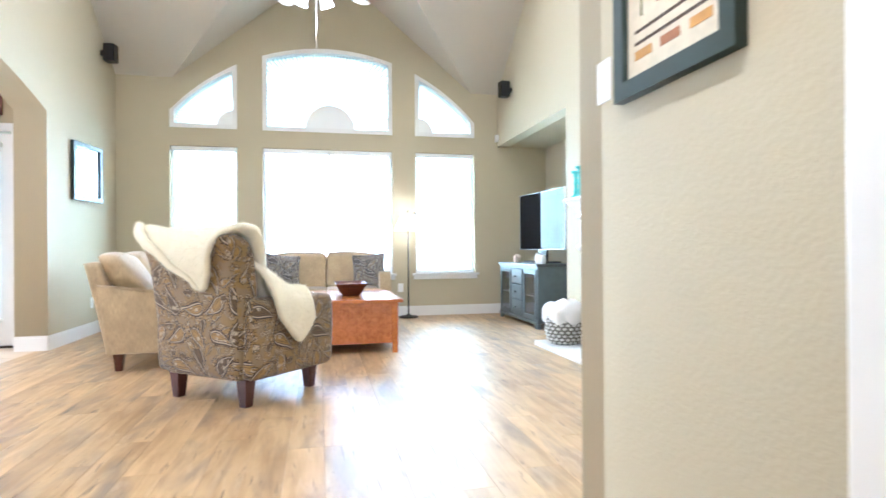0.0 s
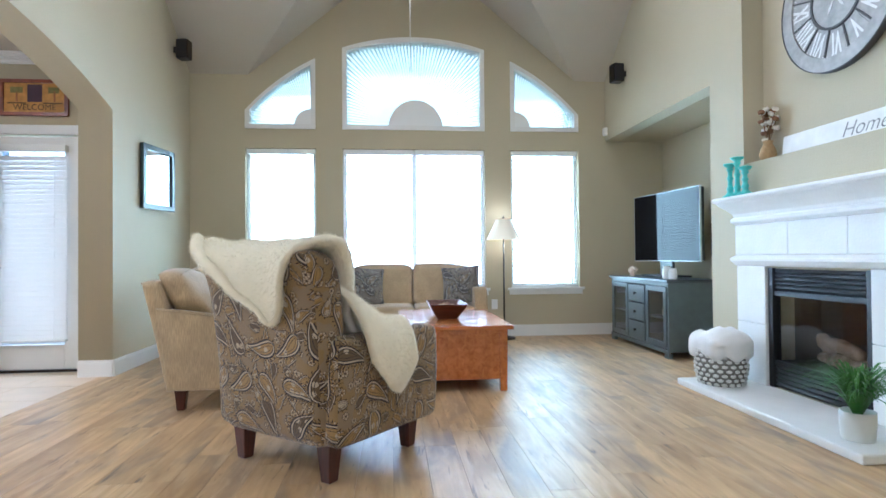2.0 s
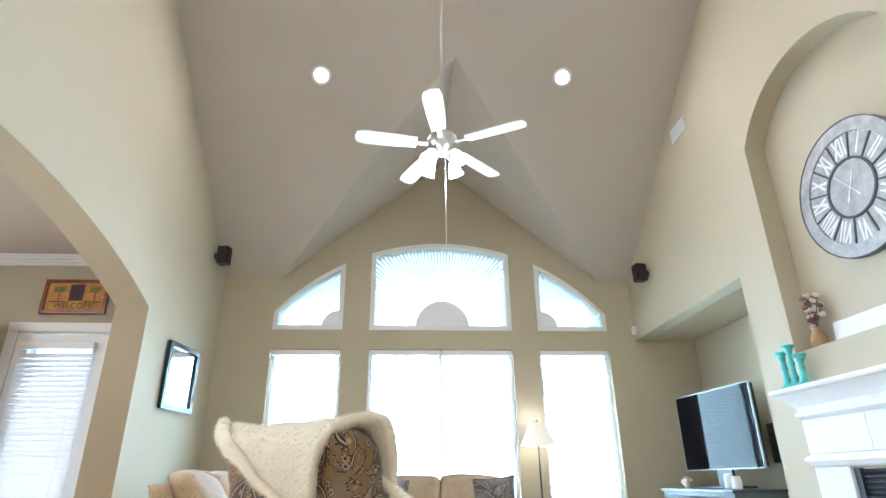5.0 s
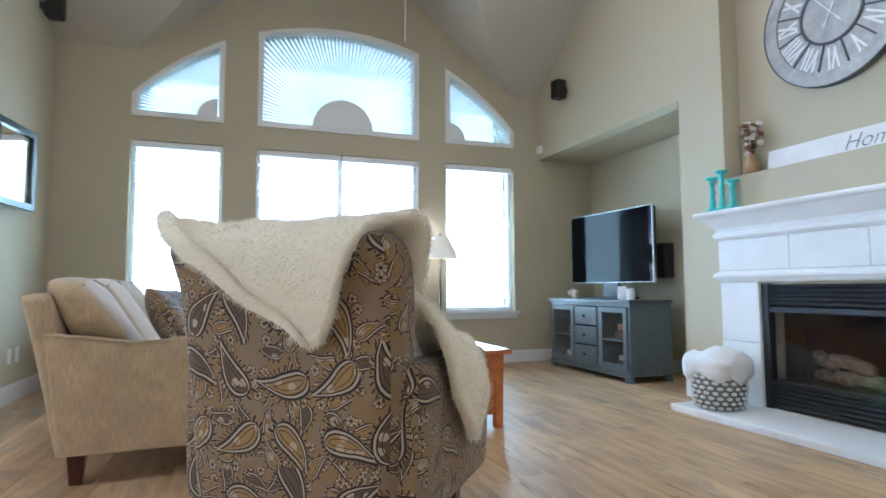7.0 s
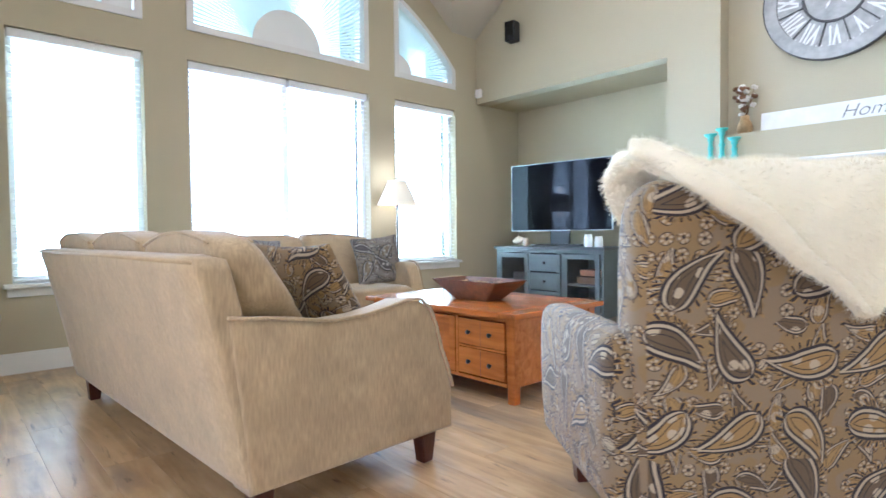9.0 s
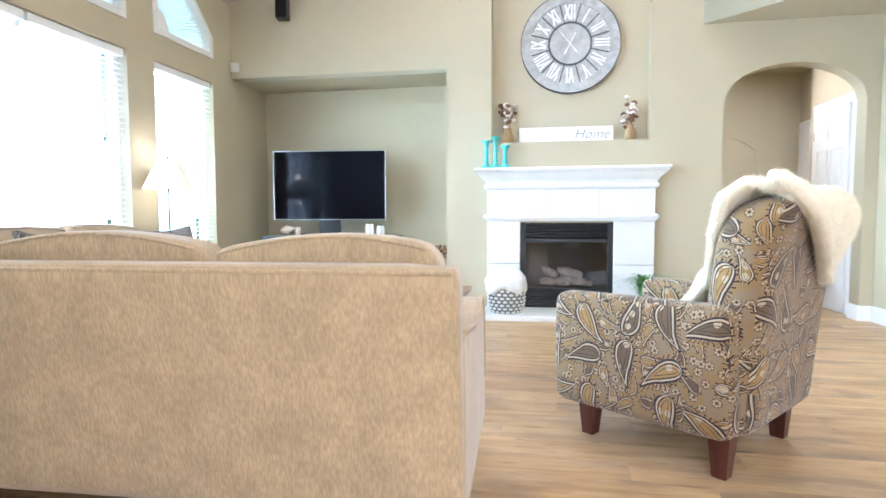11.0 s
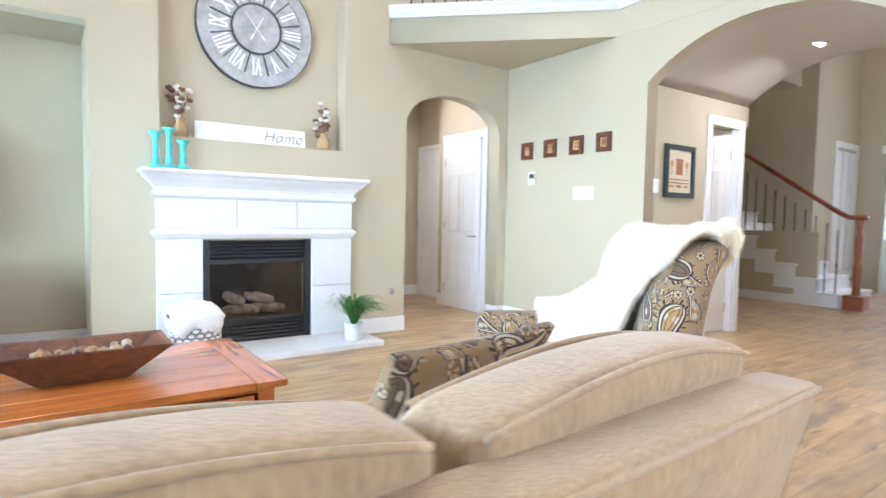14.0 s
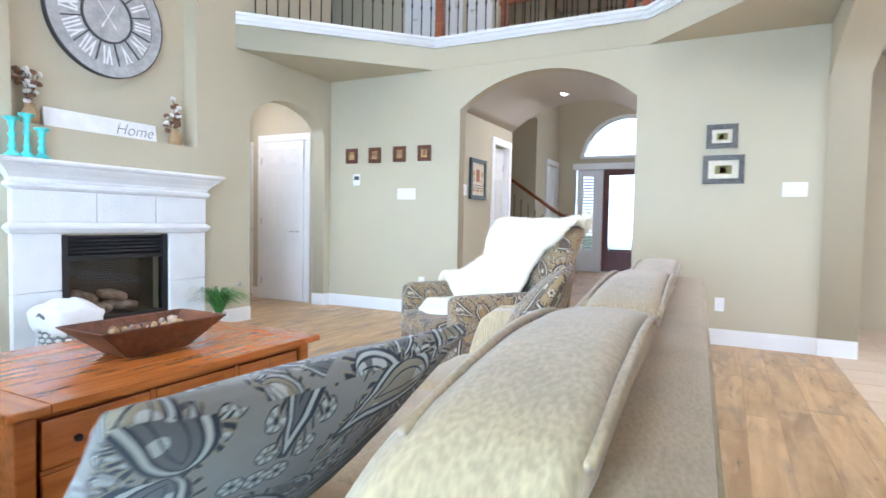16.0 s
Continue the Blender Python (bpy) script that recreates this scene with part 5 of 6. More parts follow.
for y, h, r in ((8.28, 0.09, 0.03), (7.48, 0.125, 0.042), (7.36, 0.105, 0.04)):
    ob = lathe("jar", [(r * 0.9, 0), (r, 0.01), (r, h * 0.75), (r * 0.8, h * 0.85), (r * 0.85, h * 0.87), (r * 0.85, h)], M_PLASTIC if y < 8 else M_SHELL, None, 18)
    ob.location = (3.88, y, 0.756)
    tagged(ob, "small white ceramic jar on the media cabinet", "jar", "jars on the cabinet")
ob = box("wall_speaker", (4.50, 7.59, 0.97), (4.619, 7.75, 1.33), M_BLACK, None, 0.012)
tagged(ob, "black loudspeaker on the alcove wall behind the television", "loudspeaker")

# ---- coffee table ----
T0, T1, S0, S1, TZ = 1.21, 2.04, 6.165, 7.50, 0.488
table = thing("coffee_table", pose(0, 0, 0), "cherry wood coffee table with small drawers and dark knobs", "coffee table")
for i in range(5):
    x0 = T0 + (T1 - T0) * i / 5
    box("top_board", (x0 + 0.0006, S0 + 0.12, TZ - 0.03), (x0 + (T1 - T0) / 5 - 0.0006, S1 - 0.12, TZ), M_CHERRY, table, 0.0025, seg=1)
for y0, y1 in ((S0, S0 + 0.119), (S1 - 0.119, S1)):
    o = box("breadboard_end", (-(y1 - y0) / 2, -(T1 - T0) / 2, -0.015), ((y1 - y0) / 2, (T1 - T0) / 2, 0.015), M_CHERRY, table, 0.006)
    o.matrix_local = pose((T0 + T1) / 2, (y0 + y1) / 2, TZ - 0.015, 0, 0, 90)
bx0, bx1, by0, by1 = T0 + 0.04, T1 - 0.04, S0 + 0.04, S1 - 0.04
for x in (bx0, bx1 - 0.06):
    for y in (by0, by1 - 0.06):
        part("leg", add_leg(bmesh.new(), x + 0.03, y + 0.03, TZ - 0.03, 0.062, 0.05), M_CHERRY, table)
box("end_panel", (bx0 + 0.06, by0 + 0.008, 0.09), (bx1 - 0.06, by0 + 0.025, TZ - 0.03), M_CHERRY, table)
box("end_panel", (bx0 + 0.06, by1 - 0.025, 0.09), (bx1 - 0.06, by1 - 0.008, TZ - 0.03), M_CHERRY, table)
box("back_panel", (bx1 - 0.025, by0 + 0.06, 0.09), (bx1 - 0.008, by1 - 0.06, TZ - 0.03), M_CHERRY, table)
box("floor_panel", (bx0 + 0.02, by0 + 0.03, 0.09), (bx1 - 0.03, by1 - 0.03, 0.10), M_CHERRY, table)
for z0, z1 in ((0.085, 0.105), (0.435, 0.458)):
    box("rail", (bx0 + 0.006, by0 + 0.06, z0), (bx0 + 0.03, by1 - 0.06, z1), M_CHERRY, table, 0.002)
span = by1 - by0 - 0.12
cuts = [by0 + 0.06 + span * k / 3 for k in range(4)]
for k in (1, 2):
    box("stile", (bx0 + 0.006, cuts[k] - 0.011, 0.105), (bx0 + 0.03, cuts[k] + 0.011, 0.435), M_CHERRY, table, 0.002)


def knob(y, z, parent):
    b = add_lathe(bmesh.new(), [(0.005, 0), (0.006, 0.010), (0.013, 0.017), (0.011, 0.024), (0.004, 0.027)], 14)
    b.transform(pose(bx0 + 0.002, y, z, 0, -90, 0))
    part("knob", b, M_BLACK, parent, "dark round knob", smooth=True)


for k in (0, 2):
    y0, y1 = cuts[k] + 0.014, cuts[k + 1] - 0.014
    for z0, z1 in ((0.11, 0.264), (0.276, 0.43)):
        if z0 < 0.2:
            box("rail", (bx0 + 0.008, y0 - 0.003, 0.264), (bx0 + 0.028, y1 + 0.003, 0.276), M_CHERRY, table)
        dr = box("drawer", (bx0 + 0.004, y0, z0 + 0.003), (bx0 + 0.022, y1, z1 - 0.003), M_CHERRY, table, 0.003)
        # thin dark strip laid on the front, drawing a groove's shade
        box("groove", (bx0 + 0.0035, (y0 + y1) / 2 - 0.001, z0 + 0.006), (bx0 + 0.0039, (y0 + y1) / 2 + 0.001, z1 - 0.006), M_LEG, dr)
        for q in (0.27, 0.73):
            knob(y0 + (y1 - y0) * q, (z0 + z1) / 2, dr)
y0, y1 = cuts[1] + 0.014, cuts[2] - 0.014
dd = box("door", (bx0 + 0.012, y0 + 0.05, 0.16), (bx0 + 0.018, y1 - 0.05, 0.38), M_CHERRY, table)
for a, b in (((y0, 0.11), (y0 + 0.05, 0.43)), ((y1 - 0.05, 0.11), (y1, 0.43)), ((y0 + 0.05, 0.11), (y1 - 0.05, 0.16)), ((y0 + 0.05, 0.38), (y1 - 0.05, 0.43))):
    box("door_rail", (bx0 + 0.004, a[0], a[1]), (bx0 + 0.022, b[0], b[1]), M_CHERRY, dd, 0.002)
knob(y1 - 0.025, 0.30, dd)

# dough bowl
bowl = thing("dough_bowl", pose(1.60, 6.80, TZ + 0.001), "dark wooden dough bowl filled with potpourri", "bowl")
bm = bmesh.new()
lv = []
for hx, hy, z in ((0.080, 0.135, 0), (0.155, 0.285, 0.125), (0.145, 0.270, 0.125), (0.070, 0.12, 0.018)):
    lv.append([bm.verts.new(c) for c in ((-hx, -hy, z), (hx, -hy, z), (hx, hy, z), (-hx, hy, z))])
for a, b in zip(lv, lv[1:]):
    for i in range(4):
        bm.faces.new((a[i], a[(i + 1) % 4], b[(i + 1) % 4], b[i]))
bm.faces.new(lv[0][::-1])
bm.faces.new(lv[-1])
bmesh.ops.bevel(bm, geom=[e for e in bm.edges], offset=0.005, segments=2, affect="EDGES")
part("bowl_body", bm, M_BOWL, bowl)
rg = random.Random(8)
for i in range(46):
    t = bmesh.new()
    bmesh.ops.create_icosphere(t, subdivisions=1, radius=rg.uniform(0.012, 0.028))
    for v in t.verts:
        v.co *= rg.uniform(0.75, 1.2)
    z = rg.uniform(0.05, 0.105)
    t.transform(Matrix.Translation((rg.uniform(-0.065, 0.065), rg.uniform(-0.15, 0.15), z)))
    c = rg.choice(((0.16, 0.06, 0.03), (0.34, 0.20, 0.10), (0.55, 0.42, 0.26), (0.10, 0.05, 0.03)))
    part("potpourri", t, {0.16: M_LEG, 0.34: M_LOG, 0.55: M_JUG, 0.10: M_STEM}[c[0]], bowl, smooth=True)

# ---- floor lamp ----
M_LAMPSHADE = bpy.data.materials.new("lamp_shade")
M_LAMPSHADE.use_nodes = True
_p = M_LAMPSHADE.node_tree.nodes["Principled BSDF"]
_p.inputs["Base Color"].default_value = (0.80, 0.72, 0.55, 1)
_p.inputs["Emission Color"].default_value = (1.0, 0.85, 0.58, 1)
_p.inputs["Emission Strength"].default_value = 0.38
fl = thing("floor_lamp", pose(2.50, 8.80, 0), "black floor lamp with a lit cream cone shade", "floor lamp")
lathe("base", [(0.13, 0), (0.135, 0.012), (0.12, 0.022), (0.05, 0.03), (0.015, 0.05)], M_BLACK, fl, 32)
tube("pole", [(0, 0, 0.03), (0, 0, 1.20)], 0.010, M_BLACK, fl, 12)
lathe("shade", [(0.205, 1.195), (0.20, 1.20), (0.092, 1.435), (0.095, 1.44)], M_LAMPSHADE, fl, 40, cap=False)
lathe("finial", [(0.004, 1.42), (0.008, 1.45), (0.012, 1.465), (0.004, 1.48)], M_BLACK, fl, 12)
lamp("floor_lamp_light", "POINT", pose(2.50, 8.80, 1.50), 3, WARM, 0.04)
lamp("floor_lamp_light", "POINT", pose(2.50, 8.80, 1.15), 2.4, WARM, 0.04)

# ---- stoneware crock ----
M_CROCK = mat("stoneware", (0.42, 0.35, 0.26), 0.4, vary=0.08, scale=8)
M_BLUE = mat("blue_band", (0.06, 0.08, 0.16), 0.4)
ck = thing("stoneware_crock", pose(-0.86, 8.76, 0), "tan stoneware crock with two blue bands", "crock")
lathe("crock_body", [(0.155, 0), (0.168, 0.02), (0.178, 0.2), (0.182, 0.38), (0.192, 0.40), (0.192, 0.43), (0.18, 0.43), (0.172, 0.38)], M_CROCK, ck, 40)
for z in (0.30, 0.335):
    lathe("painted_band", [(0.1825 - 0.0025, z), (0.1835 - 0.001, z + 0.004), (0.184 - 0.001, z + 0.010)], M_BLUE, ck, 40, cap=False)

# ---- ceiling fan ----
M_FANW = mat("white_fan", (0.80, 0.80, 0.78), 0.35, vary=0.02)
M_BULB = glow("lit_glass", (1.0, 0.95, 0.86), 9.0)
FANX, FANY, FANZ = 1.27, 5.97, 3.22
fan = thing("ceiling_fan", pose(FANX, FANY, FANZ), "white five-blade ceiling fan with lit glass shades", "ceiling fan")
zc = ZS + PITCH * (YB - FANY) - FANZ
tube("downrod", [(0, 0, 0.10), (0, 0, zc - 0.02)], 0.012, M_STEEL, fan, 12)
lathe("canopy", [(0.02, zc - 0.13), (0.055, zc - 0.10), (0.07, zc - 0.03), (0.07, zc + 0.06)], M_STEEL, fan, 24)
lathe("motor_housing", [(0.02, 0.14), (0.05, 0.12), (0.105, 0.09), (0.12, 0.05), (0.115, 0.0), (0.07, -0.03), (0.055, -0.06), (0.03, -0.075)], M_STEEL, fan, 32)
for k in range(5):
    a = math.radians(260 + 72 * k)
    m = Matrix.Rotation(a, 4, "Z") @ Matrix.Rotation(radians(10), 4, "X")
    t = bmesh.new()
    pts = [(0.20, -0.055), (0.40, -0.067), (0.60, -0.07), (0.655, -0.055), (0.67, 0.0), (0.655, 0.055), (0.60, 0.07), (0.40, 0.067), (0.20, 0.055)]
    f = t.faces.new([t.verts.new((x, y, 0.02)) for x, y in pts])
    e = bmesh.ops.extrude_face_region(t, geom=[f])
    for v in [q for q in e["geom"] if isinstance(q, bmesh.types.BMVert)]:
        v.co.z = 0.028
    bmesh.ops.recalc_face_normals(t, faces=t.faces[:])
    t.transform(m)
    bd = part("blade", t, M_FANW, fan)
    t = add_box(bmesh.new(), (0.09, -0.018, 0.014), (0.24, 0.018, 0.0198), 0.003)
    t.transform(m)
    part("blade_iron", t, M_STEEL, bd)
for k in range(4):
    a = math.radians(45 + 90 * k)
    dx, dy = math.cos(a), math.sin(a)
    arm_ = tube("lamp_arm", [(0.03 * dx, 0.03 * dy, -0.06), (0.09 * dx, 0.09 * dy, -0.07), (0.115 * dx, 0.115 * dy, -0.09)], 0.010, M_STEEL, fan, 8)
    b = add_lathe(bmesh.new(), [(0.022, 0), (0.038, -0.03), (0.05, -0.075), (0.062, -0.11), (0.05, -0.115)], 20, cap=True)
    b.transform(Matrix.Translation((0.112 * dx, 0.112 * dy, -0.085)) @ Matrix.Rotation(a, 4, "Z") @ Matrix.Rotation(radians(-28), 4, "Y"))
    part("glass_shade", b, M_BULB, arm_, "lit frosted glass shade", smooth=True)
tube("pull_chain", [(0.02, 0, -0.07), (0.02, 0, -0.95)], 0.003, M_FANW, fan, 5)
lamp("fan_light", "POINT", pose(FANX, FANY, FANZ - 0.32), 26, (1, 0.88, 0.72), 0.12)

# ---- recessed lights ----
M_CAN = glow("lit_lens", (1.0, 0.93, 0.80), 16.0)


def can_light(x, y, z, tilt, watts, label="recessed ceiling light with a white ring, lit; some of the set are added fill"):
    c = thing("recessed_light", pose(x, y, z, tilt, 0, 0), label, "ceiling light", "recessed lights")
    lathe("trim_ring", [(0.072, -0.002), (0.10, -0.006), (0.10, 0.0), (0.072, 0.0)], M_FANW, c, 32, cap=False)
    lathe("lens", [(0.07, -0.004), (0.05, -0.003), (0.01, -0.002)], M_CAN, c, 24)
    n = Matrix.Rotation(radians(tilt), 3, "X") @ Vector((0, 0, -1))
    o = Vector((x, y, z)) + n * 0.06
    lamp("recessed_light_lamp", "AREA", look(o, o + n), watts, (1, 0.86, 0.68), 0.14)


SL = -math.degrees(math.atan(PITCH))
for x, y in ((0.105, 7.0), (2.61, 6.95)):
    can_light(x, y, ZS + PITCH * (YB - y), SL, 26)
# fill lights added on the flat ceiling, which is out of view
for x, y in ((0.11, 4.6), (2.62, 4.6), (1.4, 3.3)):
    can_light(x, y, ZC, 0, 31)
can_light(1.32, 1.60, 2.606, 0, 30)
# unseen lights added to brighten the hall, the foyer and the breakfast room
can_light(4.7, 3.5, 2.722, 0, 24)
can_light(1.0, -1.9, ZC, 0, 70)
can_light(-3.0, 5.2, 2.84, 0, 62)
can_light(-3.0, 3.2, 2.84, 0, 50)

# ---- loudspeakers, vents, sensors ----


def wall_speaker(x, y, z, rz, label):
    s = thing("wall_speaker", pose(x, y, z, 0, 0, rz), label, "loudspeaker", "small wall loudspeakers")
    box("speaker_box", (-0.06, 0.05, -0.105), (0.06, 0.17, 0.105), M_BLACK, s, 0.008)
    box("grille", (-0.054, 0.171, -0.099), (0.054, 0.178, 0.099), M_BLACKGLOSS, s, 0.003)
    box("bracket", (-0.02, 0.0, -0.03), (0.02, 0.05, 0.03), M_BLACK, s)


wall_speaker(XL, 8.52, 3.30, -98, "small black loudspeaker bracketed high on the wall")
wall_speaker(XR, 8.36, 3.09, 98, "small black loudspeaker bracketed high on the wall")
wall_speaker(XR, 4.42, 3.42, 80, "small black loudspeaker bracketed beside the niche")


def vent(y, z):
    v = thing("air_vent", pose(XR, y, z), "white louvred air vent on the upper wall", "vent", "air vents")
    sheet("frame", [rect(-0.15, -0.08, 0.15, 0.08), rect(-0.125, -0.055, 0.125, 0.055)], "x", -0.012, 0, M_FANW, v)
    for k in range(7):
        t = add_box(bmesh.new(), (-0.006, -0.124, -0.001), (0.006, 0.124, 0.001))
        t.transform(pose(-0.006, 0, -0.047 + 0.0157 * k, 0, 40, 0))
        part("slat", t, M_FANW, v)
    box("backing", (-0.002, -0.124, -0.054), (-0.0005, 0.124, 0.054), M_DARKZ, v)


vent(7.13, 4.26)
vent(4.97, 4.26)
mo = box("motion_sensor", (XR - 0.045, 8.90, 2.50), (XR - 0.002, 8.985, 2.60), M_PLASTIC, None, 0.012)
tagged(mo, "white alarm sensor in the corner beside the alcove", "sensor")

# ---- pictures, mirror, plates ----


def frame_on(name, m, w, h, d, border, frame_mat, label, category, group="", mat_w=0.0, inner=None, art=()):
    """A framed flat thing: local x across, z up, facing +y. art: (x0, z0, x1, z1, material) in parts of the picture."""
    f = thing(name, m, label, category, group)
    sheet("frame", [rect(-w / 2, -h / 2, w / 2, h / 2), rect(-w / 2 + border, -h / 2 + border, w / 2 - border, h / 2 - border)], "y", 0.001, d, frame_mat, f)
    iw, ih = w / 2 - border, h / 2 - border
    box("picture", (-iw, 0.001, -ih), (iw, d * 0.45, ih), inner, f)
    for x0, z0, x1, z1, mt in art:
        box("motif", (-iw + 2 * iw * x0, d * 0.45, -ih + 2 * ih * z0), (-iw + 2 * iw * x1, d * 0.45 + 0.0015, -ih + 2 * ih * z1), mt, f)
    return f


M_TEAL = mat("dark_green_frame", (0.02, 0.035, 0.03), 0.35, vary=0.1)
M_BROWNF = wood("brown_frame", (0.06, 0.02, 0.008), (0.15, 0.05, 0.02), 0.4, (20, 20, 20))
M_GREYF = wood("grey_frame", (0.05, 0.045, 0.035), (0.13, 0.115, 0.09), 0.5, (20, 20, 20))
M_REDF = wood("red_frame", (0.14, 0.03, 0.012), (0.26, 0.06, 0.02), 0.35, (20, 20, 20))
M_GOLD = mat("gold_art", (0.50, 0.33, 0.12), 0.6, vary=0.25, scale=40)
M_CREAM = mat("cream_paper", (0.66, 0.58, 0.43), 0.7, vary=0.08, scale=30)
M_OCHRE = mat("ochre_art", (0.55, 0.28, 0.06), 0.6, vary=0.2, scale=20)
M_PURPLE = mat("plum_art", (0.07, 0.03, 0.05), 0.6, vary=0.2)
M_GREENA = mat("olive_art", (0.20, 0.18, 0.05), 0.6, vary=0.3, scale=40)
M_BRICKA = mat("brick_art", (0.35, 0.14, 0.05), 0.6, vary=0.2, scale=40)
M_INKB = mat("brown_lettering", (0.06, 0.035, 0.015), 0.6)

frame_on("wall_mirror", pose(XL + 0.045, 7.94, 1.795, 0, 0, -97), 0.58, 0.62, 0.035, 0.05, M_TEAL, "dark green framed mirror on the wall", "mirror", inner=M_MIRROR)
sg = frame_on("welcome_sign", pose(-2.015, KY, 2.447, 0, 0, 180), 0.575, 0.325, 0.03, 0.03, M_REDF, "red-framed welcome picture above the patio door", "picture", inner=M_OCHRE,
              art=((0.38, 0.36, 0.62, 0.95, M_PURPLE), (0.05, 0.30, 0.36, 0.34, M_INKB), (0.64, 0.30, 0.95, 0.34, M_INKB), (0.16, 0.36, 0.19, 0.72, M_BRICKA), (0.10, 0.66, 0.28, 0.86, M_GREENA), (0.78, 0.36, 0.81, 0.72, M_BRICKA), (0.70, 0.66, 0.90, 0.86, M_GREENA)))
text("lettering", "WELCOME", Matrix(((-1, 0, 0, 0), (0, 0, 1, 0.0165), (0, 1, 0, -0.087), (0, 0, 0, 1))), 0.075, M_INKB, sg)
for k, x in enumerate((3.53, 3.20, 2.86, 2.535)):
    frame_on("small_picture", pose(x, YF, 1.815), 0.165, 0.175, 0.022, 0.042, M_BROWNF, "small square picture in a brown frame", "picture", "row of four small pictures", inner=M_GOLD, art=((0.25, 0.2, 0.75, 0.8, M_BRICKA), (0.35, 0.3, 0.65, 0.7, M_CREAM)))
for x, z, w, h in ((-0.455, 1.845, 0.25, 0.21), (-0.475, 1.555, 0.33, 0.25)):
    frame_on("framed_print", pose(x, YF, z), w, h, 0.025, 0.045, M_GREYF, "grey-brown framed print on the wall", "picture", "pair of framed prints", inner=M_CREAM, art=((0.22, 0.25, 0.78, 0.72, M_GREENA), (0.4, 0.3, 0.62, 0.62, M_BRICKA)))
sam = frame_on("framed_sampler", pose(PX1, 2.275, 1.55, 0, 0, 90), 0.45, 0.465, 0.03, 0.045, M_TEAL, "stitched house sampler in a dark green frame", "picture", inner=M_CREAM,
               art=((0.36, 0.42, 0.64, 0.80, M_BRICKA), (0.12, 0.60, 0.24, 0.74, M_OCHRE), (0.76, 0.60, 0.88, 0.74, M_OCHRE), (0.17, 0.40, 0.19, 0.60, M_GREENA), (0.81, 0.40, 0.83, 0.60, M_GREENA), (0.10, 0.22, 0.90, 0.24, M_INKB), (0.10, 0.30, 0.90, 0.32, M_INKB), (0.10, 0.12, 0.30, 0.18, M_OCHRE), (0.4, 0.12, 0.6, 0.18, M_BRICKA), (0.7, 0.12, 0.9, 0.18, M_OCHRE)))
for z in (1.9, 1.55):
    frame_on("framed_print", pose(-2.25, 0.94, z), 0.34, 0.30, 0.025, 0.04, M_BROWNF, "brown framed print in the breakfast room", "picture", "pair of breakfast room prints", inner=M_CREAM, art=((0.2, 0.2, 0.8, 0.75, M_GOLD),))


def plate(m, w, h, label, category, detail=0, kind_="outlet"):
    p = thing("wall_plate", m, label, category)
    box("cover", (-w / 2, 0.0, -h / 2), (w / 2, 0.006, h / 2), M_PLASTIC, p, 0.002)
    for k in range(detail):
        x = (k - (detail - 1) / 2) * 0.046
        box("rocker", (x - 0.016, 0.006, -0.033), (x + 0.016, 0.009, 0.033), M_FANW, p, 0.001)
    return p


plate(pose(2.765, YF, 1.36), 0.24, 0.125, "white four-gang switch plate", "light switch", 4)
plate(pose(-1.02, YF, 1.375), 0.18, 0.12, "white three-gang switch plate", "light switch", 3)
plate(pose(-0.49, YF, 0.36), 0.075, 0.12, "white duplex outlet in the wall", "outlet", 1)
plate(pose(2.55, YF, 0.36), 0.075, 0.12, "white duplex outlet in the wall", "outlet", 1)
plate(pose(XL, 8.20, 0.36, 0, 0, -90), 0.075, 0.12, "white duplex outlet in the wall", "outlet", 1)
plate(pose(XL, 8.36, 0.36, 0, 0, -90), 0.075, 0.12, "white duplex outlet in the wall", "outlet", 1)
plate(pose(PX1, 2.60, 1.41, 0, 0, 90), 0.075, 0.12, "white light switch beside the passage arch", "light switch", 1)
plate(pose(2.42, YB, 0.40, 0, 0, 180), 0.075, 0.12, "white wall outlet beside the lamp", "outlet", 1)
th = plate(pose(3.46, YF, 1.53), 0.10, 0.135, "white wall thermostat with a small screen", "thermostat")
box("screen", (-0.035, 0.0062, 0.0), (0.035, 0.008, 0.045), M_DARKZ, th)
gv = lathe("gas_valve", [(0.03, 0), (0.03, 0.006), (0.012, 0.008), (0.008, 0.02)], M_STEEL, None, 20)
gv.matrix_world = pose(XR, 4.20, 0.385, 0, -90, 0)
tagged(gv, "round chrome gas key valve in the wall", "valve")

# ---- doors ----
M_DOORW = mat("white_door_paint", (0.80, 0.79, 0.76), 0.38, vary=0.02)


def casing(m, w, h, c=0.085):
    """White casing round an opening; local x across, z up, facing +y, opening from 0 to w."""
    k = structure(thing("trim", m, "white door casing", "trim"), "", "")
    for x0, x1 in ((-c, 0), (w, w + c)):
        box("casing", (x0, 0, 0), (x1, 0.018, h), M_TRIM, k, 0.005)
    box("casing", (-c, 0, h + 0.0005), (w + c, 0.02, h + c), M_TRIM, k, 0.005)


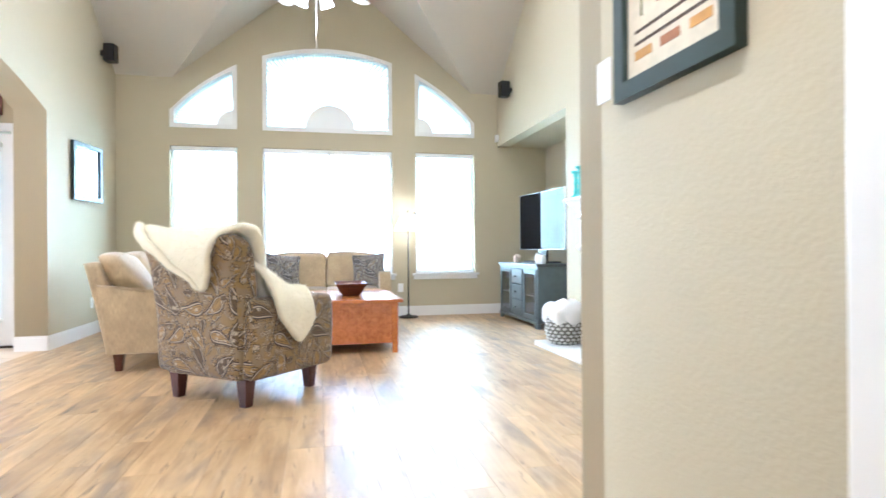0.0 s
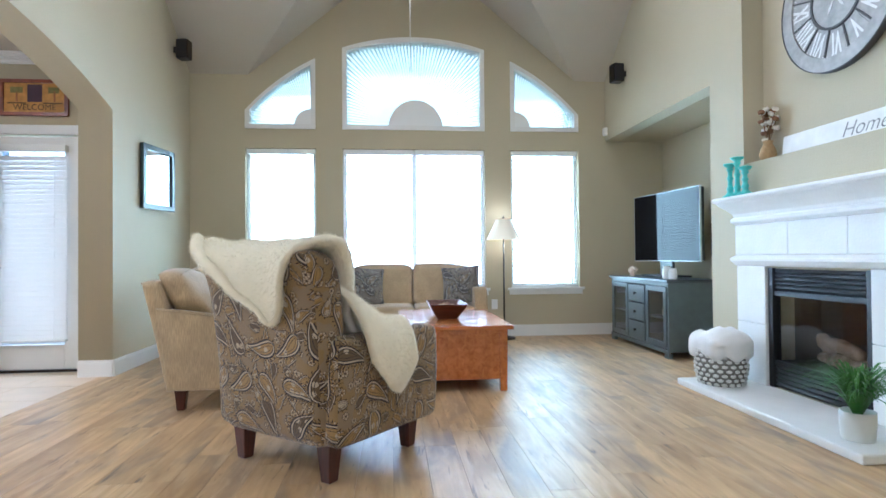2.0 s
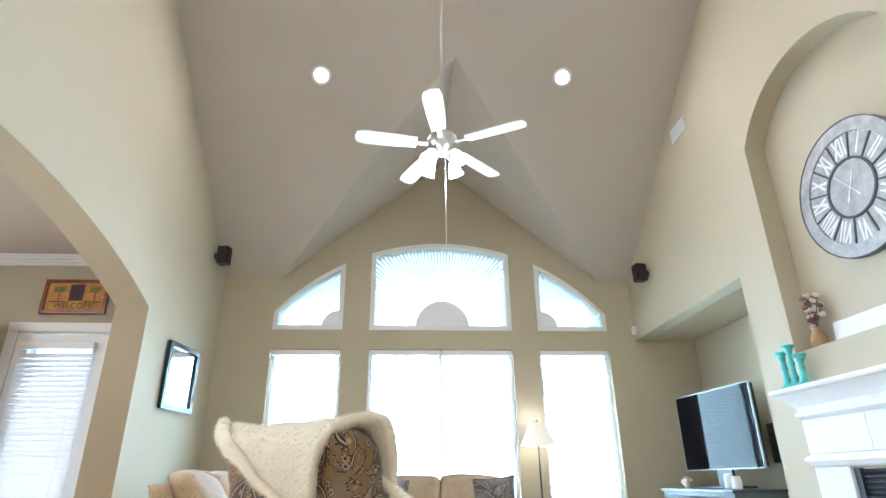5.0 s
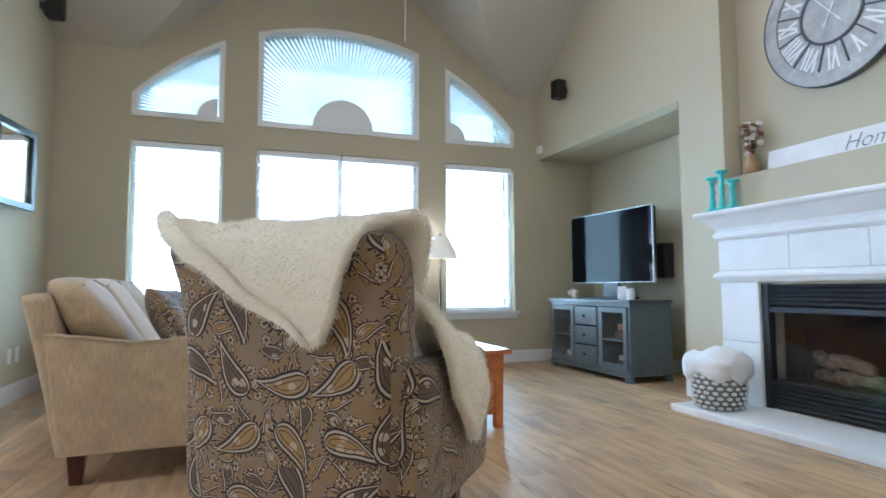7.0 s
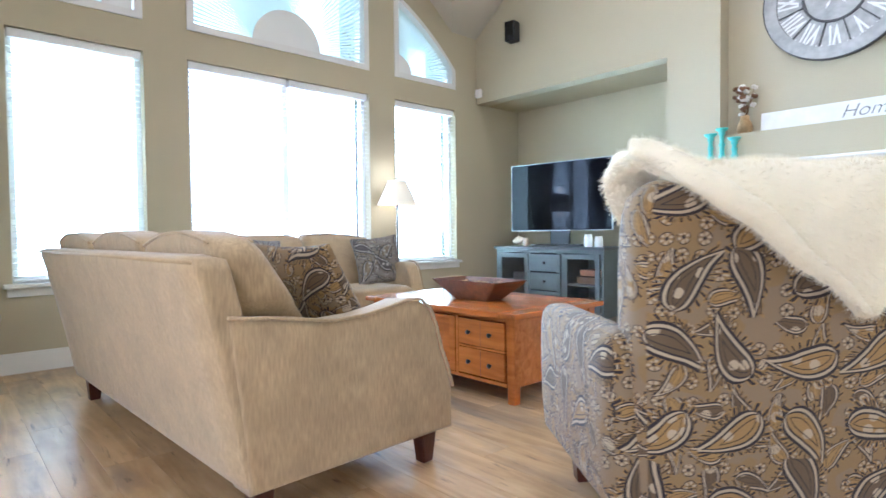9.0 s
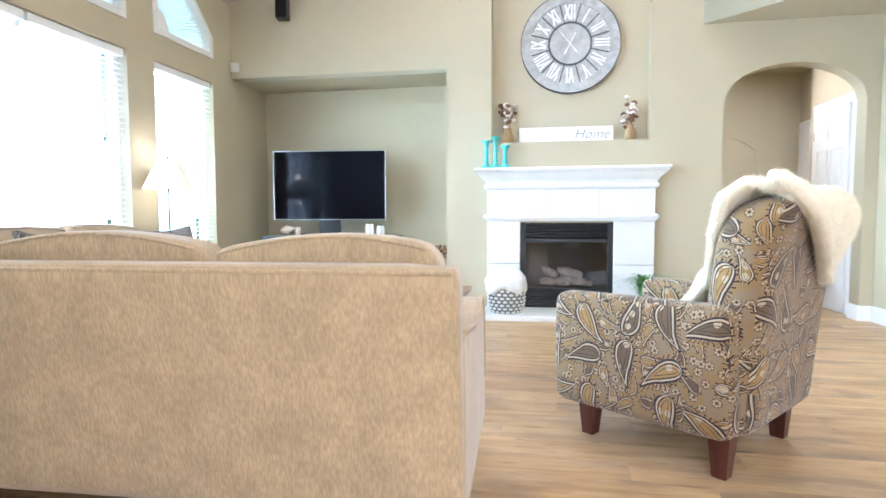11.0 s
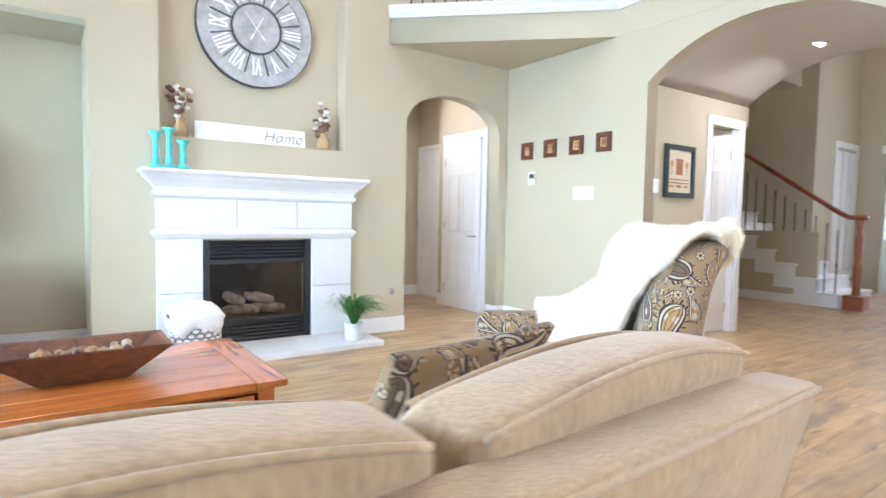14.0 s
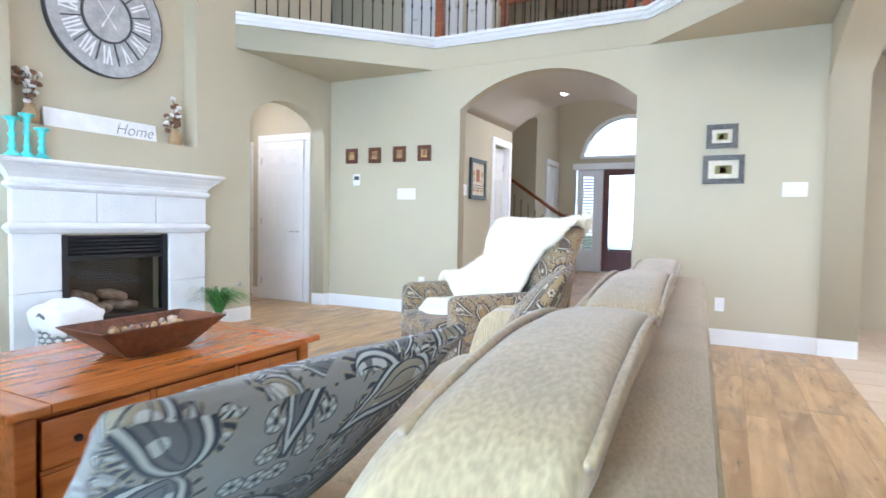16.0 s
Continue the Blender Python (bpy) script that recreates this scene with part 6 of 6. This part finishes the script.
def panel_door(name, m, w, h, label, hinge_left=True):
    """White six-panel door; local x across, z up, face at +y."""
    d = structure(thing(name, m, label, "door"), "", "")
    box("leaf", (0.002, -0.036, 0.008), (w - 0.002, 0, h), M_DOORW, d, 0.002)
    cols = ((0.13 * w, 0.46 * w), (0.54 * w, 0.87 * w))
    for z0, z1 in ((0.10 * h, 0.385 * h), (0.46 * h, 0.80 * h), (0.845 * h, 0.955 * h)):
        for x0, x1 in cols:
            for q0, q1, r0, r1 in ((x0, x1, z0, z0 + 0.012), (x0, x1, z1 - 0.012, z1), (x0, x0 + 0.012, z0 + 0.012, z1 - 0.012), (x1 - 0.012, x1, z0 + 0.012, z1 - 0.012)):
                box("panel_molding", (q0, 0.0002, r0), (q1, 0.007, r1), M_DOORW, d, 0.003, seg=1)
            box("panel", (x0 + 0.03, 0.0002, z0 + 0.03), (x1 - 0.03, 0.006, z1 - 0.03), M_DOORW, d, 0.005, seg=1)
    kx = w - 0.07 if hinge_left else 0.07
    hd = tube("door_handle", [(kx, 0, 0.44 * h), (kx, 0.045, 0.44 * h), (kx + (-0.10 if hinge_left else 0.10), 0.05, 0.44 * h)], 0.009, M_STEEL, d, 8)
    hx = 0.006 if hinge_left else w - 0.006
    for z in (0.12 * h, 0.5 * h, 0.88 * h):
        box("hinge", (hx - 0.008, -0.002, z - 0.045), (hx + 0.008, 0.006, z + 0.045), M_STEEL, d)
    return d


# hall doors face the camera through the arch
panel_door("door_1", pose(4.22, 2.84, 0), 0.70, 2.03, "white six-panel hall door, closed", False)
casing(pose(4.22, 2.80, 0), 0.70, 2.04)
panel_door("door_2", pose(5.21, 2.58, 0), 0.72, 2.03, "white six-panel hall door, closed", False)
casing(pose(5.21, 2.54, 0), 0.72, 2.04, 0.06)
# door in the passage, ajar into the room behind
casing(pose(PX1, 1.25, 0, 0, 0, 90), 0.50, 2.03)
panel_door("door_3", pose(PX1 + 0.06, 1.274, 0, 0, 0, 80), 0.455, 2.02, "white panel door standing ajar", True)
for y0, y1 in ((1.252, 1.267), (1.733, 1.748)):
    structure(box("trim", (PX1 + 0.001, y0, 0), (PX1 + W, y1, 2.03), M_TRIM), "white door jamb", "trim")
# arched niche in the hall wall
nc = structure(thing("hall_niche", Matrix.Identity(4), "arched niche with a white ledge in the hall wall", "niche"), "", "")
sheet("niche_back", [segment(3.05, 1.0, 3.85, 1.75, 0.18)], "x", 5.985, 5.999, M_WALL, nc)
sheet("niche_edge", [segment(3.01, 0.96, 3.89, 1.76, 0.19), segment(3.05, 1.0, 3.85, 1.75, 0.18)], "x", 5.97, 5.999, M_WALL, nc)
box("ledge", (5.93, 2.98, 0.93), (5.999, 3.92, 0.985), M_TRIM, nc, 0.006)

# patio door
pd = structure(thing("patio_door", pose(-2.44, KY, 0), "white patio door with a full glass light and blind, closed", "door"), "", "")
PW, PH = 0.79, 2.10
for a, b in (((0.004, 0.0, 0.02), (0.12, 0.045, PH)), ((PW - 0.12, 0.0, 0.02), (PW - 0.004, 0.045, PH)), ((0.12, 0.0, 0.02), (PW - 0.12, 0.045, 0.24)), ((0.12, 0.0, PH - 0.13), (PW - 0.12, 0.045, PH))):
    box("door_stile", a, b, M_DOORW, pd, 0.003)
g = box("pane", (0.12, 0.02, 0.24), (PW - 0.12, 0.026, PH - 0.13), M_PANE, pd)
g.visible_shadow = False
box("threshold", (-0.01, -0.03, 0.0), (PW + 0.01, 0.06, 0.02), M_IRON, pd)
tube("door_handle", [(0.06, 0.0, 0.93), (0.06, -0.05, 0.93), (0.17, -0.055, 0.93)], 0.010, M_STEEL, pd, 8)
lathe_o = tube("deadbolt", [(0.06, 0.0, 1.06), (0.06, -0.02, 1.06)], 0.028, M_STEEL, pd, 16)
for z in (0.25, 1.05, 1.85):
    box("hinge", (PW - 0.004, -0.004, z - 0.05), (PW + 0.010, 0.006, z + 0.05), M_STEEL, pd)
casing(pose(-1.65, KY, 0, 0, 0, 180), PW, 2.12)
blind(-2.36, -1.73, 0.27, 2.02, KY - 0.035, 64, "white slatted blind, nearly closed, on the patio door")

# frame of the added, unseen window round the west fill panel
bw = structure(thing("window", Matrix.Identity(4), "wide white breakfast room window, unseen, added for its fill light", "window"), "", "")
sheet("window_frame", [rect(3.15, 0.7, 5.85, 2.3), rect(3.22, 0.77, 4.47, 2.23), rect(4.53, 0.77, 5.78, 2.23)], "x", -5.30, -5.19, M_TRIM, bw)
# dark hutch in the breakfast room
hu = thing("hutch", pose(-3.05, 6.6, 0), "tall dark brown wooden hutch in the breakfast room", "cabinet")
box("hutch_body", (-0.5, -0.25, 0.08), (0.45, 0.25, 2.25), M_DOORWOOD, hu, 0.006)
box("hutch_crown", (-0.56, -0.31, 2.25), (0.51, 0.31, 2.33), M_DOORWOOD, hu, 0.02)
box("hutch_plinth", (-0.52, -0.27, 0.0), (0.47, 0.27, 0.08), M_DOORWOOD, hu, 0.006)
for x0, x1 in ((-0.48, -0.03), (0.0, 0.43)):
    box("hutch_door", (x0, -0.275, 0.12), (x1, -0.255, 0.9), M_DOORWOOD, hu, 0.006)
    box("hutch_door", (x0, -0.275, 0.98), (x1, -0.255, 2.2), M_DOORWOOD, hu, 0.006)

# ---- landing trim and railing ----
edge = [(XR - 0.002, 4.25), (2.43, YF + 0.004), (0.185, YF + 0.004), (XL + 0.002, 4.20)]
for a, b in zip(edge, edge[1:]):
    A, B = Vector((*a, 0)), Vector((*b, 0))
    d = (B - A).normalized()
    n = Vector((-d.y, d.x, 0))
    if n.y < 0:
        n = -n
    bm = bmesh.new()
    for o0, o1, z0, z1 in ((0.0, 0.02, 2.955, 2.985), (0.0, 0.035, 2.985, 3.03), (-0.12, 0.055, 3.03, 3.06)):
        vs = [A + n * o0, B + n * o0, B + n * o1, A + n * o1]
        lo = [bm.verts.new((v.x, v.y, z0)) for v in vs]
        hi = [bm.verts.new((v.x, v.y, z1)) for v in vs]
        bm.faces.new(lo[::-1])
        bm.faces.new(hi)
        for i in range(4):
            bm.faces.new((lo[i], lo[(i + 1) % 4], hi[(i + 1) % 4], hi[i]))
    bmesh.ops.recalc_face_normals(bm, faces=bm.faces[:])
    structure(part("trim", bm, M_TRIM), "white moulded ledge along the upper landing", "trim")


def railing(pts, z, label, posts=()):
    r = thing("railing", Matrix.Identity(4), label, "railing", "landing railings")
    mesh = None
    for a, b in zip(pts, pts[1:]):
        A, B = Vector((*a, z)), Vector((*b, z))
        L_ = (B - A).length
        n = int(L_ / 0.105)
        for i in range(1, n):
            p = A.lerp(B, i / n)
            if mesh is None:
                o = tube("baluster", [(0, 0, 0), (0, 0, 0.30), (0, 0, 0.33), (0, 0, 0.36), (0, 0, 0.88)], [0.007, 0.007, 0.014, 0.007, 0.007], M_IRON, r, 6)
                mesh = o.data
            else:
                o = new("baluster", mesh)
                o.parent = r
            o.location = p
        t = bmesh.new()
        add_box(t, (0, -0.03, 0.88), (L_, 0.03, 0.94), 0.012)
        t.transform(Matrix.Translation(A) @ Matrix.Rotation(math.atan2(B.y - A.y, B.x - A.x), 4, "Z"))
        part("handrail", t, M_RAIL, r)
    for x, y in posts:
        box("newel_post", (x - 0.045, y - 0.045, z), (x + 0.045, y + 0.045, z + 1.05), M_RAIL, r, 0.006)
    return r


railing([(XR, 4.14), (2.40, YF - 0.06), (0.22, YF - 0.06), (XL, 4.08)], 3.061, "dark iron balusters with an oak handrail on the landing", ((2.40, YF - 0.06), (0.22, YF - 0.06)))
railing([(2.28, 1.25), (1.2, 1.25), (-0.4, 1.25)], ZD - 0.004, "oak and iron railing at the stair well", ((2.2, 1.25), (0.6, 1.25)))
panel_door("door_4", pose(2.95, 1.18, ZD), 0.76, 2.03, "white six-panel upstairs door, closed", True)
casing(pose(2.95, 1.14, ZD), 0.76, 2.04)
panel_door("door_5", pose(2.42, 1.18, ZD), 0.36, 2.03, "narrow white upstairs door, closed", True)

# ---- stairs ----
st = thing("staircase", pose(0, 0, 0), "white-sided staircase with oak newel and iron balusters", "staircase")
SY0, SY1, SX0 = -2.72, -1.60, 2.18
for i in range(9):
    x0 = SX0 + 0.27 * i
    box("riser", (x0, SY0, 0.185 * i), (x0 + 0.02, SY1, 0.185 * (i + 1) - 0.03), M_TRIM, st)
    box("tread", (x0 - 0.03, SY0, 0.185 * (i + 1) - 0.03), (x0 + 0.27, SY1 + 0.02, 0.185 * (i + 1)), M_TRIM, st, 0.006)
    box("stringer", (x0 + 0.0, SY1 - 0.002, max(0, 0.185 * i - 0.16)), (x0 + 0.27, SY1 + 0.012, 0.185 * (i + 1) - 0.03), M_TRIM, st)
    for k in range(2):
        bx = x0 + 0.06 + 0.135 * k
        zb = 0.185 * (i + 1)
        o = tube("baluster", [(bx, SY1 - 0.05, zb), (bx, SY1 - 0.05, zb + 0.34), (bx, SY1 - 0.05, zb + 0.37), (bx, SY1 - 0.05, zb + 0.40), (bx, SY1 - 0.05, zb + 0.85 + 0.09 * k)], [0.008, 0.008, 0.018, 0.008, 0.008], M_IRON, st, 6)
box("wall_below", (SX0 + 0.27, SY1 - 0.06, 0.0), (SX0 + 2.6, SY1 - 0.004, 1.0), M_WALL, st)
box("wall_below", (SX0 + 1.35, SY1 - 0.06, 1.0), (SX0 + 2.6, SY1 - 0.004, 1.2), M_WALL, st)
box("skirting", (SX0 + 0.1, SY1, 0.0), (SX0 + 2.6, SY1 + 0.014, 0.12), M_TRIM, st)
tube("handrail", [(1.92, SY1 - 0.05, 1.20), (2.12, SY1 - 0.05, 1.20), (2.25, SY1 - 0.05, 1.27), (2.25 + 2.2, SY1 - 0.05, 1.27 + 2.2 * 0.685)], 0.032, M_RAIL, st, 10)
lathe("newel_post", [(0.075, 0), (0.075, 0.16), (0.05, 0.20), (0.042, 0.30), (0.055, 0.55), (0.035, 0.62), (0.045, 0.68), (0.045, 0.95), (0.03, 1.0), (0.05, 1.17)], M_RAIL, st, 20, (2.0, SY1 - 0.05, 0))
box("newel_foot", (1.88, SY1 - 0.17, 0.0), (2.12, SY1 + 0.07, 0.19), M_RAIL, st, 0.01)

# ---- front door ----
fd = structure(thing("front_door", pose(0, 0, 0), "dark mahogany front door with a large glass light", "door"), "", "")
M_OBSCURE = glass("obscure_glass", (1, 1, 1), 0.25)
DX0, DX1 = 1.06, 1.98
for a, b in (((DX0, FY - 0.09, 0.02), (DX0 + 0.13, FY - 0.045, 2.28)), ((DX1 - 0.13, FY - 0.09, 0.02), (DX1, FY - 0.045, 2.28)), ((DX0 + 0.13, FY - 0.09, 0.02), (DX1 - 0.13, FY - 0.045, 0.52)), ((DX0 + 0.13, FY - 0.09, 2.15), (DX1 - 0.13, FY - 0.045, 2.28))):
    box("door_stile", a, b, M_DOORWOOD, fd, 0.004)
box("panel", (DX0 + 0.17, FY - 0.046, 0.12), (DX1 - 0.17, FY - 0.03, 0.44), M_DOORWOOD, fd, 0.01)
g = box("pane", (DX0 + 0.13, FY - 0.07, 0.52), (DX1 - 0.13, FY - 0.062, 2.15), M_OBSCURE, fd)
g.visible_shadow = False
for x0, x1 in ((2.06, 2.56), (0.48, 0.98)):
    sl = structure(thing("window", Matrix.Identity(4), "white shuttered sidelight beside the front door", "window"), "", "")
    box("panel", (x0, FY - 0.09, 0.0), (x1, FY - 0.03, 0.42), M_TRIM, sl, 0.004)
    for a, b in (((x0, 0.42), (x0 + 0.14, 2.28)), ((x1 - 0.14, 0.42), (x1, 2.28)), ((x0 + 0.14, 0.42), (x1 - 0.14, 0.5)), ((x0 + 0.14, 2.12), (x1 - 0.14, 2.28))):
        box("shutter_frame", (a[0], FY - 0.08, a[1]), (b[0], FY - 0.03, b[1]), M_TRIM, sl, 0.003)
    for k in range(24):
        t = add_box(bmesh.new(), (x0 + 0.14, -0.028, -0.003), (x1 - 0.14, 0.028, 0.003))
        t.transform(pose(0, FY - 0.055, 0.535 + 0.0665 * k, 42, 0, 0))
        part("louver", t, M_TRIM, sl)
for x in (1.98, 0.98):
    structure(box("trim", (x + 0.002, FY - 0.10, 0), (x + 0.078, FY + 0.012, 2.28), M_TRIM), "white door post", "trim")
structure(box("trim", (0.40, FY - 0.10, 2.282), (2.66, FY + 0.015, 2.42), M_TRIM, None, 0.006), "white head trim over the front door", "trim")
tw = structure(thing("window", Matrix.Identity(4), "arched transom window above the front door", "window"), "", "")
sheet("window_frame", [segment(0.5, 2.52, 2.5, 2.6, 0.85), segment(0.58, 2.58, 2.42, 2.62, 0.76)], "y", FY - 0.12, FY + 0.015, M_TRIM, tw)
g = sheet("pane", [segment(0.58, 2.58, 2.42, 2.62, 0.76)], "y", FY - 0.09, FY - 0.085, M_PANE, tw)
g.visible_shadow = False

# tall window in the foyer's side wall: slats below, and white slats above in place of bright panes
sw = structure(thing("window", pose(3.0, -3.42, 0, 0, 0, 90), "tall white cased foyer window, slatted throughout in place of bright upper panes", "window"), "", "")
for a, b in (((-0.95, 0.0, 0.25), (-0.86, 0.03, 2.45)), ((-0.09, 0.0, 0.25), (0.0, 0.03, 2.45)), ((-0.86, 0.0, 2.35), (-0.09, 0.03, 2.45)), ((-0.86, 0.0, 0.25), (-0.09, 0.04, 0.34))):
    box("casing", a, b, M_TRIM, sw, 0.005)
for x in (-0.60, -0.345):
    box("muntin", (x - 0.012, 0.006, 0.34), (x + 0.012, 0.022, 2.35), M_TRIM, sw, 0.002)
for k in range(40):
    t = add_box(bmesh.new(), (-0.858, -0.003, -0.024), (-0.092, 0.003, 0.024))
    t.transform(pose(0, 0.004, 0.37 + 0.049 * k, 14, 0, 0))
    part("slat", t, M_BLIND, sw)

# ---- outdoors ----
M_GRASS = mat("lawn", (0.09, 0.16, 0.04), 0.9, vary=0.3, scale=3)
M_PATIO = mat("patio_concrete", (0.45, 0.44, 0.42), 0.85, vary=0.1)
structure(box("ground", (-200, -200, -0.6), (200, 200, -0.25), M_GRASS), "green lawn around the house", "ground")
structure(box("patio", (-6, YB + 0.3, -0.25), (6, YB + 4, -0.10), M_PATIO), "pale concrete patio", "pavement")
M_TREELEAF = mat("tree_leaf", (0.10, 0.20, 0.04), 0.6, vary=0.5, scale=4)
M_TRUNK = mat("tree_bark", (0.12, 0.09, 0.06), 0.9, vary=0.3, scale=8)


def tree(x, y, h, seed):
    rg = random.Random(seed)
    tr = thing("tree", pose(x, y, -0.25), "leafy green garden tree beyond the windows", "tree", "garden trees")
    tube("trunk", [(0, 0, 0), (0.05, 0.05, h * 0.3), (0.1, -0.05, h * 0.6), (0.0, 0.0, h * 0.9)], [0.14, 0.12, 0.08, 0.03], M_TRUNK, tr, 8)
    verts, faces = [], []
    blobs = [(rg.gauss(0, h * 0.2), rg.gauss(0, h * 0.2), h * rg.uniform(0.35, 1.0), h * rg.uniform(0.08, 0.16)) for _ in range(22)]
    for _ in range(4200):
        bx, by, bz, br = rg.choice(blobs)
        p = Vector((bx + rg.gauss(0, br), by + rg.gauss(0, br), bz + rg.gauss(0, br * 0.8)))
        d = Vector((rg.gauss(0, 1), rg.gauss(0, 1), rg.gauss(-0.3, 0.6))).normalized()
        s = d.cross(Vector((rg.gauss(0, 1), rg.gauss(0, 1), 1))).normalized()
        q = rg.uniform(0.05, 0.11)
        k = len(verts)
        verts += [tuple(p), tuple(p + d * q + s * q * 0.35), tuple(p + d * q * 2), tuple(p + d * q - s * q * 0.35)]
        faces.append((k, k + 1, k + 2, k + 3))
    me = bpy.data.meshes.new("crown")
    me.from_pydata(verts, [], faces)
    me.materials.append(M_TREELEAF)
    o = new("crown", me)
    o.parent = tr


for x, y, h, s in ((6.5, 17.0, 5.5, 1), (1.2, 22, 6.0, 2), (-5.0, 19, 5.5, 3), (10, 21, 7, 4), (-11, 16, 6, 5)):
    tree(x, y, h, s)

# ---- floor planks and tiles ----
rg = random.Random(21)
PWD, PLN = 0.165, 1.22
cache = {}


def plank_mesh(w, l):
    key = (round(w, 3), round(l, 2))
    if key not in cache:
        t = add_box(bmesh.new(), (-w / 2 + 0.0005, -l / 2 + 0.0005, -0.011), (w / 2 - 0.0005, l / 2 - 0.0005, 0.0), 0.0006, 1)
        me = bpy.data.meshes.new("plank")
        t.to_mesh(me)
        t.free()
        me.materials.append(M_PLANK)
        cache[key] = me
    return cache[key]


x = XL - 0.1
rest = bmesh.new()
col = 0
while x < 4.62:
    y = -4.4 - rg.uniform(0, PLN)
    while y < YB:
        l = PLN
        y0, y1 = max(y, -4.4), min(y + l, YB)
        if y1 - y0 > 0.05:
            l = round(y1 - y0, 2)
            if 2.3 < (y0 + y1) / 2 and x < 3.9:
                o = new("plank", plank_mesh(PWD, l))
                o.parent = floor
                o.location = (x + PWD / 2, (y0 + y1) / 2, 0)
            else:
                add_box(rest, (x + 0.0008, y0 + 0.0008, -0.011), (x + PWD - 0.0008, y1 - 0.0008, 0.0))
        y += PLN
    x += PWD
    col += 1
while x < 6.1:
    for y0 in (1.2, 2.4, 3.6):
        add_box(rest, (x + 0.0008, y0, -0.011), (x + PWD - 0.0008, y0 + 1.198, 0.0))
    x += PWD
tagged(part("plank_field", rest, M_PLANK, floor), "", "", "", "stuff")
tme = None
for i in range(9):
    for j in range(15):
        x1, y0 = XL - 0.1 - 0.45 * i, 0.95 + 0.45 * j
        if x1 - 0.45 < -5.2 or y0 > KY - 0.05:
            continue
        if tme is None:
            t = add_box(bmesh.new(), (-0.222, -0.222, -0.011), (0.222, 0.222, 0.0), 0.002, 1)
            tme = bpy.data.meshes.new("tile")
            t.to_mesh(tme)
            t.free()
            tme.materials.append(M_TILE)
        o = new("tile", tme)
        o.parent = tile_floor
        o.location = (x1 - 0.225, y0 + 0.225, 0)
